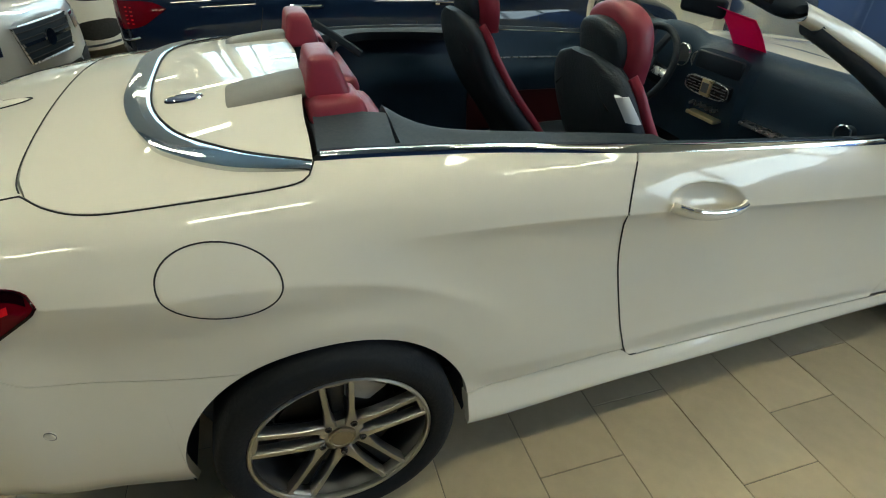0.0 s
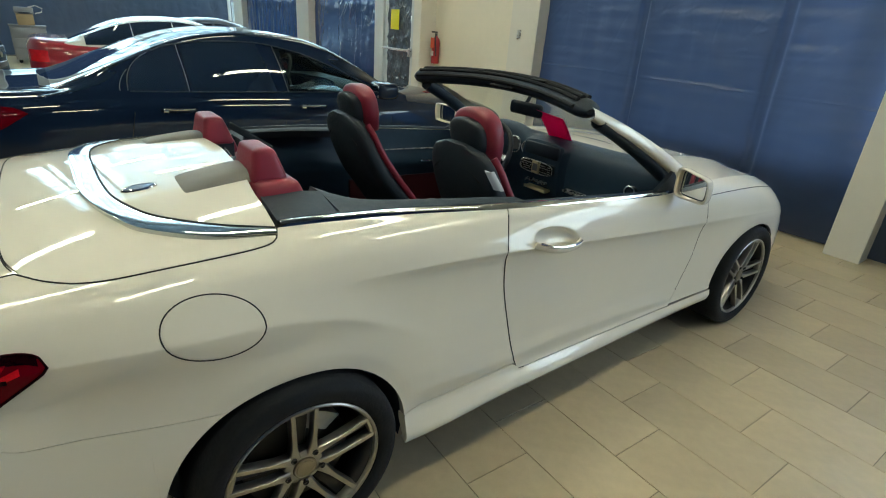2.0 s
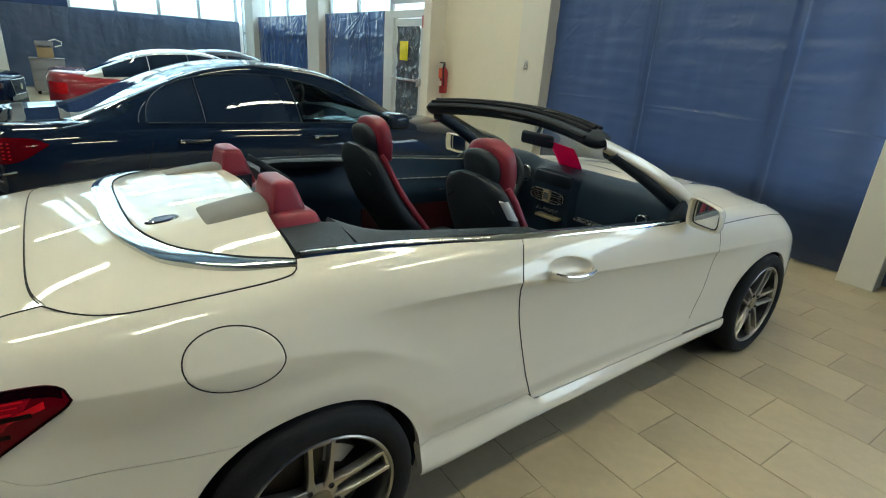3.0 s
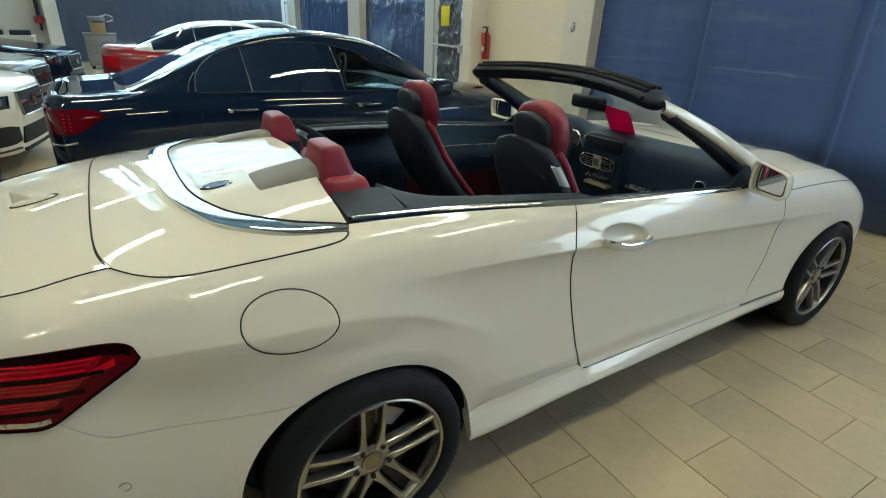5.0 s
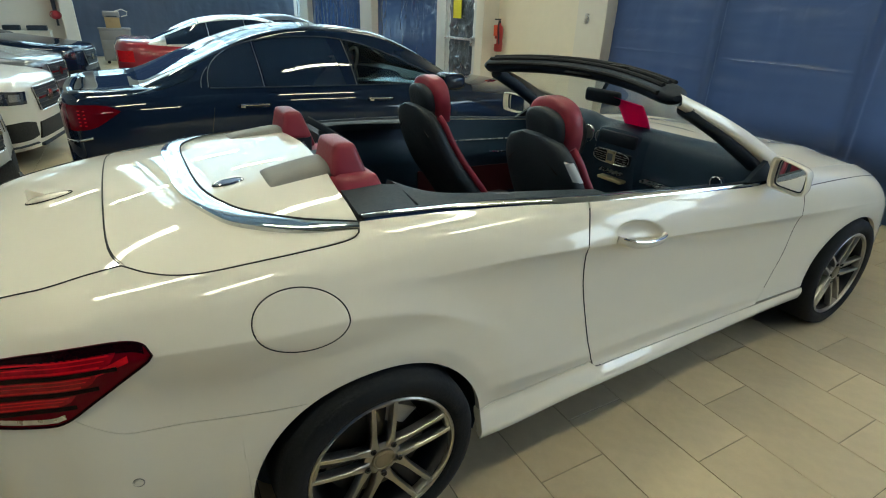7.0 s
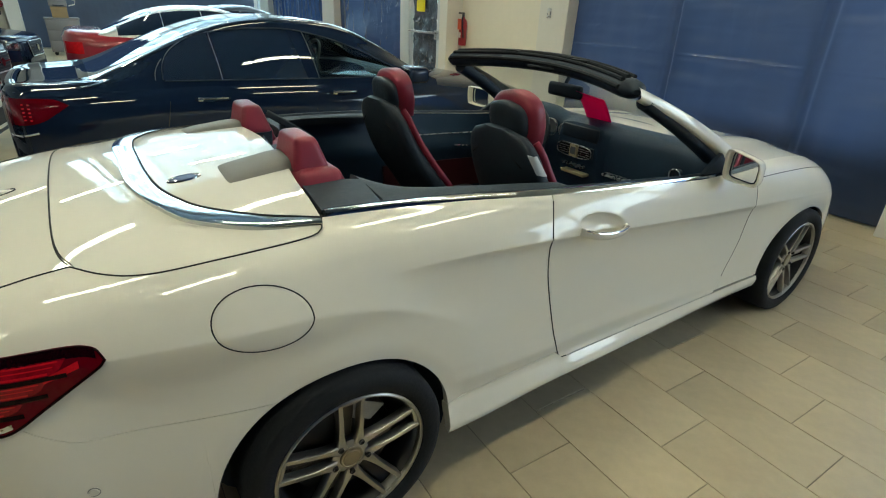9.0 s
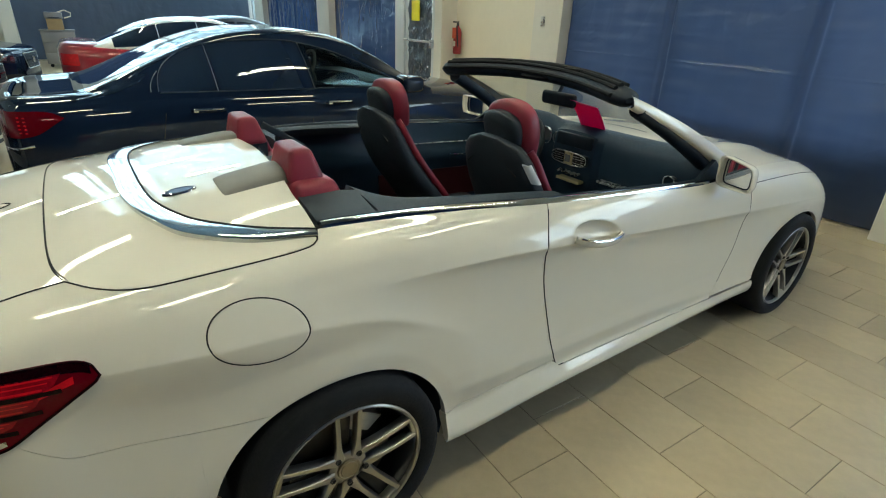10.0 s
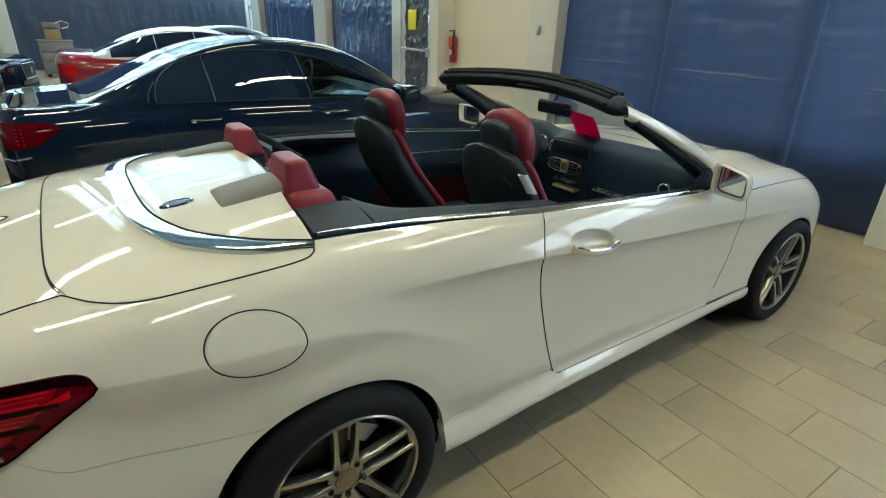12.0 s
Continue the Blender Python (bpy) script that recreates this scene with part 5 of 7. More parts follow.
def screen(u, v):
    """u across from right to left, v from the cowl up to the header."""
    c = 2 * u - 1
    x = 2.07 + 0.17 * (1 - c * c) + (1.375 + 0.13 * (1 - c * c) - 2.07 - 0.17 * (1 - c * c)) * v
    z = 0.955 + 0.05 * (1 - c * c) + (1.29 - 0.955 - 0.01 * (1 - c * c)) * v + 0.022 * math.sin(math.pi * v)
    y = c * (0.765 + (0.645 - 0.765) * v)
    return Vector((x, y, z))


bm = bmesh.new()
grid(bm, lambda u, v: screen(0.04 + 0.92 * u, 0.02 + 0.93 * v), 24, 14)
o = part("windscreen", bm, M_GLASS, car, "clear curved windscreen")
o.visible_shadow = False
for sgn in (-1, 1):
    def outer_pillar(t, k):
        """t along the pillar from the header down past the cowl, k round its section."""
        p = screen(0.0 if sgn < 0 else 1.0, 1.02 - 1.04 * t)
        q = [(0.0, -0.03, 0.036), (0.0, 0.022, 0.030), (0.0, 0.044, 0.0), (0.0, 0.046, -0.036), (0.0, 0.01, -0.05)]
        w = 0.64 + 0.52 * t
        d = curve_at([(i / 4, q[i][1]) for i in range(5)], k) * w
        h = curve_at([(i / 4, q[i][2]) for i in range(5)], k) * w
        return p + Vector((0, sgn * (d - 0.012), h))
    bm = bmesh.new()
    grid(bm, outer_pillar, 24, 10)
    part("screen_pillar", bm, M_PAINT, car)
    bm = bmesh.new()
    pts = [screen(0.0 if sgn < 0 else 1.0, 0.90 - 0.90 * t / 20) + Vector((-0.018 - 0.026 * t / 20, -sgn * (0.022 + 0.016 * t / 20), -0.008 - 0.04 * t / 20)) for t in range(21)]
    tube(bm, pts, (0.040, 0.034), 14)
    part("pillar_trim", bm, M_BLACKP, car, "black inner pillar trim")
bm = tube(bmesh.new(), [screen(u / 40, 1.0) + Vector((-0.02, 0, 0.006)) for u in range(41)], lambda f: (0.066 * (1 - abs(2 * f - 1) ** 36 * 0.7), 0.040 * (1 - abs(2 * f - 1) ** 36 * 0.7)), 18)
part("screen_header", bm, M_BLACKP, car, "black windscreen header with roof seals")
for d, h, r in ((-0.062, 0.034, 0.009), (-0.03, 0.043, 0.010), (0.012, 0.042, 0.008), (-0.085, 0.006, 0.010)):
    part("roof_seal", tube(bmesh.new(), [screen(0.05 + 0.90 * u / 30, 1.0) + Vector((d, 0, h + 0.006)) for u in range(31)], (r * 1.15, r), 8), M_RUBBER, car)
p = screen(0.47, 1.0)
part("roof_latch", boxm(p.x - 0.104, p.x - 0.07, p.y - 0.085, p.y + 0.085, p.z - 0.016, p.z - 0.002, bev=0.006), M_RUBBER, car)
for u in (0.30, 0.66):
    p = screen(u, 1.0)
    part("roof_latch", boxm(p.x - 0.060, p.x - 0.030, p.y - 0.05, p.y + 0.05, p.z + 0.044, p.z + 0.056, bev=0.005), M_RUBBER, car)
bm = tube(bmesh.new(), [screen(u / 24, 0.0) + Vector((0.02, 0, -0.018)) for u in range(25)], (0.06, 0.014), 8)
part("cowl", bm, M_BLACKP, car)


# dark joints between the panels
def joint(pts, r=0.0021, sgn=-1):
    bm = tube(bmesh.new(), pts, r, 6)
    part("panel_gap", mirrored(bm) if sgn > 0 else bm, M_GAP, car)


for sgn in (-1, 1):
    joint([side(-0.95 + 0.978 * i / 60, s_edge(-0.95 + 0.978 * i / 60), 0.0006) + Vector((0, 0.0015, 0.0006)) for i in range(61)], 0.0023, sgn)
    joint([on_side(door_gap(0.345) + d, z, 0.0004) for d, z in ((0.045, 0.3215), (0.022, 0.3225), (0.010, 0.3265), (0.003, 0.334))]
          + [on_side(door_gap(z), z, 0.0004) for z in [0.345 + (0.985 - 0.345) * i / 30 for i in range(31)]], 0.0020, sgn)
    joint([on_side(door_front(z), z, 0.0002) for z in [0.40 + (0.91 - 0.40) * i / 24 for i in range(25)]], 0.0012, sgn)
    joint([side(2.14 + 1.14 * i / 40, 1.75 - 0.35 * i / 40, 0.0004) for i in range(41)], 0.0019, sgn)
joint([top_point(deck_back(min(0.74, 1.222 * abs(y))) - 0.0025, y) + Vector((0, 0, 0.0008)) for y in [-0.584 + 1.168 * i / 80 for i in range(81)]], 0.0017)

# ---- cabin of the convertible ----
M_BRASS = mat("gold_toned_trim", (0.72, 0.63, 0.38), rough=0.3, metal=0.6, vary=0.05)
M_PINK = mat("pink_paper", (0.82, 0.015, 0.27), rough=0.6, vary=0.03, scale=4)
M_PINK.node_tree.nodes["Principled BSDF"].inputs["Transmission Weight"].default_value = 0.0
thin = M_PINK.node_tree.nodes.new("ShaderNodeBsdfTranslucent")
thin.inputs[0].default_value = (0.85, 0.04, 0.28, 1)
blend = M_PINK.node_tree.nodes.new("ShaderNodeMixShader")
blend.inputs[0].default_value = 0.45
M_PINK.node_tree.links.new(M_PINK.node_tree.nodes["Principled BSDF"].outputs[0], blend.inputs[1])
M_PINK.node_tree.links.new(thin.outputs[0], blend.inputs[2])
M_PINK.node_tree.links.new(blend.outputs[0], M_PINK.node_tree.nodes["Material Output"].inputs[0])
M_GAUGE = mat("grey_dial", (0.16, 0.17, 0.18), rough=0.3, vary=0.06)
M_DOORRED = mat("dark_red_leather", (0.045, 0.004, 0.008), rough=0.5, vary=0.1, scale=9, bump=0.3, bump_scale=220)

# tub
bm = bmesh.new()
box(bm, 0.05, 2.0, -0.70, 0.70, 0.26, 0.30)
part("cabin_floor", bm, M_CARPET, car, smooth=False)
part("bulkhead", boxm(0.045, 0.09, -0.66, 0.66, 0.30, 1.03), M_CARPET, car, smooth=False)
part("bulkhead", boxm(1.96, 2.0, -0.74, 0.74, 0.30, 0.98), M_CARPET, car, smooth=False)
for sgn in (-1, 1):
    def card(u, v):
        x = 0.12 + 1.80 * u
        w, z = shoulder(x)
        top = z + 0.002
        zz = top - (top - 0.34) * v
        inset = 0.05 + 0.05 * v + 0.03 * math.exp(-(((v - 0.32) / 0.10) ** 2))
        return (x, sgn * (w - inset), zz)
    bm = bmesh.new()
    grid(bm, card, 30, 16)
    card_ob = part("door_card", bm, M_DASH, car, "black door lining with a red lower panel")
    bm = bmesh.new()
    grid(bm, lambda u, v: Vector(card(0.46 + 0.50 * u, 0.46 + 0.30 * v)) - Vector((0, sgn * 0.012, 0)), 16, 6)
    part("red_panel", skirt(bm, 0.01, (0, -sgn, 0)), M_DOORRED, card_ob)
    bm = tube(bmesh.new(), [Vector(card(0.44 + 0.54 * i / 20, 0.20 - 0.02 * i / 20)) - Vector((0, sgn * 0.008, 0)) for i in range(21)], 0.0035, 6)
    part("silver_strip", bm, M_SATIN, card_ob)
    bm = tube(bmesh.new(), [Vector(card(0.74 + 0.10 * i / 8, 0.30)) - Vector((0, sgn * (0.02 + 0.02 * math.sin(math.pi * i / 8)), 0)) for i in range(9)], 0.007, 8)
    part("inner_handle", bm, M_CHROME, card_ob)
    # trim beside the rear seats: a panel at the deck and a strip that runs on to the door
    def rear_trim(u, v):
        x = 0.040 + 0.18 * u + 0.02 * v
        w, z = shoulder(x)
        y0, y1 = w - 0.03, 0.400 + 0.075 * u
        return (x, sgn * (y0 + (y1 - y0) * v), z + 0.010 + 0.018 * v)
    bm = bmesh.new()
    grid(bm, rear_trim, 8, 8)
    part("rear_side_trim", skirt(bm, 0.03, (0, 0, 1)), M_SOFT, car)
    def long_trim(u, v):
        x = 0.232 + 0.70 * u + 0.02 * v * (1 - u)
        w, z = shoulder(x)
        y0 = w - 0.05
        y1 = curve_at([(0.0, 0.37), (0.05, 0.48), (0.12, 0.548), (0.22, 0.585), (0.4, 0.612), (0.6, 0.630), (0.8, 0.642), (1.0, 0.66)], u)
        y0 = w - 0.03
        return (x, sgn * (y0 + (y1 - y0) * v), z + 0.010 + 0.016 * v * (1 - u) - 0.012 * v**6)
    bm = bmesh.new()
    grid(bm, long_trim, 24, 8)
    part("rear_side_trim", skirt(bm, 0.04, (0, 0, 1)), M_SOFT, car)
    # rear head restraints: red block over a red base, with a bracket
    y = sgn * 0.285
    def soft_block(low, high, bev):
        """Cushion between two rectangles (x0, x1, y0, y1, z)."""
        bm = bmesh.new()
        rows = [[bm.verts.new((x, sgn * yy, r[4])) for x, yy in ((r[0], r[2]), (r[1], r[2]), (r[1], r[3]), (r[0], r[3]))] for r in (low, high)]
        bm.faces.new(rows[0][::-1])
        bm.faces.new(rows[1])
        for k in range(4):
            bm.faces.new((rows[0][k], rows[0][(k + 1) % 4], rows[1][(k + 1) % 4], rows[1][k]))
        bmesh.ops.bevel(bm, geom=bm.edges[:], offset=bev, segments=4, profile=0.6, affect="EDGES")
        return bm
    hr = part("rear_headrest", soft_block((0.048, 0.172, 0.185, 0.408, 1.070), (0.066, 0.136, 0.215, 0.378, 1.178), 0.024), M_RED, car, "red leather rear head restraint")
    part("base_cushion", soft_block((0.046, 0.214, 0.270, 0.472, 1.008), (0.052, 0.188, 0.285, 0.436, 1.086), 0.030), M_RED, hr)
    bm = boxm(0.045, 0.19, -0.16, 0.16, 0.98, 1.03, bev=0.01) if sgn > 0 else boxm(0.05, 0.07, -0.05, 0.05, 1.0, 1.03, bev=0.005)
    part("parcel_trim", bm, M_SOFT, car)
    part("headrest_bracket", soft_block((0.075, 0.165, 0.20, 0.30, 0.98), (0.080, 0.17, 0.20, 0.30, 1.08), 0.008), M_SOFT, hr, "black bracket")
    part("headrest_post", tube(bmesh.new(), [(0.10, y - sgn * 0.14, 1.02), (0.12, y - sgn * 0.12, 1.06), (0.14, y - sgn * 0.135, 1.02)], 0.008, 8), M_CHROME, hr)

# wind deflector rail by the rear head restraint
part("deflector_rail", tube(bmesh.new(), [(0.15, 0.19, 1.15), (0.22, 0.165, 1.105), (0.30, 0.14, 1.05)], (0.007, 0.014), 8), M_SOFT, car)

# rear seats
for sgn in (-1, 1):
    bm = boxm(0.12, 0.28, sgn * 0.29 - 0.24, sgn * 0.29 + 0.24, 0.46, 1.0, bev=0.05, seg=3)
    bm.transform(Matrix.Translation((0.0, 0, 0)) @ Matrix.Shear("YZ", 4, (0, 0)))
    s = part("rear_seat", bm, M_RED, car, "red and black rear seat")
    part("cushion", boxm(0.22, 0.66, sgn * 0.29 - 0.24, sgn * 0.29 + 0.24, 0.32, 0.50, bev=0.05, seg=3), M_LEATHER, s)


def front_seat(cx, cy, lab):
    """Seat whose back top is at x = cx."""
    BACK = [(0.0, 1.155), (0.012, 1.075), (0.045, 0.965), (0.115, 0.83), (0.21, 0.70), (0.30, 0.56), (0.34, 0.46)]
    def x_at(z):
        return curve_at(sorted((b, a) for a, b in BACK), z)
    def width(z):
        return curve_at([(0.46, 0.23), (0.6, 0.25), (0.8, 0.25), (0.92, 0.226), (1.04, 0.203), (1.08, 0.190), (1.11, 0.168), (1.13, 0.142), (1.147, 0.10), (1.155, 0.05)], z)
    def thick(z):
        return curve_at([(0.46, 0.14), (0.8, 0.13), (1.0, 0.105), (1.10, 0.08), (1.14, 0.055), (1.155, 0.028)], z)
    def ring(z, f):
        """A rounded outline of the back at height z, scaled by f."""
        w, t, x0 = width(z) * f, thick(z), cx + x_at(z)
        pts = []
        for k in range(44):
            a = 2 * math.pi * k / 44
            c, s = math.cos(a), math.sin(a)
            px = math.copysign(abs(c) ** 0.72, c) * t / 2
            py = math.copysign(abs(s) ** 0.62, s) * w
            pts.append((x0 + t / 2 + px, cy + py, z + 0.15 * px))
        return pts
    zs = [0.46 + (1.153 - 0.46) * i / 26 for i in range(27)]
    bm = bmesh.new()
    rows = [[bm.verts.new(p) for p in ring(z, 1.0)] for z in zs]
    for r, q in zip(rows, rows[1:]):
        for k in range(44):
            bm.faces.new((r[k], r[(k + 1) % 44], q[(k + 1) % 44], q[k]))
    bm.faces.new(rows[-1])
    bm.faces.new(rows[0][::-1])
    s = part("front_seat", bm, M_LEATHER, car, lab)
    for sgn in (-1, 1):
        bm = bmesh.new()
        pts = []
        for i in range(24):
            z = 0.52 + (1.105 - 0.52) * i / 23
            pts.append((cx + x_at(z) + thick(z) * 0.93, cy + sgn * width(z) * 0.93, z + 0.01))
        tube(bm, pts, (0.013, 0.016), 10)
        part("bolster", bm, M_RED, s, "red leather side bolster")
    bm = bmesh.new()
    grid(bm, lambda u, v: (cx + x_at(0.55 + 0.58 * v) + thick(0.55 + 0.58 * v) + 0.008, cy + (2 * u - 1) * width(0.55 + 0.58 * v) * 0.8, 0.55 + 0.58 * v), 10, 14)
    part("seat_front", skirt(bm, 0.02, (1, 0, 0)), M_LEATHER, s)
    part("cushion", boxm(cx + 0.30, cx + 0.82, cy - 0.25, cy + 0.25, 0.36, 0.55, bev=0.05, seg=3), M_LEATHER, s)
    # head restraint: black shell at the back, red wrap round the front and the top
    def head(bm, x0, x1, w, z0, z1, n=40):
        rows = []
        for i in range(13):
            k = 1 - (1 - i / 12) ** 1.7
            z = z0 + (z1 - z0) * k
            f = max(0.006, 1 - max(0.0, (k - 0.35) / 0.65) ** 4.2) ** 0.5 * (0.84 + 0.16 * min(1.0, k / 0.35))
            lean = 0.035 * k
            row = []
            for a in range(n):
                c, q = math.cos(2 * math.pi * a / n), math.sin(2 * math.pi * a / n)
                row.append(bm.verts.new(((x0 + x1) / 2 - lean + 0.02 + math.copysign(abs(c) ** 0.78, c) * (x1 - x0) / 2 * (0.5 + 0.5 * f), cy + math.copysign(abs(q) ** 0.52, q) * w * f, z)))
            rows.append(row)
        for r, q in zip(rows, rows[1:]):
            for a in range(n):
                bm.faces.new((r[a], r[(a + 1) % n], q[(a + 1) % n], q[a]))
        bm.faces.new(rows[-1])
        bm.faces.new(rows[0][::-1])
        return bm
    h = part("headrest", head(bmesh.new(), cx + 0.072, cx + 0.18, 0.130, 1.075, 1.288), M_RED, s, "red leather head restraint front")
    part("headrest_shell", head(bmesh.new(), cx + 0.036, cx + 0.125, 0.104, 1.10, 1.250), M_LEATHER, s, "black leather head restraint back")
    part("headrest_collar", boxm(cx + 0.045, cx + 0.12, cy - 0.07, cy + 0.07, 1.12, 1.17, bev=0.015), M_BLACKP, s)
    if cy < 0:
        bm = bmesh.new()
        lx = cx - 0.85
        grid(bm, lambda u, v: (lx + 0.878 + 0.058 * u - 0.054 * v - 0.012 * u * v, cy - max(0.236, width(1.05) + 0.008) - 0.008 * math.sin(math.pi * u), 1.018 - 0.012 * u + 0.075 * v + 0.01 * u * v), 6, 8)
        part("seat_lever", skirt(bm, 0.012, (0, -1, 0)), M_LEVER, s, "pale grey seat release lever")
    bm = tube(bmesh.new(), [(cx + x_at(z) + 0.003, cy + q, z) for q, z in ((-0.15, 1.02), (-0.1, 1.055), (0, 1.065), (0.1, 1.055), (0.15, 1.02))], 0.003, 6)
    part("seam", bm, M_GAP, s)
    return s


front_seat(0.85, -0.39, "black front passenger seat with red bolsters")
front_seat(0.71, 0.365, "black driver's seat with red bolsters")

# centre console and dashboard
part("centre_console", boxm(0.75, 1.75, -0.13, 0.13, 0.30, 0.60, bev=0.03), M_BLACKP, car)


def dash(u, v):
    """u across, v over the top from the windscreen to the knees."""
    y = (2 * u - 1) * 0.735
    c = 2 * u - 1
    base = curve_at([(0.0, 2.10), (0.25, 2.0), (0.5, 1.90), (0.68, 1.85), (0.82, 1.84), (1.0, 1.90)], v)
    z = curve_at([(0.0, 1.000), (0.25, 1.018), (0.5, 1.010), (0.68, 0.955), (0.82, 0.80), (1.0, 0.55)], v)
    hood = 0.055 * math.exp(-(((y - 0.37) / 0.17) ** 4)) * math.exp(-(((v - 0.52) / 0.16) ** 2))
    mid = 0.03 * math.exp(-((y / 0.16) ** 4)) * math.exp(-(((v - 0.6) / 0.2) ** 2))
    return (base - 0.05 * (c * c) * -0.6 - (0.03 if abs(y) < 0.16 and v > 0.6 else 0), y, z + hood + mid)


bm = bmesh.new()
grid(bm, dash, 50, 24)
dashboard = part("dashboard", bm, M_DASH, car, "black grained dashboard")
# centre vents: a clock in a gold-toned frame between two louvred outlets
VX = 1.785
vent_frame = []
for k in range(48):
    a = 2 * math.pi * k / 48
    c, q = math.cos(a), math.sin(a)
    vent_frame.append((VX - 0.004, 0.125 * math.copysign(abs(c) ** 0.45, c), 0.868 + (0.036 - 0.006 * abs(c)) * math.copysign(abs(q) ** 0.5, q)))
part("vent_frame", tube(bmesh.new(), vent_frame, 0.0028, 6, closed=True), M_SATIN, dashboard, "silver frame round the centre vents")
part("vent_bed", boxm(VX, VX + 0.03, -0.122, 0.122, 0.836, 0.900, bev=0.012), M_BLACKP, dashboard)
for y0, y1 in ((0.030, 0.116), (-0.116, -0.030)):
    v = part("air_vent", boxm(VX - 0.004, VX + 0.010, y0, y1, 0.840, 0.896, bev=0.004), M_GAP, dashboard)
    for k in range(4):
        part("slat", boxm(VX - 0.009, VX + 0.004, y0 + 0.004, y1 - 0.004, 0.848 + 0.012 * k, 0.8505 + 0.012 * k), M_SATIN, v, smooth=False)
part("clock", boxm(VX - 0.010, VX + 0.012, -0.029, 0.029, 0.832, 0.904, bev=0.006), M_BRASS, dashboard, "small square clock in a gold-toned frame")
part("clock_face", boxm(VX - 0.0125, VX - 0.010, -0.018, 0.018, 0.848, 0.888), M_GAUGE, dashboard, smooth=False)
part("screen_panel", boxm(1.805, 1.83, -0.13, 0.13, 0.925, 1.0, bev=0.012), M_BLACKP, dashboard, "dark display under the dashboard's brow")
for k in range(5):
    part("knob", cyl(bmesh.new(), (VX - 0.005, 0.065 - 0.033 * k, 0.785), (VX + 0.04, 0.065 - 0.033 * k, 0.785), 0.008, n=14), M_SATIN, dashboard)
part("trim_strip", boxm(VX - 0.01, VX + 0.04, -0.10, 0.07, 0.735, 0.752, bev=0.004), M_BRASS, dashboard, "gold-toned trim strip")
part("trim_strip", boxm(1.80, 1.86, -0.70, -0.20, 0.775, 0.788, bev=0.004), M_SATIN, dashboard, "silver trim strip")
o = part("side_vent", cyl(bmesh.new(), (1.72, -0.665, 0.915), (1.75, -0.665, 0.915), 0.026, n=24), M_BLACKP, dashboard)
bm = bmesh.new()
lathe(bm, [(0.026, 0.0), (0.028, -0.004), (0.031, 0.0), (0.028, 0.006)], 28)
bm.transform(Matrix.Translation((1.718, -0.665, 0.915)) @ Matrix.Rotation(radians(-90), 4, "Z"))
part("vent_rim", bm, M_SATIN, o)
for gy, gr in ((0.255, 0.048), (0.155, 0.034)):
    g = part("gauge", cyl(bmesh.new(), (1.845, gy, 0.945), (1.87, gy, 0.945), gr, n=30), M_GAUGE, dashboard)
    bm = bmesh.new()
    lathe(bm, [(gr - 0.002, 0.0), (gr + 0.001, -0.006), (gr + 0.004, 0.0)], 32)
    bm.transform(Matrix.Translation((1.843, gy, 0.945)) @ Matrix.Rotation(radians(-90), 4, "Z"))
    part("gauge_rim", bm, M_SATIN, g)
# steering wheel
sw = Matrix.Translation((1.70, 0.34, 0.885)) @ Matrix.Rotation(radians(-66), 4, "Y")
bm = bmesh.new()
tube(bm, [(0.185 * math.cos(2 * math.pi * k / 40), 0.185 * math.sin(2 * math.pi * k / 40), 0) for k in range(40)], 0.016, 10, closed=True)
bm.transform(sw)
wheel_ob = part("steering_wheel", bm, M_LEATHER, car)
bm = bmesh.new()
lathe(bm, [(0.0, 0.03), (0.05, 0.028), (0.075, 0.015), (0.08, -0.01), (0.0, -0.03)], 28, axis="z")
bm.transform(sw)
part("horn_pad", bm, M_BLACKP, wheel_ob)
for a in (0, 180, 250, 290):
    bm = boxm(0.06, 0.18, -0.018, 0.018, -0.012, 0.006, bev=0.004)
    bm.transform(sw @ Matrix.Rotation(radians(a + 90), 4, "Z"))
    part("wheel_spoke", bm, M_SATIN if a in (0, 180) else M_BLACKP, wheel_ob)
part("steering_column", cyl(bmesh.new(), (1.71, 0.34, 0.88), (1.88, 0.34, 0.80), 0.045), M_BLACKP, wheel_ob)
# inside mirror and the pink paper that hangs at the glass
part("inside_mirror", boxm(1.565, 1.595, -0.175, 0.055, 1.178, 1.245, bev=0.018, seg=4), M_BLACKP, car)
part("mirror_stem", cyl(bmesh.new(), (1.585, -0.05, 1.235), (1.62, -0.05, 1.29), 0.01, n=12), M_BLACKP, car)
bm = bmesh.new()
P00, P10, P11, P01 = Vector((1.573, -0.15, 1.236)), Vector((1.620, -0.290, 1.212)), Vector((2.02, -0.06, 1.003)), Vector((1.985, 0.095, 1.02))
grid(bm, lambda u, v: (P00.lerp(P10, u)).lerp(P01.lerp(P11, u), v) + Vector((-0.012, 0, -0.014 + 0.010 * math.sin(math.pi * v))), 8, 10)
pink = solo("paper_sheet", bm, M_PINK, "bright pink paper sheet hung inside the windscreen", "paper")
sol = pink.modifiers.new("thick", "SOLIDIFY")
sol.thickness = 0.0012

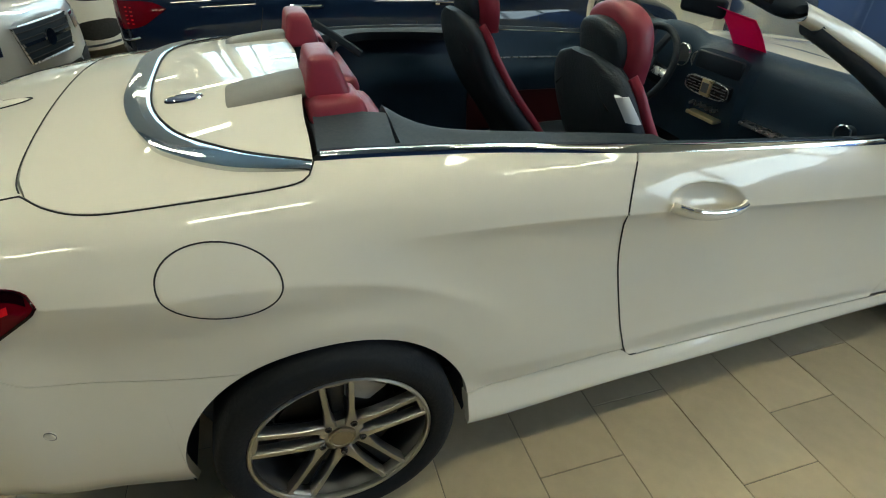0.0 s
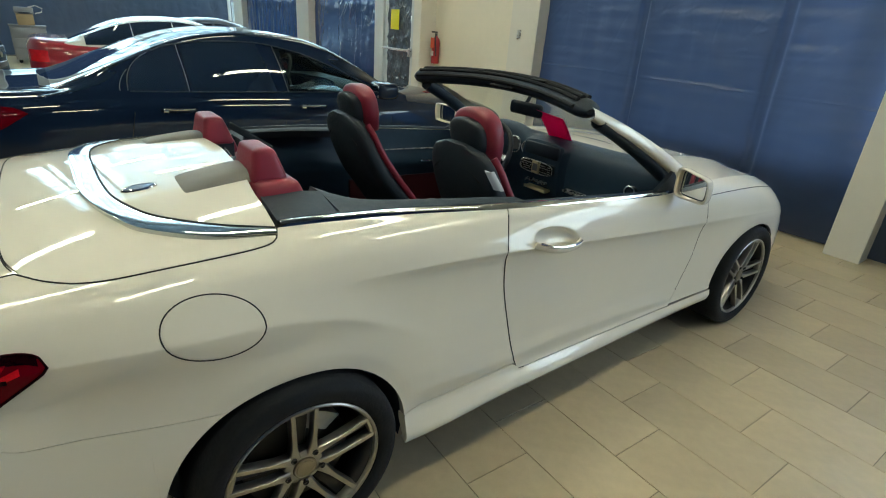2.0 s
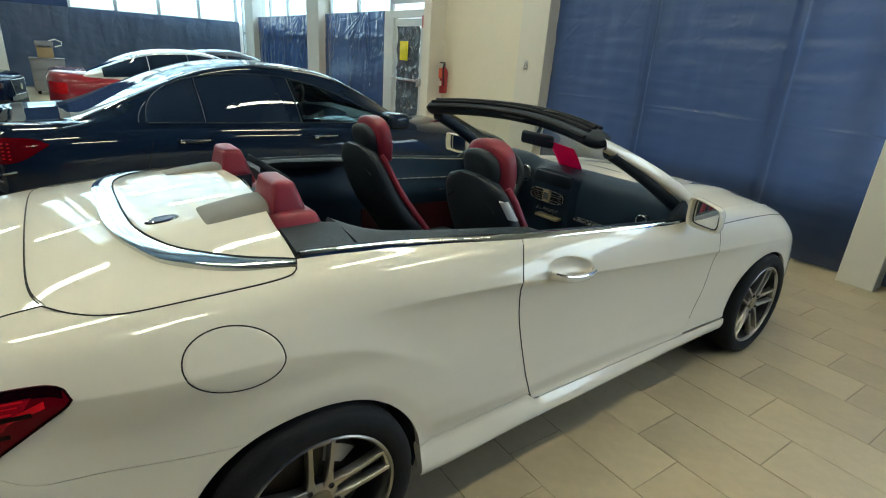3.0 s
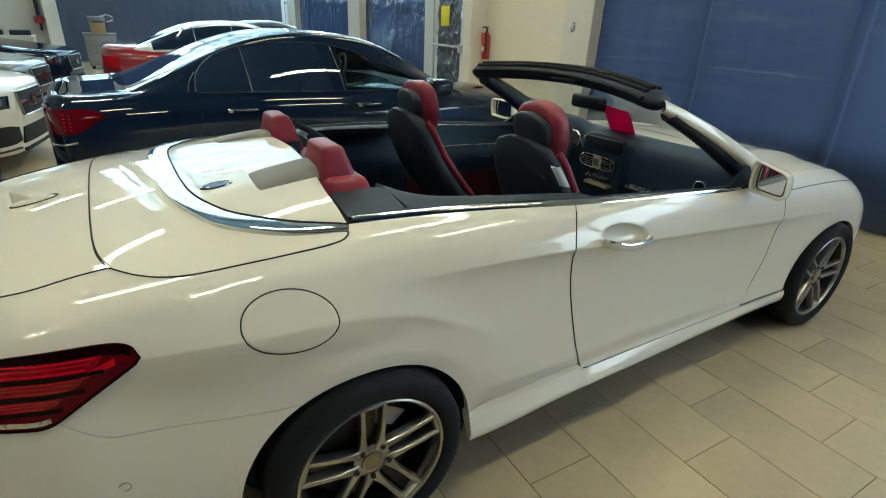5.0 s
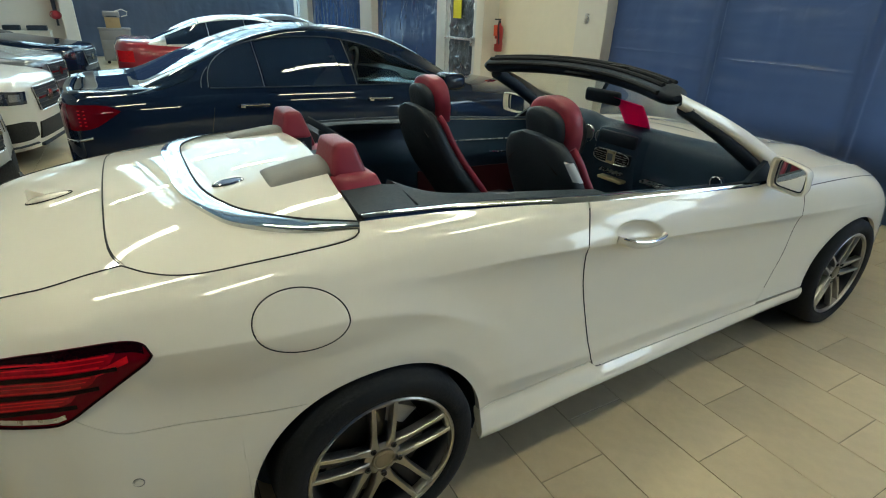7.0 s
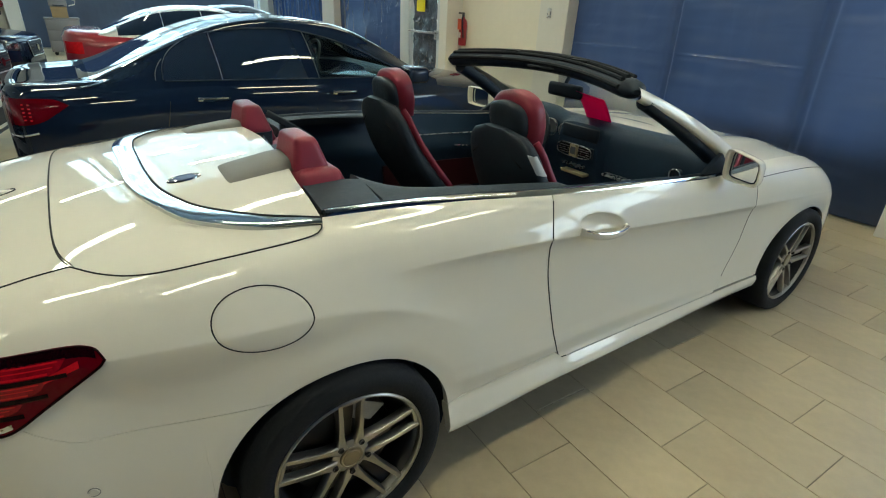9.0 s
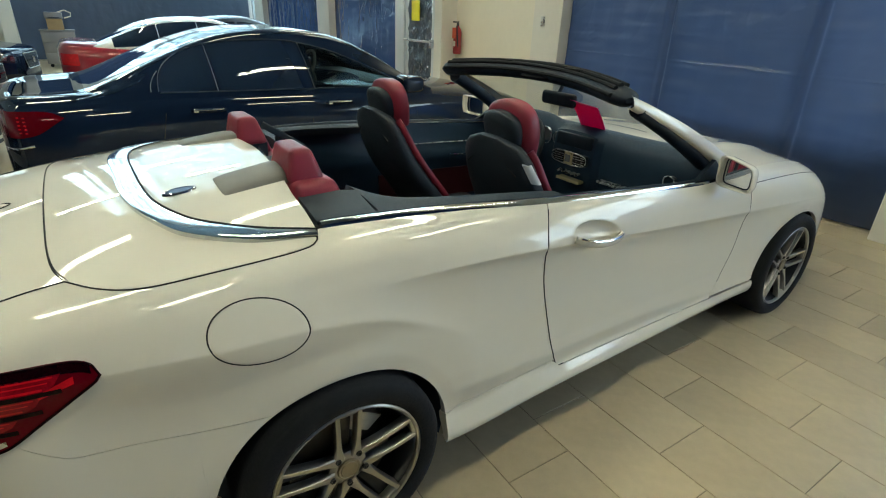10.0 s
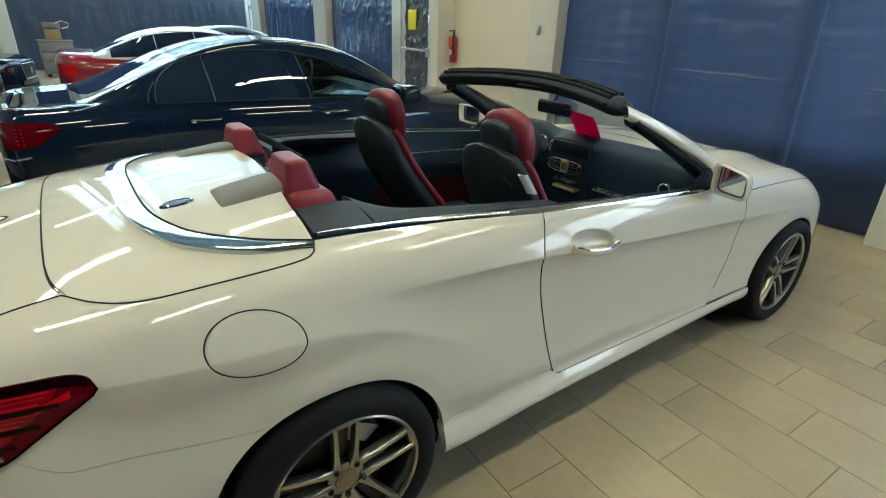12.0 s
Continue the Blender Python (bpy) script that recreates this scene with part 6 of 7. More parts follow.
# ---- the other parked cars ----
M_BLACKPAINT = mat("black_car_paint", (0.0065, 0.0145, 0.036), rough=0.4, spec=0.0, coat=0.85, vary=0.05, rvary=0.05)
M_REDPAINT = mat("red_car_paint", (0.30, 0.008, 0.022), rough=0.3, coat=1.0, vary=0.04, rvary=0.05)
M_GREYPAINT = mat("silver_grey_car_paint", (0.10, 0.108, 0.12), rough=0.35, metal=0.2, coat=1.0, vary=0.04, rvary=0.05)
M_WHITEPAINT = mat("white_car_paint", (0.74, 0.73, 0.68), rough=0.3, coat=1.0, vary=0.02, rvary=0.05)
M_PALEPAINT = mat("pale_silver_car_paint", (0.45, 0.46, 0.46), rough=0.35, metal=0.3, coat=1.0, vary=0.03, rvary=0.05)
M_DARKGLASS = mat("dark_car_glass", (0.009, 0.019, 0.045), rough=0.03, coat=1.0, vary=0.05, rvary=0.0)
M_CARTRIM = mat("dark_grille_slat", (0.028, 0.028, 0.030), rough=0.35, metal=0.6, vary=0.05)
M_HEADLAMP = mat("headlamp_chrome", (0.35, 0.36, 0.38), rough=0.12, metal=0.8, vary=0.3, scale=25)


class CarShape:
    """Sections of a saloon body; x runs forward from the rear axle, lengths in metres."""

    def __init__(self, tail, nose, half, top, roof, belt, crown=((0.0, 0.03), (1.0, 0.03)), round_roof=1.0):
        self.tail, self.nose, self.half = tail, nose, half
        self.top, self.roof, self.belt, self.crown, self.round_roof = top, roof, belt, crown, round_roof
        e = ((0.0, 0.52), (0.03, 0.68), (0.10, 0.84), (0.22, 0.93), (0.45, 0.985), (0.9, 1.0))
        g = ((0.0, 0.40), (0.04, 0.60), (0.12, 0.78), (0.25, 0.90), (0.5, 0.975), (0.95, 1.0))
        self.plan = [(tail + d, f) for d, f in e] + [(nose - d, f) for d, f in reversed(g)]

    def w(self, x):
        return self.half * curve_at(self.plan, x)

    def low(self, x, s, out=0.0):
        """Lower body: s from 0 on the centre line to 9 under the sill."""
        w, zt = self.w(x), curve_at(self.top, x)
        crown = curve_at(self.crown, x)
        ys = ((0, 0.0), (1, 0.45), (2, 0.74), (3, 0.87), (4, 0.945), (5, 0.985), (6, 1.0), (7, 0.995), (8, 0.975), (9, 0.92))
        zs = ((0, zt + crown), (1, zt + crown * 0.85), (2, zt + 0.012), (3, zt - 0.022), (4, zt - 0.085), (5, zt - 0.19), (6, 0.30 + (zt - 0.30) * 0.50), (7, 0.30 + (zt - 0.30) * 0.2), (8, 0.27), (9, 0.19))
        return Vector((x, -(w * curve_at(ys, s) + out), curve_at(zs, s)))

    def up(self, x, s, out=0.0):
        """Roof and pillars: s from 0 on the centre line over 3 at the roof rail to 5 at the belt."""
        h, zb, wb = curve_at(self.roof, x), self.belt, self.w(x) * 0.918
        k = max(0.0, min(1.0, (h - zb) / 0.40))
        wr = wb * (0.86 - 0.16 * k)
        ys = ((0, 0.0), (1, wr * 0.5), (2, wr * 0.85), (3, wr), (4, (wr + wb) / 2 + 0.015), (5, wb))
        zs = ((0, h), (1, h - 0.012 * k * self.round_roof - 0.002), (2, h - 0.040 * k * (0.4 + 0.6 * self.round_roof) - 0.008), (3, h - 0.095 * k - 0.02), (4, (h - 0.095 * k - 0.02 + zb) / 2 - 0.01), (5, curve_at(self.top, x) - 0.056))
        return Vector((x, -(curve_at(ys, s) + out), curve_at(zs, s) + out * 0.3))

    def sheet(self, f, x0, x1, s0, s1, nx, ns, out=0.0, both=True):
        bm = bmesh.new()
        sa = s0 if callable(s0) else (lambda x: s0)
        sb = s1 if callable(s1) else (lambda x: s1)
        for sgn in ((1, -1) if both else (1,)):
            def g(u, v):
                x = x0 + (x1 - x0) * u
                p = f(x, sa(x) + (sb(x) - sa(x)) * v, out)
                return (p.x, p.y * sgn, p.z)
            grid(bm, g, nx, ns)
        return bm


def parked_car(name, label, at, shape, paint, wheelbase, glass_from, panes, tyre=0.33, group="", roof_paint=None, rail=3.12, cut=None, screen_glass=None):
    c = thing(name, label, "car", group, at=at)
    bm = shape.sheet(shape.low, shape.tail, shape.nose, 0.0, 9.0, 90, 36)
    bmesh.ops.remove_doubles(bm, verts=bm.verts, dist=0.0005)
    # closed ends, slightly rounded
    for x, d in ((shape.tail, -0.012), (shape.nose, 0.02)):
        def cap(u, v):
            p = shape.low(x, 9.0 * v)
            k = 2 * u - 1
            return (x + d * (1 - k * k) * math.sin(math.pi * (0.1 + 0.8 * v)), p.y * k, p.z + 0.0 * k)
        grid(bm, cap, 14, 18)
    body = part("body", bm, paint, c)
    bm = shape.sheet(shape.up, shape.roof[0][0], shape.roof[-1][0], 0.0, 5.0, 140 if cut else 70, 44 if cut else 20)
    bmesh.ops.remove_doubles(bm, verts=bm.verts, dist=0.0005)
    if cut:
        # real openings behind the see-through panes
        bmesh.ops.delete(bm, geom=[f for f in bm.faces if cut(f.calc_center_median())], context="FACES")
    part("roof", bm, roof_paint or paint, c)
    # glass: rear screen, windscreen, side panes
    r0, r1, f0, f1 = glass_from
    part("rear_window", shape.sheet(shape.up, r0, r1, 0.0, 2.3, 16, 12, out=0.003), M_DARKGLASS, c, "dark sloping rear window")
    part("windscreen", shape.sheet(shape.up, f0, f1, 0.0, 2.5, 16, 12, out=0.003), screen_glass or M_DARKGLASS, c, "dark windscreen")
    for x0, x1 in panes:
        for both in (False,):
            for sgn in (1, -1):
                bm = bmesh.new()
                def g(u, v):
                    x = x0 + (x1 - x0) * u
                    p = shape.up(x, rail + (4.67 - rail) * v, 0.003)
                    return (p.x, p.y * sgn, p.z)
                grid(bm, g, 16, 8)
                pane = part("side_window", skirt(bm, 0.006, (0, -sgn, 0.2)), M_DARKGLASS, c, "dark side window")
    for x in (0.0, wheelbase):
        for sgn in (-1, 1):
            put_wheel(c, x, sgn * (shape.half - 0.115), tyre, sgn > 0, 20.0, tyre / 0.3195)
            bm = bmesh.new()
            r = tyre + 0.045
            # dark arch opening on the flank
            grid(bm, lambda u, v: (x + r * (0.25 + 0.75 * v) * math.cos(math.pi * (1.1 * u - 0.05)), sgn * (shape.w(x) + 0.004), tyre + r * (0.25 + 0.75 * v) * math.sin(math.pi * (1.1 * u - 0.05))), 24, 3)
            part("wheel_arch", bm, M_GAP, c)
    return c, body


# black saloon beside the convertible
SALOON = CarShape(-0.90, 3.66, 0.905,
                  [(-0.90, 0.92), (-0.86, 0.985), (-0.80, 1.0), (-0.6, 1.01), (-0.4, 1.022), (0.2, 1.040), (1.2, 1.030), (2.0, 0.990), (2.3, 0.965), (3.0, 0.885), (3.45, 0.78), (3.62, 0.66), (3.66, 0.60)],
                  [(-0.46, 1.03), (-0.3, 1.085), (0.0, 1.22), (0.25, 1.325), (0.5, 1.40), (0.8, 1.44), (1.15, 1.436), (1.45, 1.39), (1.75, 1.26), (2.05, 1.075), (2.2, 0.985)], 1.02, ((-0.9, -0.006), (0.2, -0.006), (1.6, 0.03), (3.6, 0.045)), 0.2)
# outline of the side windows: the arc over them and the line below
WINDOW_ARC = [(0.012, 1.030), (0.018, 1.075), (0.035, 1.125), (0.075, 1.180), (0.13, 1.225), (0.22, 1.272), (0.32, 1.305), (0.44, 1.328), (0.60, 1.345), (0.80, 1.352), (0.95, 1.348), (1.07, 1.332), (1.30, 1.280), (1.50, 1.205), (1.70, 1.115), (1.86, 1.035)]
M_WINDOWEDGE = mat("dull_silver_edge", (0.20, 0.22, 0.24), rough=0.35, metal=0.9, vary=0.1, scale=20)
M_CARGLASS = glass("green_tinted_car_glass", (0.42, 0.50, 0.50))


def window_low(x):
    return 1.034 - 0.012 * x


def saloon_cut(p):
    """Inside the windscreen or the front side windows."""
    if 1.115 < p.x < 1.80 and abs(p.y) > 0.45 and window_low(p.x) + 0.006 < p.z < curve_at(WINDOW_ARC, p.x) - 0.008:
        return True
    return 1.54 < p.x < 2.10 and abs(p.y) < -SALOON.up(p.x, 2.4).y


saloon, s_body = parked_car("black_saloon_car", "glossy black four-door saloon with tinted windows", pose(0.02, 2.885, 0), SALOON, M_BLACKPAINT, 2.84, (-0.40, 0.22, 1.50, 2.14), (), cut=saloon_cut, screen_glass=M_CARGLASS)


def on_up(shape, x, z, out=0.0, sgn=1):
    lo, hi = 1.6, 5.0
    for _ in range(24):
        m = (lo + hi) / 2
        lo, hi = (m, hi) if shape.up(x, m).z > z else (lo, m)
    p = shape.up(x, lo, out)
    return Vector((p.x, p.y * sgn, p.z))


def saloon_pane(xa, xb, sgn, out):
    """Pane whose ends are (bottom x, top x) at the back and at the front."""
    bm = bmesh.new()

    def f(u, v):
        lowx, topx = xa[0] + (xb[0] - xa[0]) * u, xa[1] + (xb[1] - xa[1]) * u
        z0, z1 = window_low(lowx), curve_at(WINDOW_ARC, topx)
        x = lowx + (topx - lowx) * v
        return on_up(SALOON, x, z0 + (max(z1, z0 + 0.004) - z0) * v, out, sgn)
    grid(bm, f, 20, 8, us=[(k / 28) ** 1.8 for k in range(29)])
    return skirt(bm, 0.006, (0, -sgn, 0.2))


for sgn in (1, -1):
    part("side_window", saloon_pane((0.014, 0.014), (0.378, 0.366), sgn, 0.004), M_DARKGLASS, saloon, "black-tinted quarter window")
    part("side_window", saloon_pane((0.398, 0.386), (1.012, 0.945), sgn, 0.004), M_DARKGLASS, saloon, "black-tinted rear door window")
    part("side_window", saloon_pane((1.10, 1.065), (1.85, 1.85), sgn, 0.004), M_CARGLASS, saloon, "lightly tinted front door window")
    # bright thin edges of the window frames
    for pts in ([(0.386 - 0.010 * k / 8, window_low(0.38) + (curve_at(WINDOW_ARC, 0.376) - window_low(0.38)) * k / 8) for k in range(9)],
                [(1.10 - 0.035 * k / 8, window_low(1.1) + (curve_at(WINDOW_ARC, 1.065) - window_low(1.1)) * k / 8) for k in range(9)],
                [(0.010 + 0.17 * (k / 16) ** 2.2, curve_at(WINDOW_ARC, 0.012 + 0.17 * (k / 16) ** 2.2) + 0.006) for k in range(17)],
                [(-0.035 + 0.07 * (k / 8) ** 2, 1.036 + 0.12 * k / 8) for k in range(9)]):
        part("window_edge", tube(bmesh.new(), [on_up(SALOON, x, z, 0.007, sgn) for x, z in pts], 0.0026, 6), M_WINDOWEDGE, saloon, "thin grey window edge")
    part("window_edge", tube(bmesh.new(), [on_up(SALOON, 0.21 + 1.62 * k / 30, curve_at(WINDOW_ARC, 0.21 + 1.62 * k / 30) + 0.006, 0.006, sgn) for k in range(31)], 0.006, 6), M_BLACKP, saloon)
    part("window_edge", tube(bmesh.new(), [on_up(SALOON, 0.02 + 1.84 * k / 30, window_low(0.02 + 1.84 * k / 30) - 0.004, 0.006, sgn) for k in range(31)], 0.005, 6), M_BLACKP, saloon)
# seats, wheel and dashboard seen through its front windows
for sgn in (-1, 1):
    sx = part("front_seat", boxm(1.0, 1.12, sgn * 0.36 - 0.2, sgn * 0.36 + 0.2, 0.85, 1.10, bev=0.05, seg=3), M_LEATHER, saloon)
    part("headrest", boxm(1.0, 1.09, sgn * 0.36 - 0.12, sgn * 0.36 + 0.12, 1.11, 1.27, bev=0.035, seg=3), M_LEATHER, sx)
part("dashboard", boxm(1.62, 2.0, -0.66, 0.66, 0.90, 1.035, bev=0.03, seg=3), M_BLACKP, saloon)
bm = bmesh.new()
tube(bm, [(0.18 * math.cos(2 * math.pi * k / 32), 0.18 * math.sin(2 * math.pi * k / 32), 0) for k in range(32)], 0.014, 8, closed=True)
bm.transform(Matrix.Translation((1.48, 0.36, 1.05)) @ Matrix.Rotation(radians(-66), 4, "Y"))
part("steering_wheel", bm, M_PAD, saloon)
part("inside_mirror", boxm(1.50, 1.53, -0.11, 0.11, 1.26, 1.32, bev=0.014), M_BLACKP, saloon)


def on_body(shape, x, z, out=0.0, sgn=1):
    lo, hi = 1.5, 9.0
    for _ in range(24):
        m = (lo + hi) / 2
        lo, hi = (m, hi) if shape.low(x, m).z > z else (lo, m)
    p = shape.low(x, lo, out)
    return Vector((p.x, p.y * sgn, p.z))


def body_patch(shape, x0, x1, top, low, out, sgn=1, nx=18, nz=8):
    bm = bmesh.new()
    grid(bm, lambda u, v: on_body(shape, x0 + (x1 - x0) * u, low(x0 + (x1 - x0) * u) + (top(x0 + (x1 - x0) * u) - low(x0 + (x1 - x0) * u)) * v, out, sgn), nx, nz)
    return skirt(bm, 0.01, (0, -sgn, 0))


def car_handle(c, shape, x, z, sgn):
    pts = []
    for i in range(17):
        u = i / 16
        pts.append(on_body(shape, x - 0.11 + 0.22 * u, z - 0.006 * u, 0.004 + 0.034 * math.sin(math.pi * u) ** 0.6, sgn))
    h = part("door_handle", tube(bmesh.new(), pts, (0.010, 0.012), 10), M_BLACKPAINT, c, "black door handle with a chrome insert")
    part("chrome_strip", tube(bmesh.new(), [p + Vector((0, -sgn * 0.007, 0.009)) for p in pts[1:-1]], (0.006, 0.006), 8), M_CHROME, h)
    part("key_cup", tube(bmesh.new(), [p + Vector((0, -sgn * 0.005, -0.004)) for p in pts[1:4]], (0.008, 0.012), 8), M_CHROME, h)


for sgn in (1, -1):
    car_handle(saloon, SALOON, 0.29, 0.917, sgn)
    car_handle(saloon, SALOON, 1.275, 0.918, sgn)
    lamp = part("tail_lamp", body_patch(SALOON, -0.885, -0.545, lambda x: curve_at([(-0.955, 0.93), (-0.8, 0.945), (-0.62, 0.945), (-0.545, 0.915)], x), lambda x: curve_at([(-0.955, 0.80), (-0.85, 0.785), (-0.7, 0.815), (-0.6, 0.875), (-0.545, 0.91)], x), 0.005, sgn, 24, 8), M_TAIL, saloon, "red tail lamp with small bright diodes")
    for i in range(5):
        for j in range(2):
            p = on_body(SALOON, -0.78 + 0.03 * j, 0.825 + 0.022 * i, 0.008, sgn)
            part("diode", boxm(p.x - 0.006, p.x + 0.006, p.y - 0.003, p.y + 0.003, p.z - 0.004, p.z + 0.004), M_TAILBRIGHT, lamp, smooth=False)
    # gaps between the panels
    for pts in ([(1.04, z) for z in (1.0, 0.8, 0.6, 0.4)], [(0.02 - 0.25 * max(0.0, (0.9 - z)) , z) for z in (1.0, 0.9, 0.8, 0.7)] , [(2.0, z) for z in (0.95, 0.8, 0.6, 0.4)]):
        part("panel_gap", tube(bmesh.new(), [on_body(SALOON, x, z, 0.0004, sgn) for x, z in pts], 0.003, 6), M_GAP, saloon)
    # door mirror
    bm = boxm(-0.07, 0.115, -0.115, 0.115, -0.060, 0.070, bev=0.045, seg=4)
    bm.transform(Matrix.Translation((1.83, -sgn * 1.0, 1.045)))
    m = part("door_mirror", bm, M_BLACKPAINT, saloon)
    part("mirror_glass", boxm(1.755, 1.759, -sgn * 1.0 - 0.07, -sgn * 1.0 + 0.07, 1.0, 1.09), M_MIRROR, m, smooth=False)
    part("mirror_arm", tube(bmesh.new(), [(1.80, -sgn * 0.83, 1.0), (1.80, -sgn * 0.93, 1.02)], (0.03, 0.018), 8), M_BLACKP, m)
# lip on the boot, number plate blank, bumper insert
bm = tube(bmesh.new(), [(-0.84 + 0.06 * abs(2 * i / 24 - 1) ** 3, (2 * i / 24 - 1) * 0.66, 1.000 - 0.03 * abs(2 * i / 24 - 1) ** 3) for i in range(25)], (0.030, 0.007), 8)
part("boot_lip", bm, M_BLACKPAINT, saloon)
part("number_plate", boxm(-0.918, -0.902, -0.26, 0.26, 0.80, 0.91, bev=0.004), M_SATIN, saloon, "plain blank plate")
for sgn in (-1, 1):
    part("exhaust_trim", boxm(-0.895, -0.82, sgn * 0.55 - 0.1, sgn * 0.55 + 0.1, 0.30, 0.38, bev=0.02), M_CHROME, saloon)
    bm = tube(bmesh.new(), [on_body(SALOON, -0.885 + 0.16 * i / 10, 0.70 + 0.005 * i, 0.004, sgn) for i in range(11)], 0.008, 8)
    part("bumper_trim", bm, M_CHROME, saloon, "thin chrome bumper trim")

# red saloon further along the row
RED = CarShape(-0.95, 3.6, 0.90,
               [(-0.95, 0.88), (-0.9, 0.97), (-0.82, 1.0), (-0.45, 0.99), (0.2, 0.965), (1.2, 0.945), (2.0, 0.93), (2.9, 0.86), (3.4, 0.76), (3.57, 0.64), (3.6, 0.58)],
               [(-0.50, 1.0), (-0.2, 1.12), (0.2, 1.29), (0.5, 1.365), (0.9, 1.40), (1.3, 1.385), (1.7, 1.27), (2.0, 1.10), (2.2, 0.95)], 0.985)
red_car, r_body = parked_car("red_saloon_car", "glossy red saloon with a cream-white roof beyond the black car", pose(0.46, 8.55, 0), RED, M_REDPAINT, 2.75, (-0.44, 0.30, 1.45, 2.12), ((-0.24, 0.40), (0.41, 1.0), (1.01, 1.85)), roof_paint=M_WHITEPAINT, rail=2.5)
for sgn in (1, -1):
    part("tail_lamp", body_patch(RED, -0.93, -0.72, lambda x: 0.86, lambda x: 0.70, 0.005, sgn), M_TAILBRIGHT, red_car, "red tail lamp")
far_car, f_body = parked_car("far_silver_car", "silver car half hidden behind the red one", pose(1.9, 11.6, 0), RED, M_GREYPAINT, 2.75, (-0.44, 0.30, 1.45, 2.12), ((-0.05, 0.32), (0.36, 0.95), (1.0, 1.8)))

# three cars that stand nose to the aisle
NOSE = CarShape(-1.0, 3.62, 0.90,
                [(-1.0, 0.9), (-0.9, 1.0), (-0.4, 1.03), (0.4, 0.98), (1.4, 0.96), (2.1, 0.965), (2.6, 0.925), (3.1, 0.862), (3.4, 0.832), (3.52, 0.815), (3.59, 0.795), (3.62, 0.770)],
                [(-0.5, 1.02), (-0.2, 1.15), (0.2, 1.32), (0.6, 1.42), (0.9, 1.44), (1.3, 1.41), (1.7, 1.29), (2.1, 1.06), (2.25, 0.98)], 1.0)


def nose_details(c, paint_name):
    for sgn in (1, -1):
        lamp = part("headlamp", body_patch(NOSE, 3.16, 3.60, lambda x: curve_at([(3.16, 0.795), (3.4, 0.775), (3.6, 0.730)], x), lambda x: curve_at([(3.16, 0.780), (3.3, 0.70), (3.45, 0.645), (3.6, 0.615)], x), 0.004, sgn, 22, 6), M_DARKGLASS, c, "dark headlamp with chrome reflectors")
        for k in range(3):
            part("reflector", body_patch(NOSE, 3.37 + 0.08 * k, 3.42 + 0.08 * k, lambda x: 0.755 - 0.2 * (x - 3.37), lambda x: 0.69 - 0.2 * (x - 3.37), 0.007, sgn, 6, 4), M_HEADLAMP, lamp)
        part("air_intake", body_patch(NOSE, 3.37, 3.612, lambda x: curve_at([(3.37, 0.40), (3.43, 0.45), (3.58, 0.46), (3.612, 0.43)], x), lambda x: curve_at([(3.37, 0.37), (3.43, 0.30), (3.58, 0.28), (3.612, 0.30)], x), 0.005, sgn, 18, 6), M_GAP, c, "black bumper air intake")
        part("lip", tube(bmesh.new(), [on_body(NOSE, 3.1 + 0.5 * i / 12, 0.235, 0.012, sgn) for i in range(13)], (0.018, 0.010), 8), M_BLACKP, c)
    def front_x(y, z):
        return 3.646 - 0.16 * max(0.0, abs(y) - 0.05) ** 2 - 0.10 * max(0.0, z - 0.62)

    def panel(nm, y0, y1, z0, z1, m, lab, parent=c, out=0.0):
        """Trapezoid on the nose: half-widths y0 below and y1 above."""
        bm = bmesh.new()
        def f(u, v):
            z = z0 + (z1 - z0) * v
            y = (2 * u - 1) * (y0 + (y1 - y0) * v)
            return (front_x(y, z) + out, y, z)
        grid(bm, f, 16, 6)
        return part(nm, skirt(bm, 0.03, (1, 0, 0)), m, parent, lab)
    panel("lower_grille", 0.40, 0.34, 0.27, 0.42, M_GAP, "black lower grille", out=0.004)
    g = panel("grille", 0.27, 0.325, 0.525, 0.755, M_BLACKP, "black grille with a chrome bar", out=0.006)
    for k in range(5):
        panel("slat", 0.27 + 0.010 * k, 0.27 + 0.010 * k, 0.548 + 0.042 * k, 0.555 + 0.042 * k, M_CARTRIM, "", g, 0.012)
    panel("grille_bar", 0.29, 0.295, 0.636, 0.656, M_CHROME, "chrome grille bar", g, 0.018)
    part("grille_badge", cyl(bmesh.new(), (3.65, 0, 0.645), (3.668, 0, 0.645), 0.055, n=28), M_CHROME, g, "plain round badge")
    rim = [(front_x(y, z) + 0.008, y, z) for y, z in [(-0.325 + 0.65 * k / 12, 0.757) for k in range(13)] + [(0.27 - 0.54 * k / 12, 0.523) for k in range(13)]]
    part("grille_rim", tube(bmesh.new(), rim, 0.007, 6, closed=True), M_SATIN, g)
    part("front_lip", boxm(3.50, 3.64, -0.40, 0.40, 0.19, 0.225, bev=0.012), M_BLACKP, c)
    part("bonnet_gap", tube(bmesh.new(), [NOSE.low(2.25 + 1.2 * i / 16, 2.45 - 0.2 * i / 16, 0.0005) for i in range(17)], 0.0025, 6), M_GAP, c)


def nose_at(x, y, heading):
    return pose(x, y, 0, 0, 0, heading) @ pose(-3.62, 0, 0)


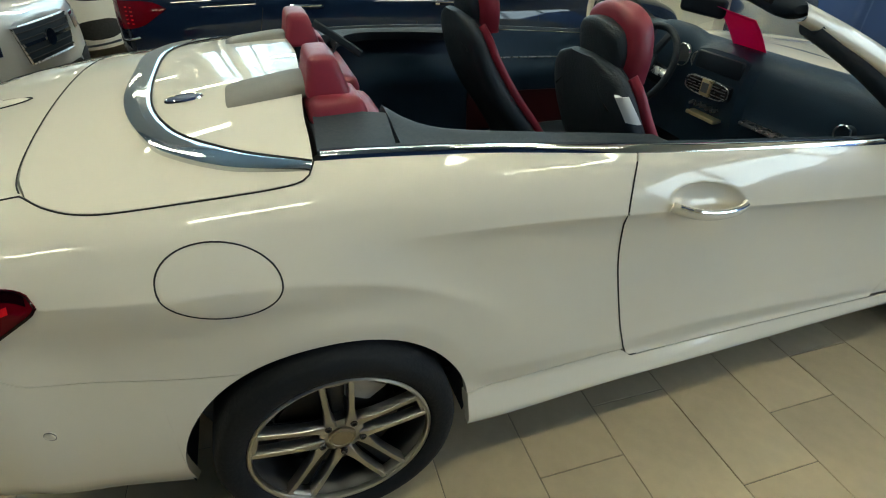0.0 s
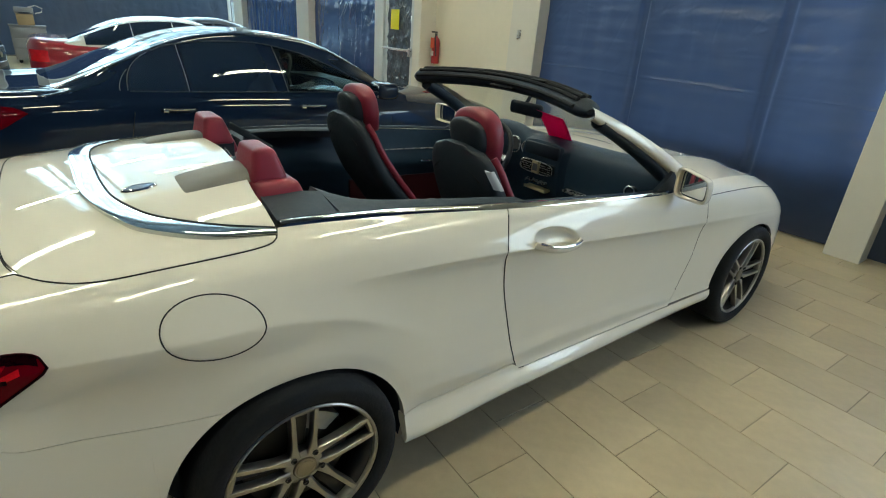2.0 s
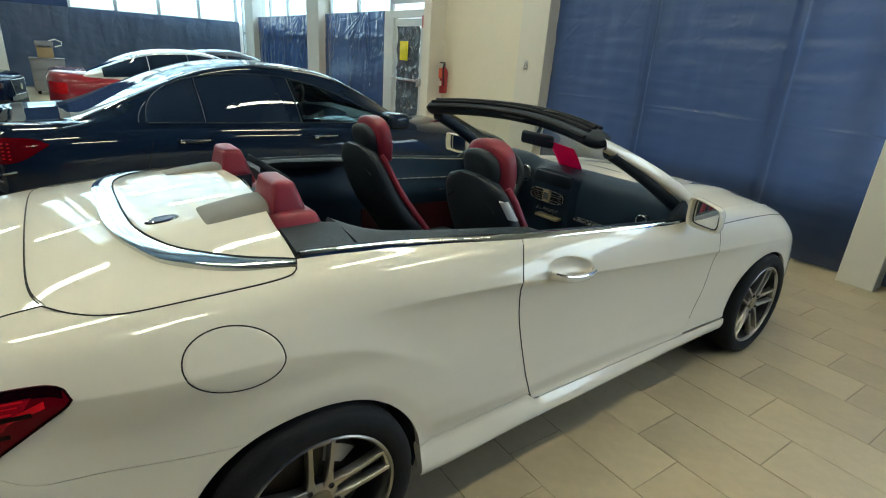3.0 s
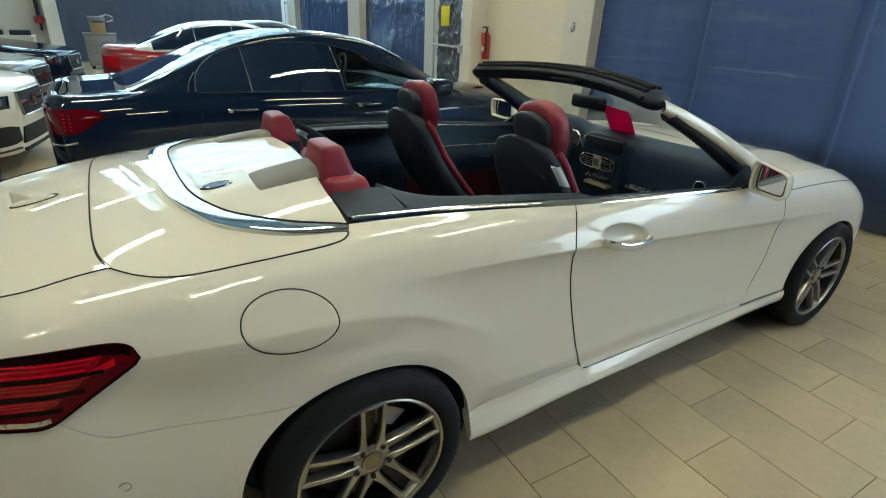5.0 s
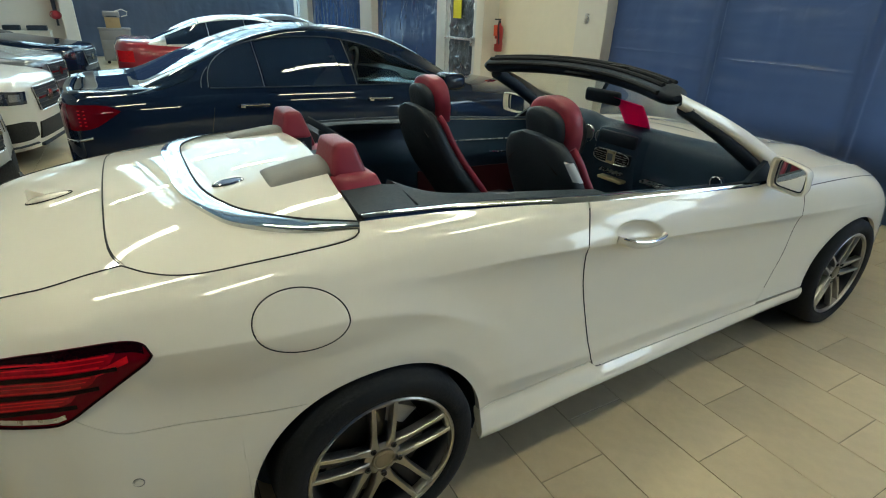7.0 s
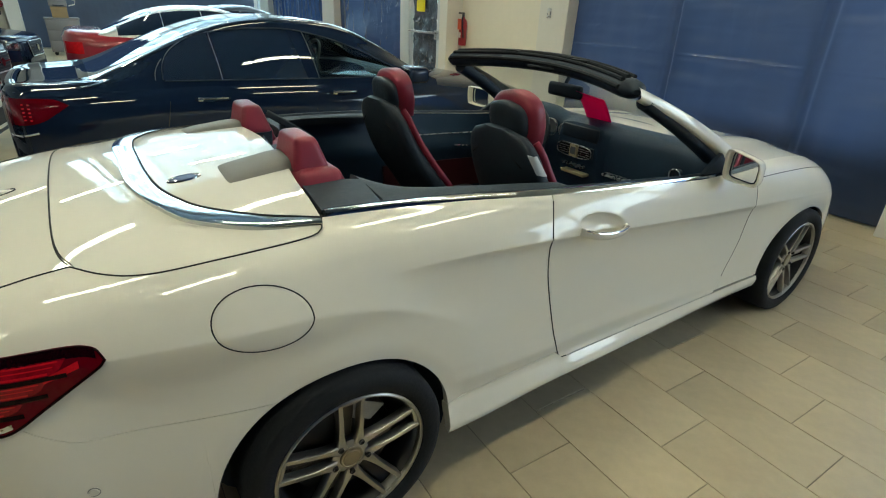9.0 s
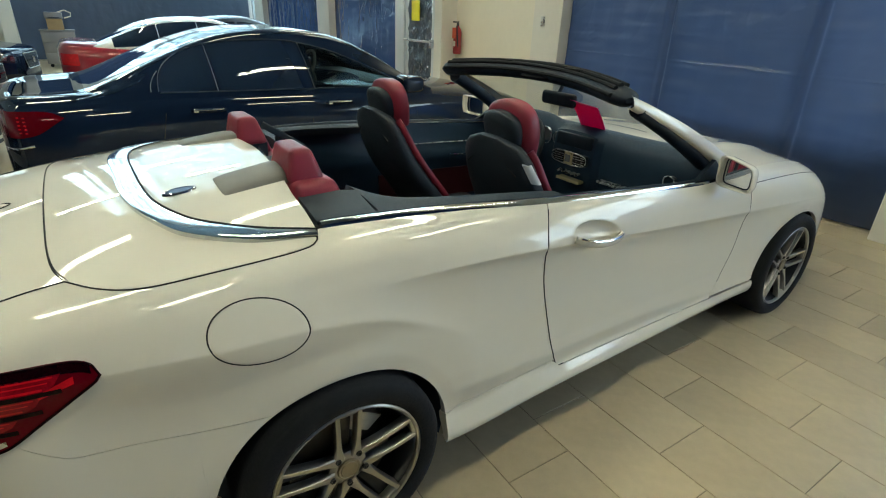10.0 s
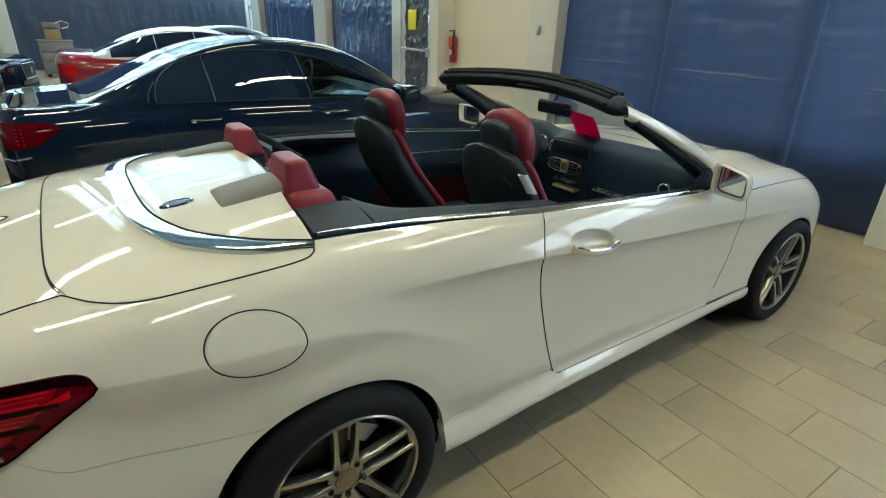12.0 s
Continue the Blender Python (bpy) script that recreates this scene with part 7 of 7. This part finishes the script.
for nm, lab, paint, at in (("white_parked_car", "white car parked nose out to the aisle", M_WHITEPAINT, nose_at(-1.20, 5.0, -13)),
                           ("silver_parked_car", "silver-grey car parked nose out to the aisle", M_GREYPAINT, nose_at(-1.24, 7.35, -14)),
                           ("silver_parked_car", "pale silver car parked nose out beside the white one", M_PALEPAINT, nose_at(-1.42, 2.75, -14)),
                           ("black_parked_car", "black car parked nose out to the aisle", M_BLACKPAINT, nose_at(-0.90, 9.7, -14))):
    c, b = parked_car(nm, lab, at, NOSE, paint, 2.93, (-0.44, 0.30, 1.50, 2.16), ((-0.05, 0.32), (0.36, 0.95), (1.0, 1.8)), group="cars parked nose to the aisle")
    nose_details(c, nm)

# ---- small things of the room ----
M_EXT = mat("red_enamel", (0.36, 0.022, 0.035), rough=0.3, coat=0.5, vary=0.08)
M_ORANGE = mat("orange_label", (0.75, 0.12, 0.06), rough=0.5)
M_YELLOW = mat("yellow_card", (0.78, 0.72, 0.02), rough=0.6, vary=0.04)
M_CARTGREY = mat("grey_cabinet_paint", (0.22, 0.22, 0.23), rough=0.5, vary=0.06)
M_CARD = mat("brown_cardboard", (0.34, 0.24, 0.13), rough=0.85, vary=0.1, bump=0.1)
M_CLEARSHEET = mat("clear_plastic_sheet", (0.07, 0.095, 0.13), rough=0.10, vary=0.9, scale=4, bump=1.0, bump_scale=14, spec=1.0)

ext = thing("fire_extinguisher", "red fire extinguisher with an orange tag hung on the beige wall", "fire extinguisher", at=pose(4.93, 5.42, 1.0))
bm = bmesh.new()
lathe(bm, [(0.0, 0.0), (0.06, 0.002), (0.066, 0.02), (0.066, 0.33), (0.055, 0.38), (0.026, 0.41), (0.024, 0.43), (0.0, 0.43)], 28, axis="z")
part("cylinder", bm, M_EXT, ext)
part("valve", cyl(bmesh.new(), (0, 0, 0.43), (0, 0, 0.47), 0.02, n=14), M_BLACKP, ext)
part("lever", boxm(-0.09, 0.02, -0.012, 0.012, 0.475, 0.495, bev=0.004), M_BLACKP, ext)
part("hose", tube(bmesh.new(), [(-0.02, -0.02, 0.45), (-0.06, -0.06, 0.42), (-0.06, -0.075, 0.3), (-0.04, -0.075, 0.12)], 0.011, 8), M_BLACKP, ext)
part("tag", boxm(-0.073, -0.070, -0.045, 0.045, 0.24, 0.40), M_ORANGE, ext, "bright orange inspection tag", smooth=False)
part("label_bar", boxm(-0.071, -0.068, -0.04, 0.04, 0.12, 0.20), M_WHITEWALL, ext, smooth=False)
part("bracket", boxm(0.05, 0.075, -0.03, 0.03, 0.1, 0.36), M_SATIN, ext, smooth=False)

# glazed door with clear plastic taped over it
d = thing("door_1", "glazed aluminium exit door covered with crinkled clear plastic", "door", kind="structure", at=pose(4.97, 6.66, 0))
for y0, y1, z0, z1, nm in ((-0.885, -0.60, 0, 2.32, "jamb"), (0.44, 0.765, 0, 2.32, "jamb"), (-0.60, 0.44, 2.20, 2.32, "lintel")):
    part(nm, boxm(-0.06, 0.06, y0, y1, z0, z1, bev=0.004), M_FRAME, d, smooth=False)
leaf = part("stile", boxm(-0.03, 0.02, -0.58, -0.46, 0.02, 2.18, bev=0.004), M_FRAME, d, smooth=False)
part("stile", boxm(-0.03, 0.02, 0.32, 0.42, 0.02, 2.18, bev=0.004), M_FRAME, d, smooth=False)
part("rail", boxm(-0.028, 0.018, -0.46, 0.32, 2.06, 2.18, bev=0.004), M_FRAME, d, smooth=False)
part("rail", boxm(-0.028, 0.018, -0.46, 0.32, 0.02, 0.22, bev=0.004), M_FRAME, d, smooth=False)
bm = bmesh.new()
grid(bm, lambda u, v: (-0.012 + 0.018 * noise.noise((u * 6, v * 14, 2.0)) - 0.022 * (1 - abs(noise.noise((u * 4 + v * 2, v * 9 - u * 3, 5.0)))) ** 9 - 0.014 * (1 - abs(noise.noise((u * 7, v * 5 + u * 6, 9.0)))) ** 12, -0.455 + 0.77 * u, 0.225 + 1.83 * v), 70, 150)
part("plastic_cover", bm, M_CLEARSHEET, d, "crinkled clear plastic")
part("push_bar", boxm(-0.10, -0.06, -0.56, 0.40, 1.12, 1.16, bev=0.008), M_SATIN, d)
part("bar_mount", boxm(-0.10, -0.03, -0.56, -0.48, 1.04, 1.18, bev=0.006), M_SATIN, d)
part("yellow_sign", boxm(-0.062, -0.056, -0.10, 0.16, 1.47, 1.80, bev=0.01), M_YELLOW, d, "bright yellow card")
part("call_point", boxm(-0.09, -0.06, -0.72, -0.62, 1.22, 1.34, bev=0.006), M_EXT, d, "small red alarm box")
part("alarm_box", boxm(-0.11, -0.06, -0.72, -0.60, 2.02, 2.22, bev=0.01), M_EXT, d, "red alarm sounder")

# wall switch on the pier
sw_ = thing("wall_switch", "small grey switch plate on the pier", "switch", at=pose(4.795, 3.36, 1.55))
part("plate", boxm(-0.008, 0.0, -0.035, 0.035, -0.06, 0.06, bev=0.003), M_SATIN, sw_)
part("rocker", boxm(-0.013, -0.008, -0.012, 0.012, -0.025, 0.025, bev=0.002), M_WHITEWALL, sw_)

# service cart with a printer and a box by the far wall
cart = thing("service_cart", "grey metal service cabinet by the dark sheeting", "cabinet", at=pose(-0.42, 15.4, 0))
part("body", boxm(-0.36, 0.36, -0.25, 0.25, 0.08, 0.85, bev=0.012), M_CARTGREY, cart)
part("top", boxm(-0.38, 0.38, -0.27, 0.27, 0.854, 0.885, bev=0.008), M_CARTGREY, cart)
for k in range(3):
    part("drawer", boxm(-0.33, 0.33, -0.27, -0.253, 0.12 + 0.24 * k, 0.34 + 0.24 * k, bev=0.006), M_CARTGREY, cart)
for sx in (-1, 1):
    for sy in (-1, 1):
        part("caster", cyl(bmesh.new(), (sx * 0.28, sy * 0.18 - 0.015, 0.04), (sx * 0.28, sy * 0.18 + 0.015, 0.04), 0.04, n=18), M_RUBBER, cart)
solo("cardboard_box", boxm(-0.60, -0.26, 15.2, 15.5, 0.886, 1.14, bev=0.006), M_CARD, "brown cardboard box on the grey cabinet", "box")
prn = thing("label_printer", "grey desktop printer on the cardboard box", "printer", at=pose(-0.43, 15.38, 1.141))
part("body", boxm(-0.19, 0.19, -0.14, 0.14, 0.0, 0.15, bev=0.02), M_CARTGREY, prn)
part("tray", boxm(-0.12, 0.12, -0.2, -0.13, 0.02, 0.04, bev=0.004), M_BLACKP, prn)
part("cord", tube(bmesh.new(), [(0.1, 0.05, 0.15), (0.25, 0.02, 0.20), (0.38, 0.0, 0.14), (0.36, -0.02, 0.06), (0.22, -0.02, 0.02)], 0.014, 8), M_WHITEWALL, prn)

# standpipe with a red valve on the far column
pipe = thing("standpipe", "black pipe with a red valve on the far column", "pipe", at=pose(-1.75, 17.15, 0))
part("riser", cyl(bmesh.new(), (0, 0, 1.15), (0, 0, 4.0), 0.05, n=18), M_BLACKP, pipe)
part("outlet", cyl(bmesh.new(), (0, 0, 0.85), (0, 0, 1.12), 0.028, n=14), M_BLACKP, pipe)
bm = bmesh.new()
lathe(bm, [(0.0, 0.0), (0.09, 0.01), (0.12, 0.08), (0.09, 0.15), (0.05, 0.2), (0.0, 0.2)], 22, axis="z")
bm.transform(Matrix.Translation((0, 0, 1.03)))
part("valve", bm, M_EXT, pipe, "red valve body")
part("handwheel", tube(bmesh.new(), [(0.13 * math.cos(k * 0.393), -0.11, 1.13 + 0.10 * math.sin(k * 0.393)) for k in range(16)], 0.014, 6, closed=True), M_EXT, pipe)
part("wall_clamp", boxm(-0.04, 0.04, 0.0, 0.26, 2.2, 2.26), M_SATIN, pipe, smooth=False)

# desk with dark machines against the far off-white wall
desk = thing("reception_desk", "low off-white desk against the far wall", "desk", at=pose(-3.2, 16.6, 0))
part("desk_top", boxm(-1.3, 1.3, -0.35, 0.35, 0.72, 0.75, bev=0.006), M_WHITEWALL, desk)
part("side_panel", boxm(-1.28, -1.25, -0.33, 0.33, 0.0, 0.719), M_WHITEWALL, desk, smooth=False)
part("side_panel", boxm(1.25, 1.28, -0.33, 0.33, 0.0, 0.719), M_WHITEWALL, desk, smooth=False)
part("front_panel", boxm(-1.245, 1.245, -0.32, -0.30, 0.05, 0.718), M_WHITEWALL, desk, smooth=False)
for x, wd in ((-2.2, 0.22), (-2.75, 0.18)):
    solo("black_case", boxm(x - wd, x + wd, 16.4, 16.75, 0.752, 0.87, bev=0.015), M_BLACKP, "small black machine on the off-white desk", "machine")
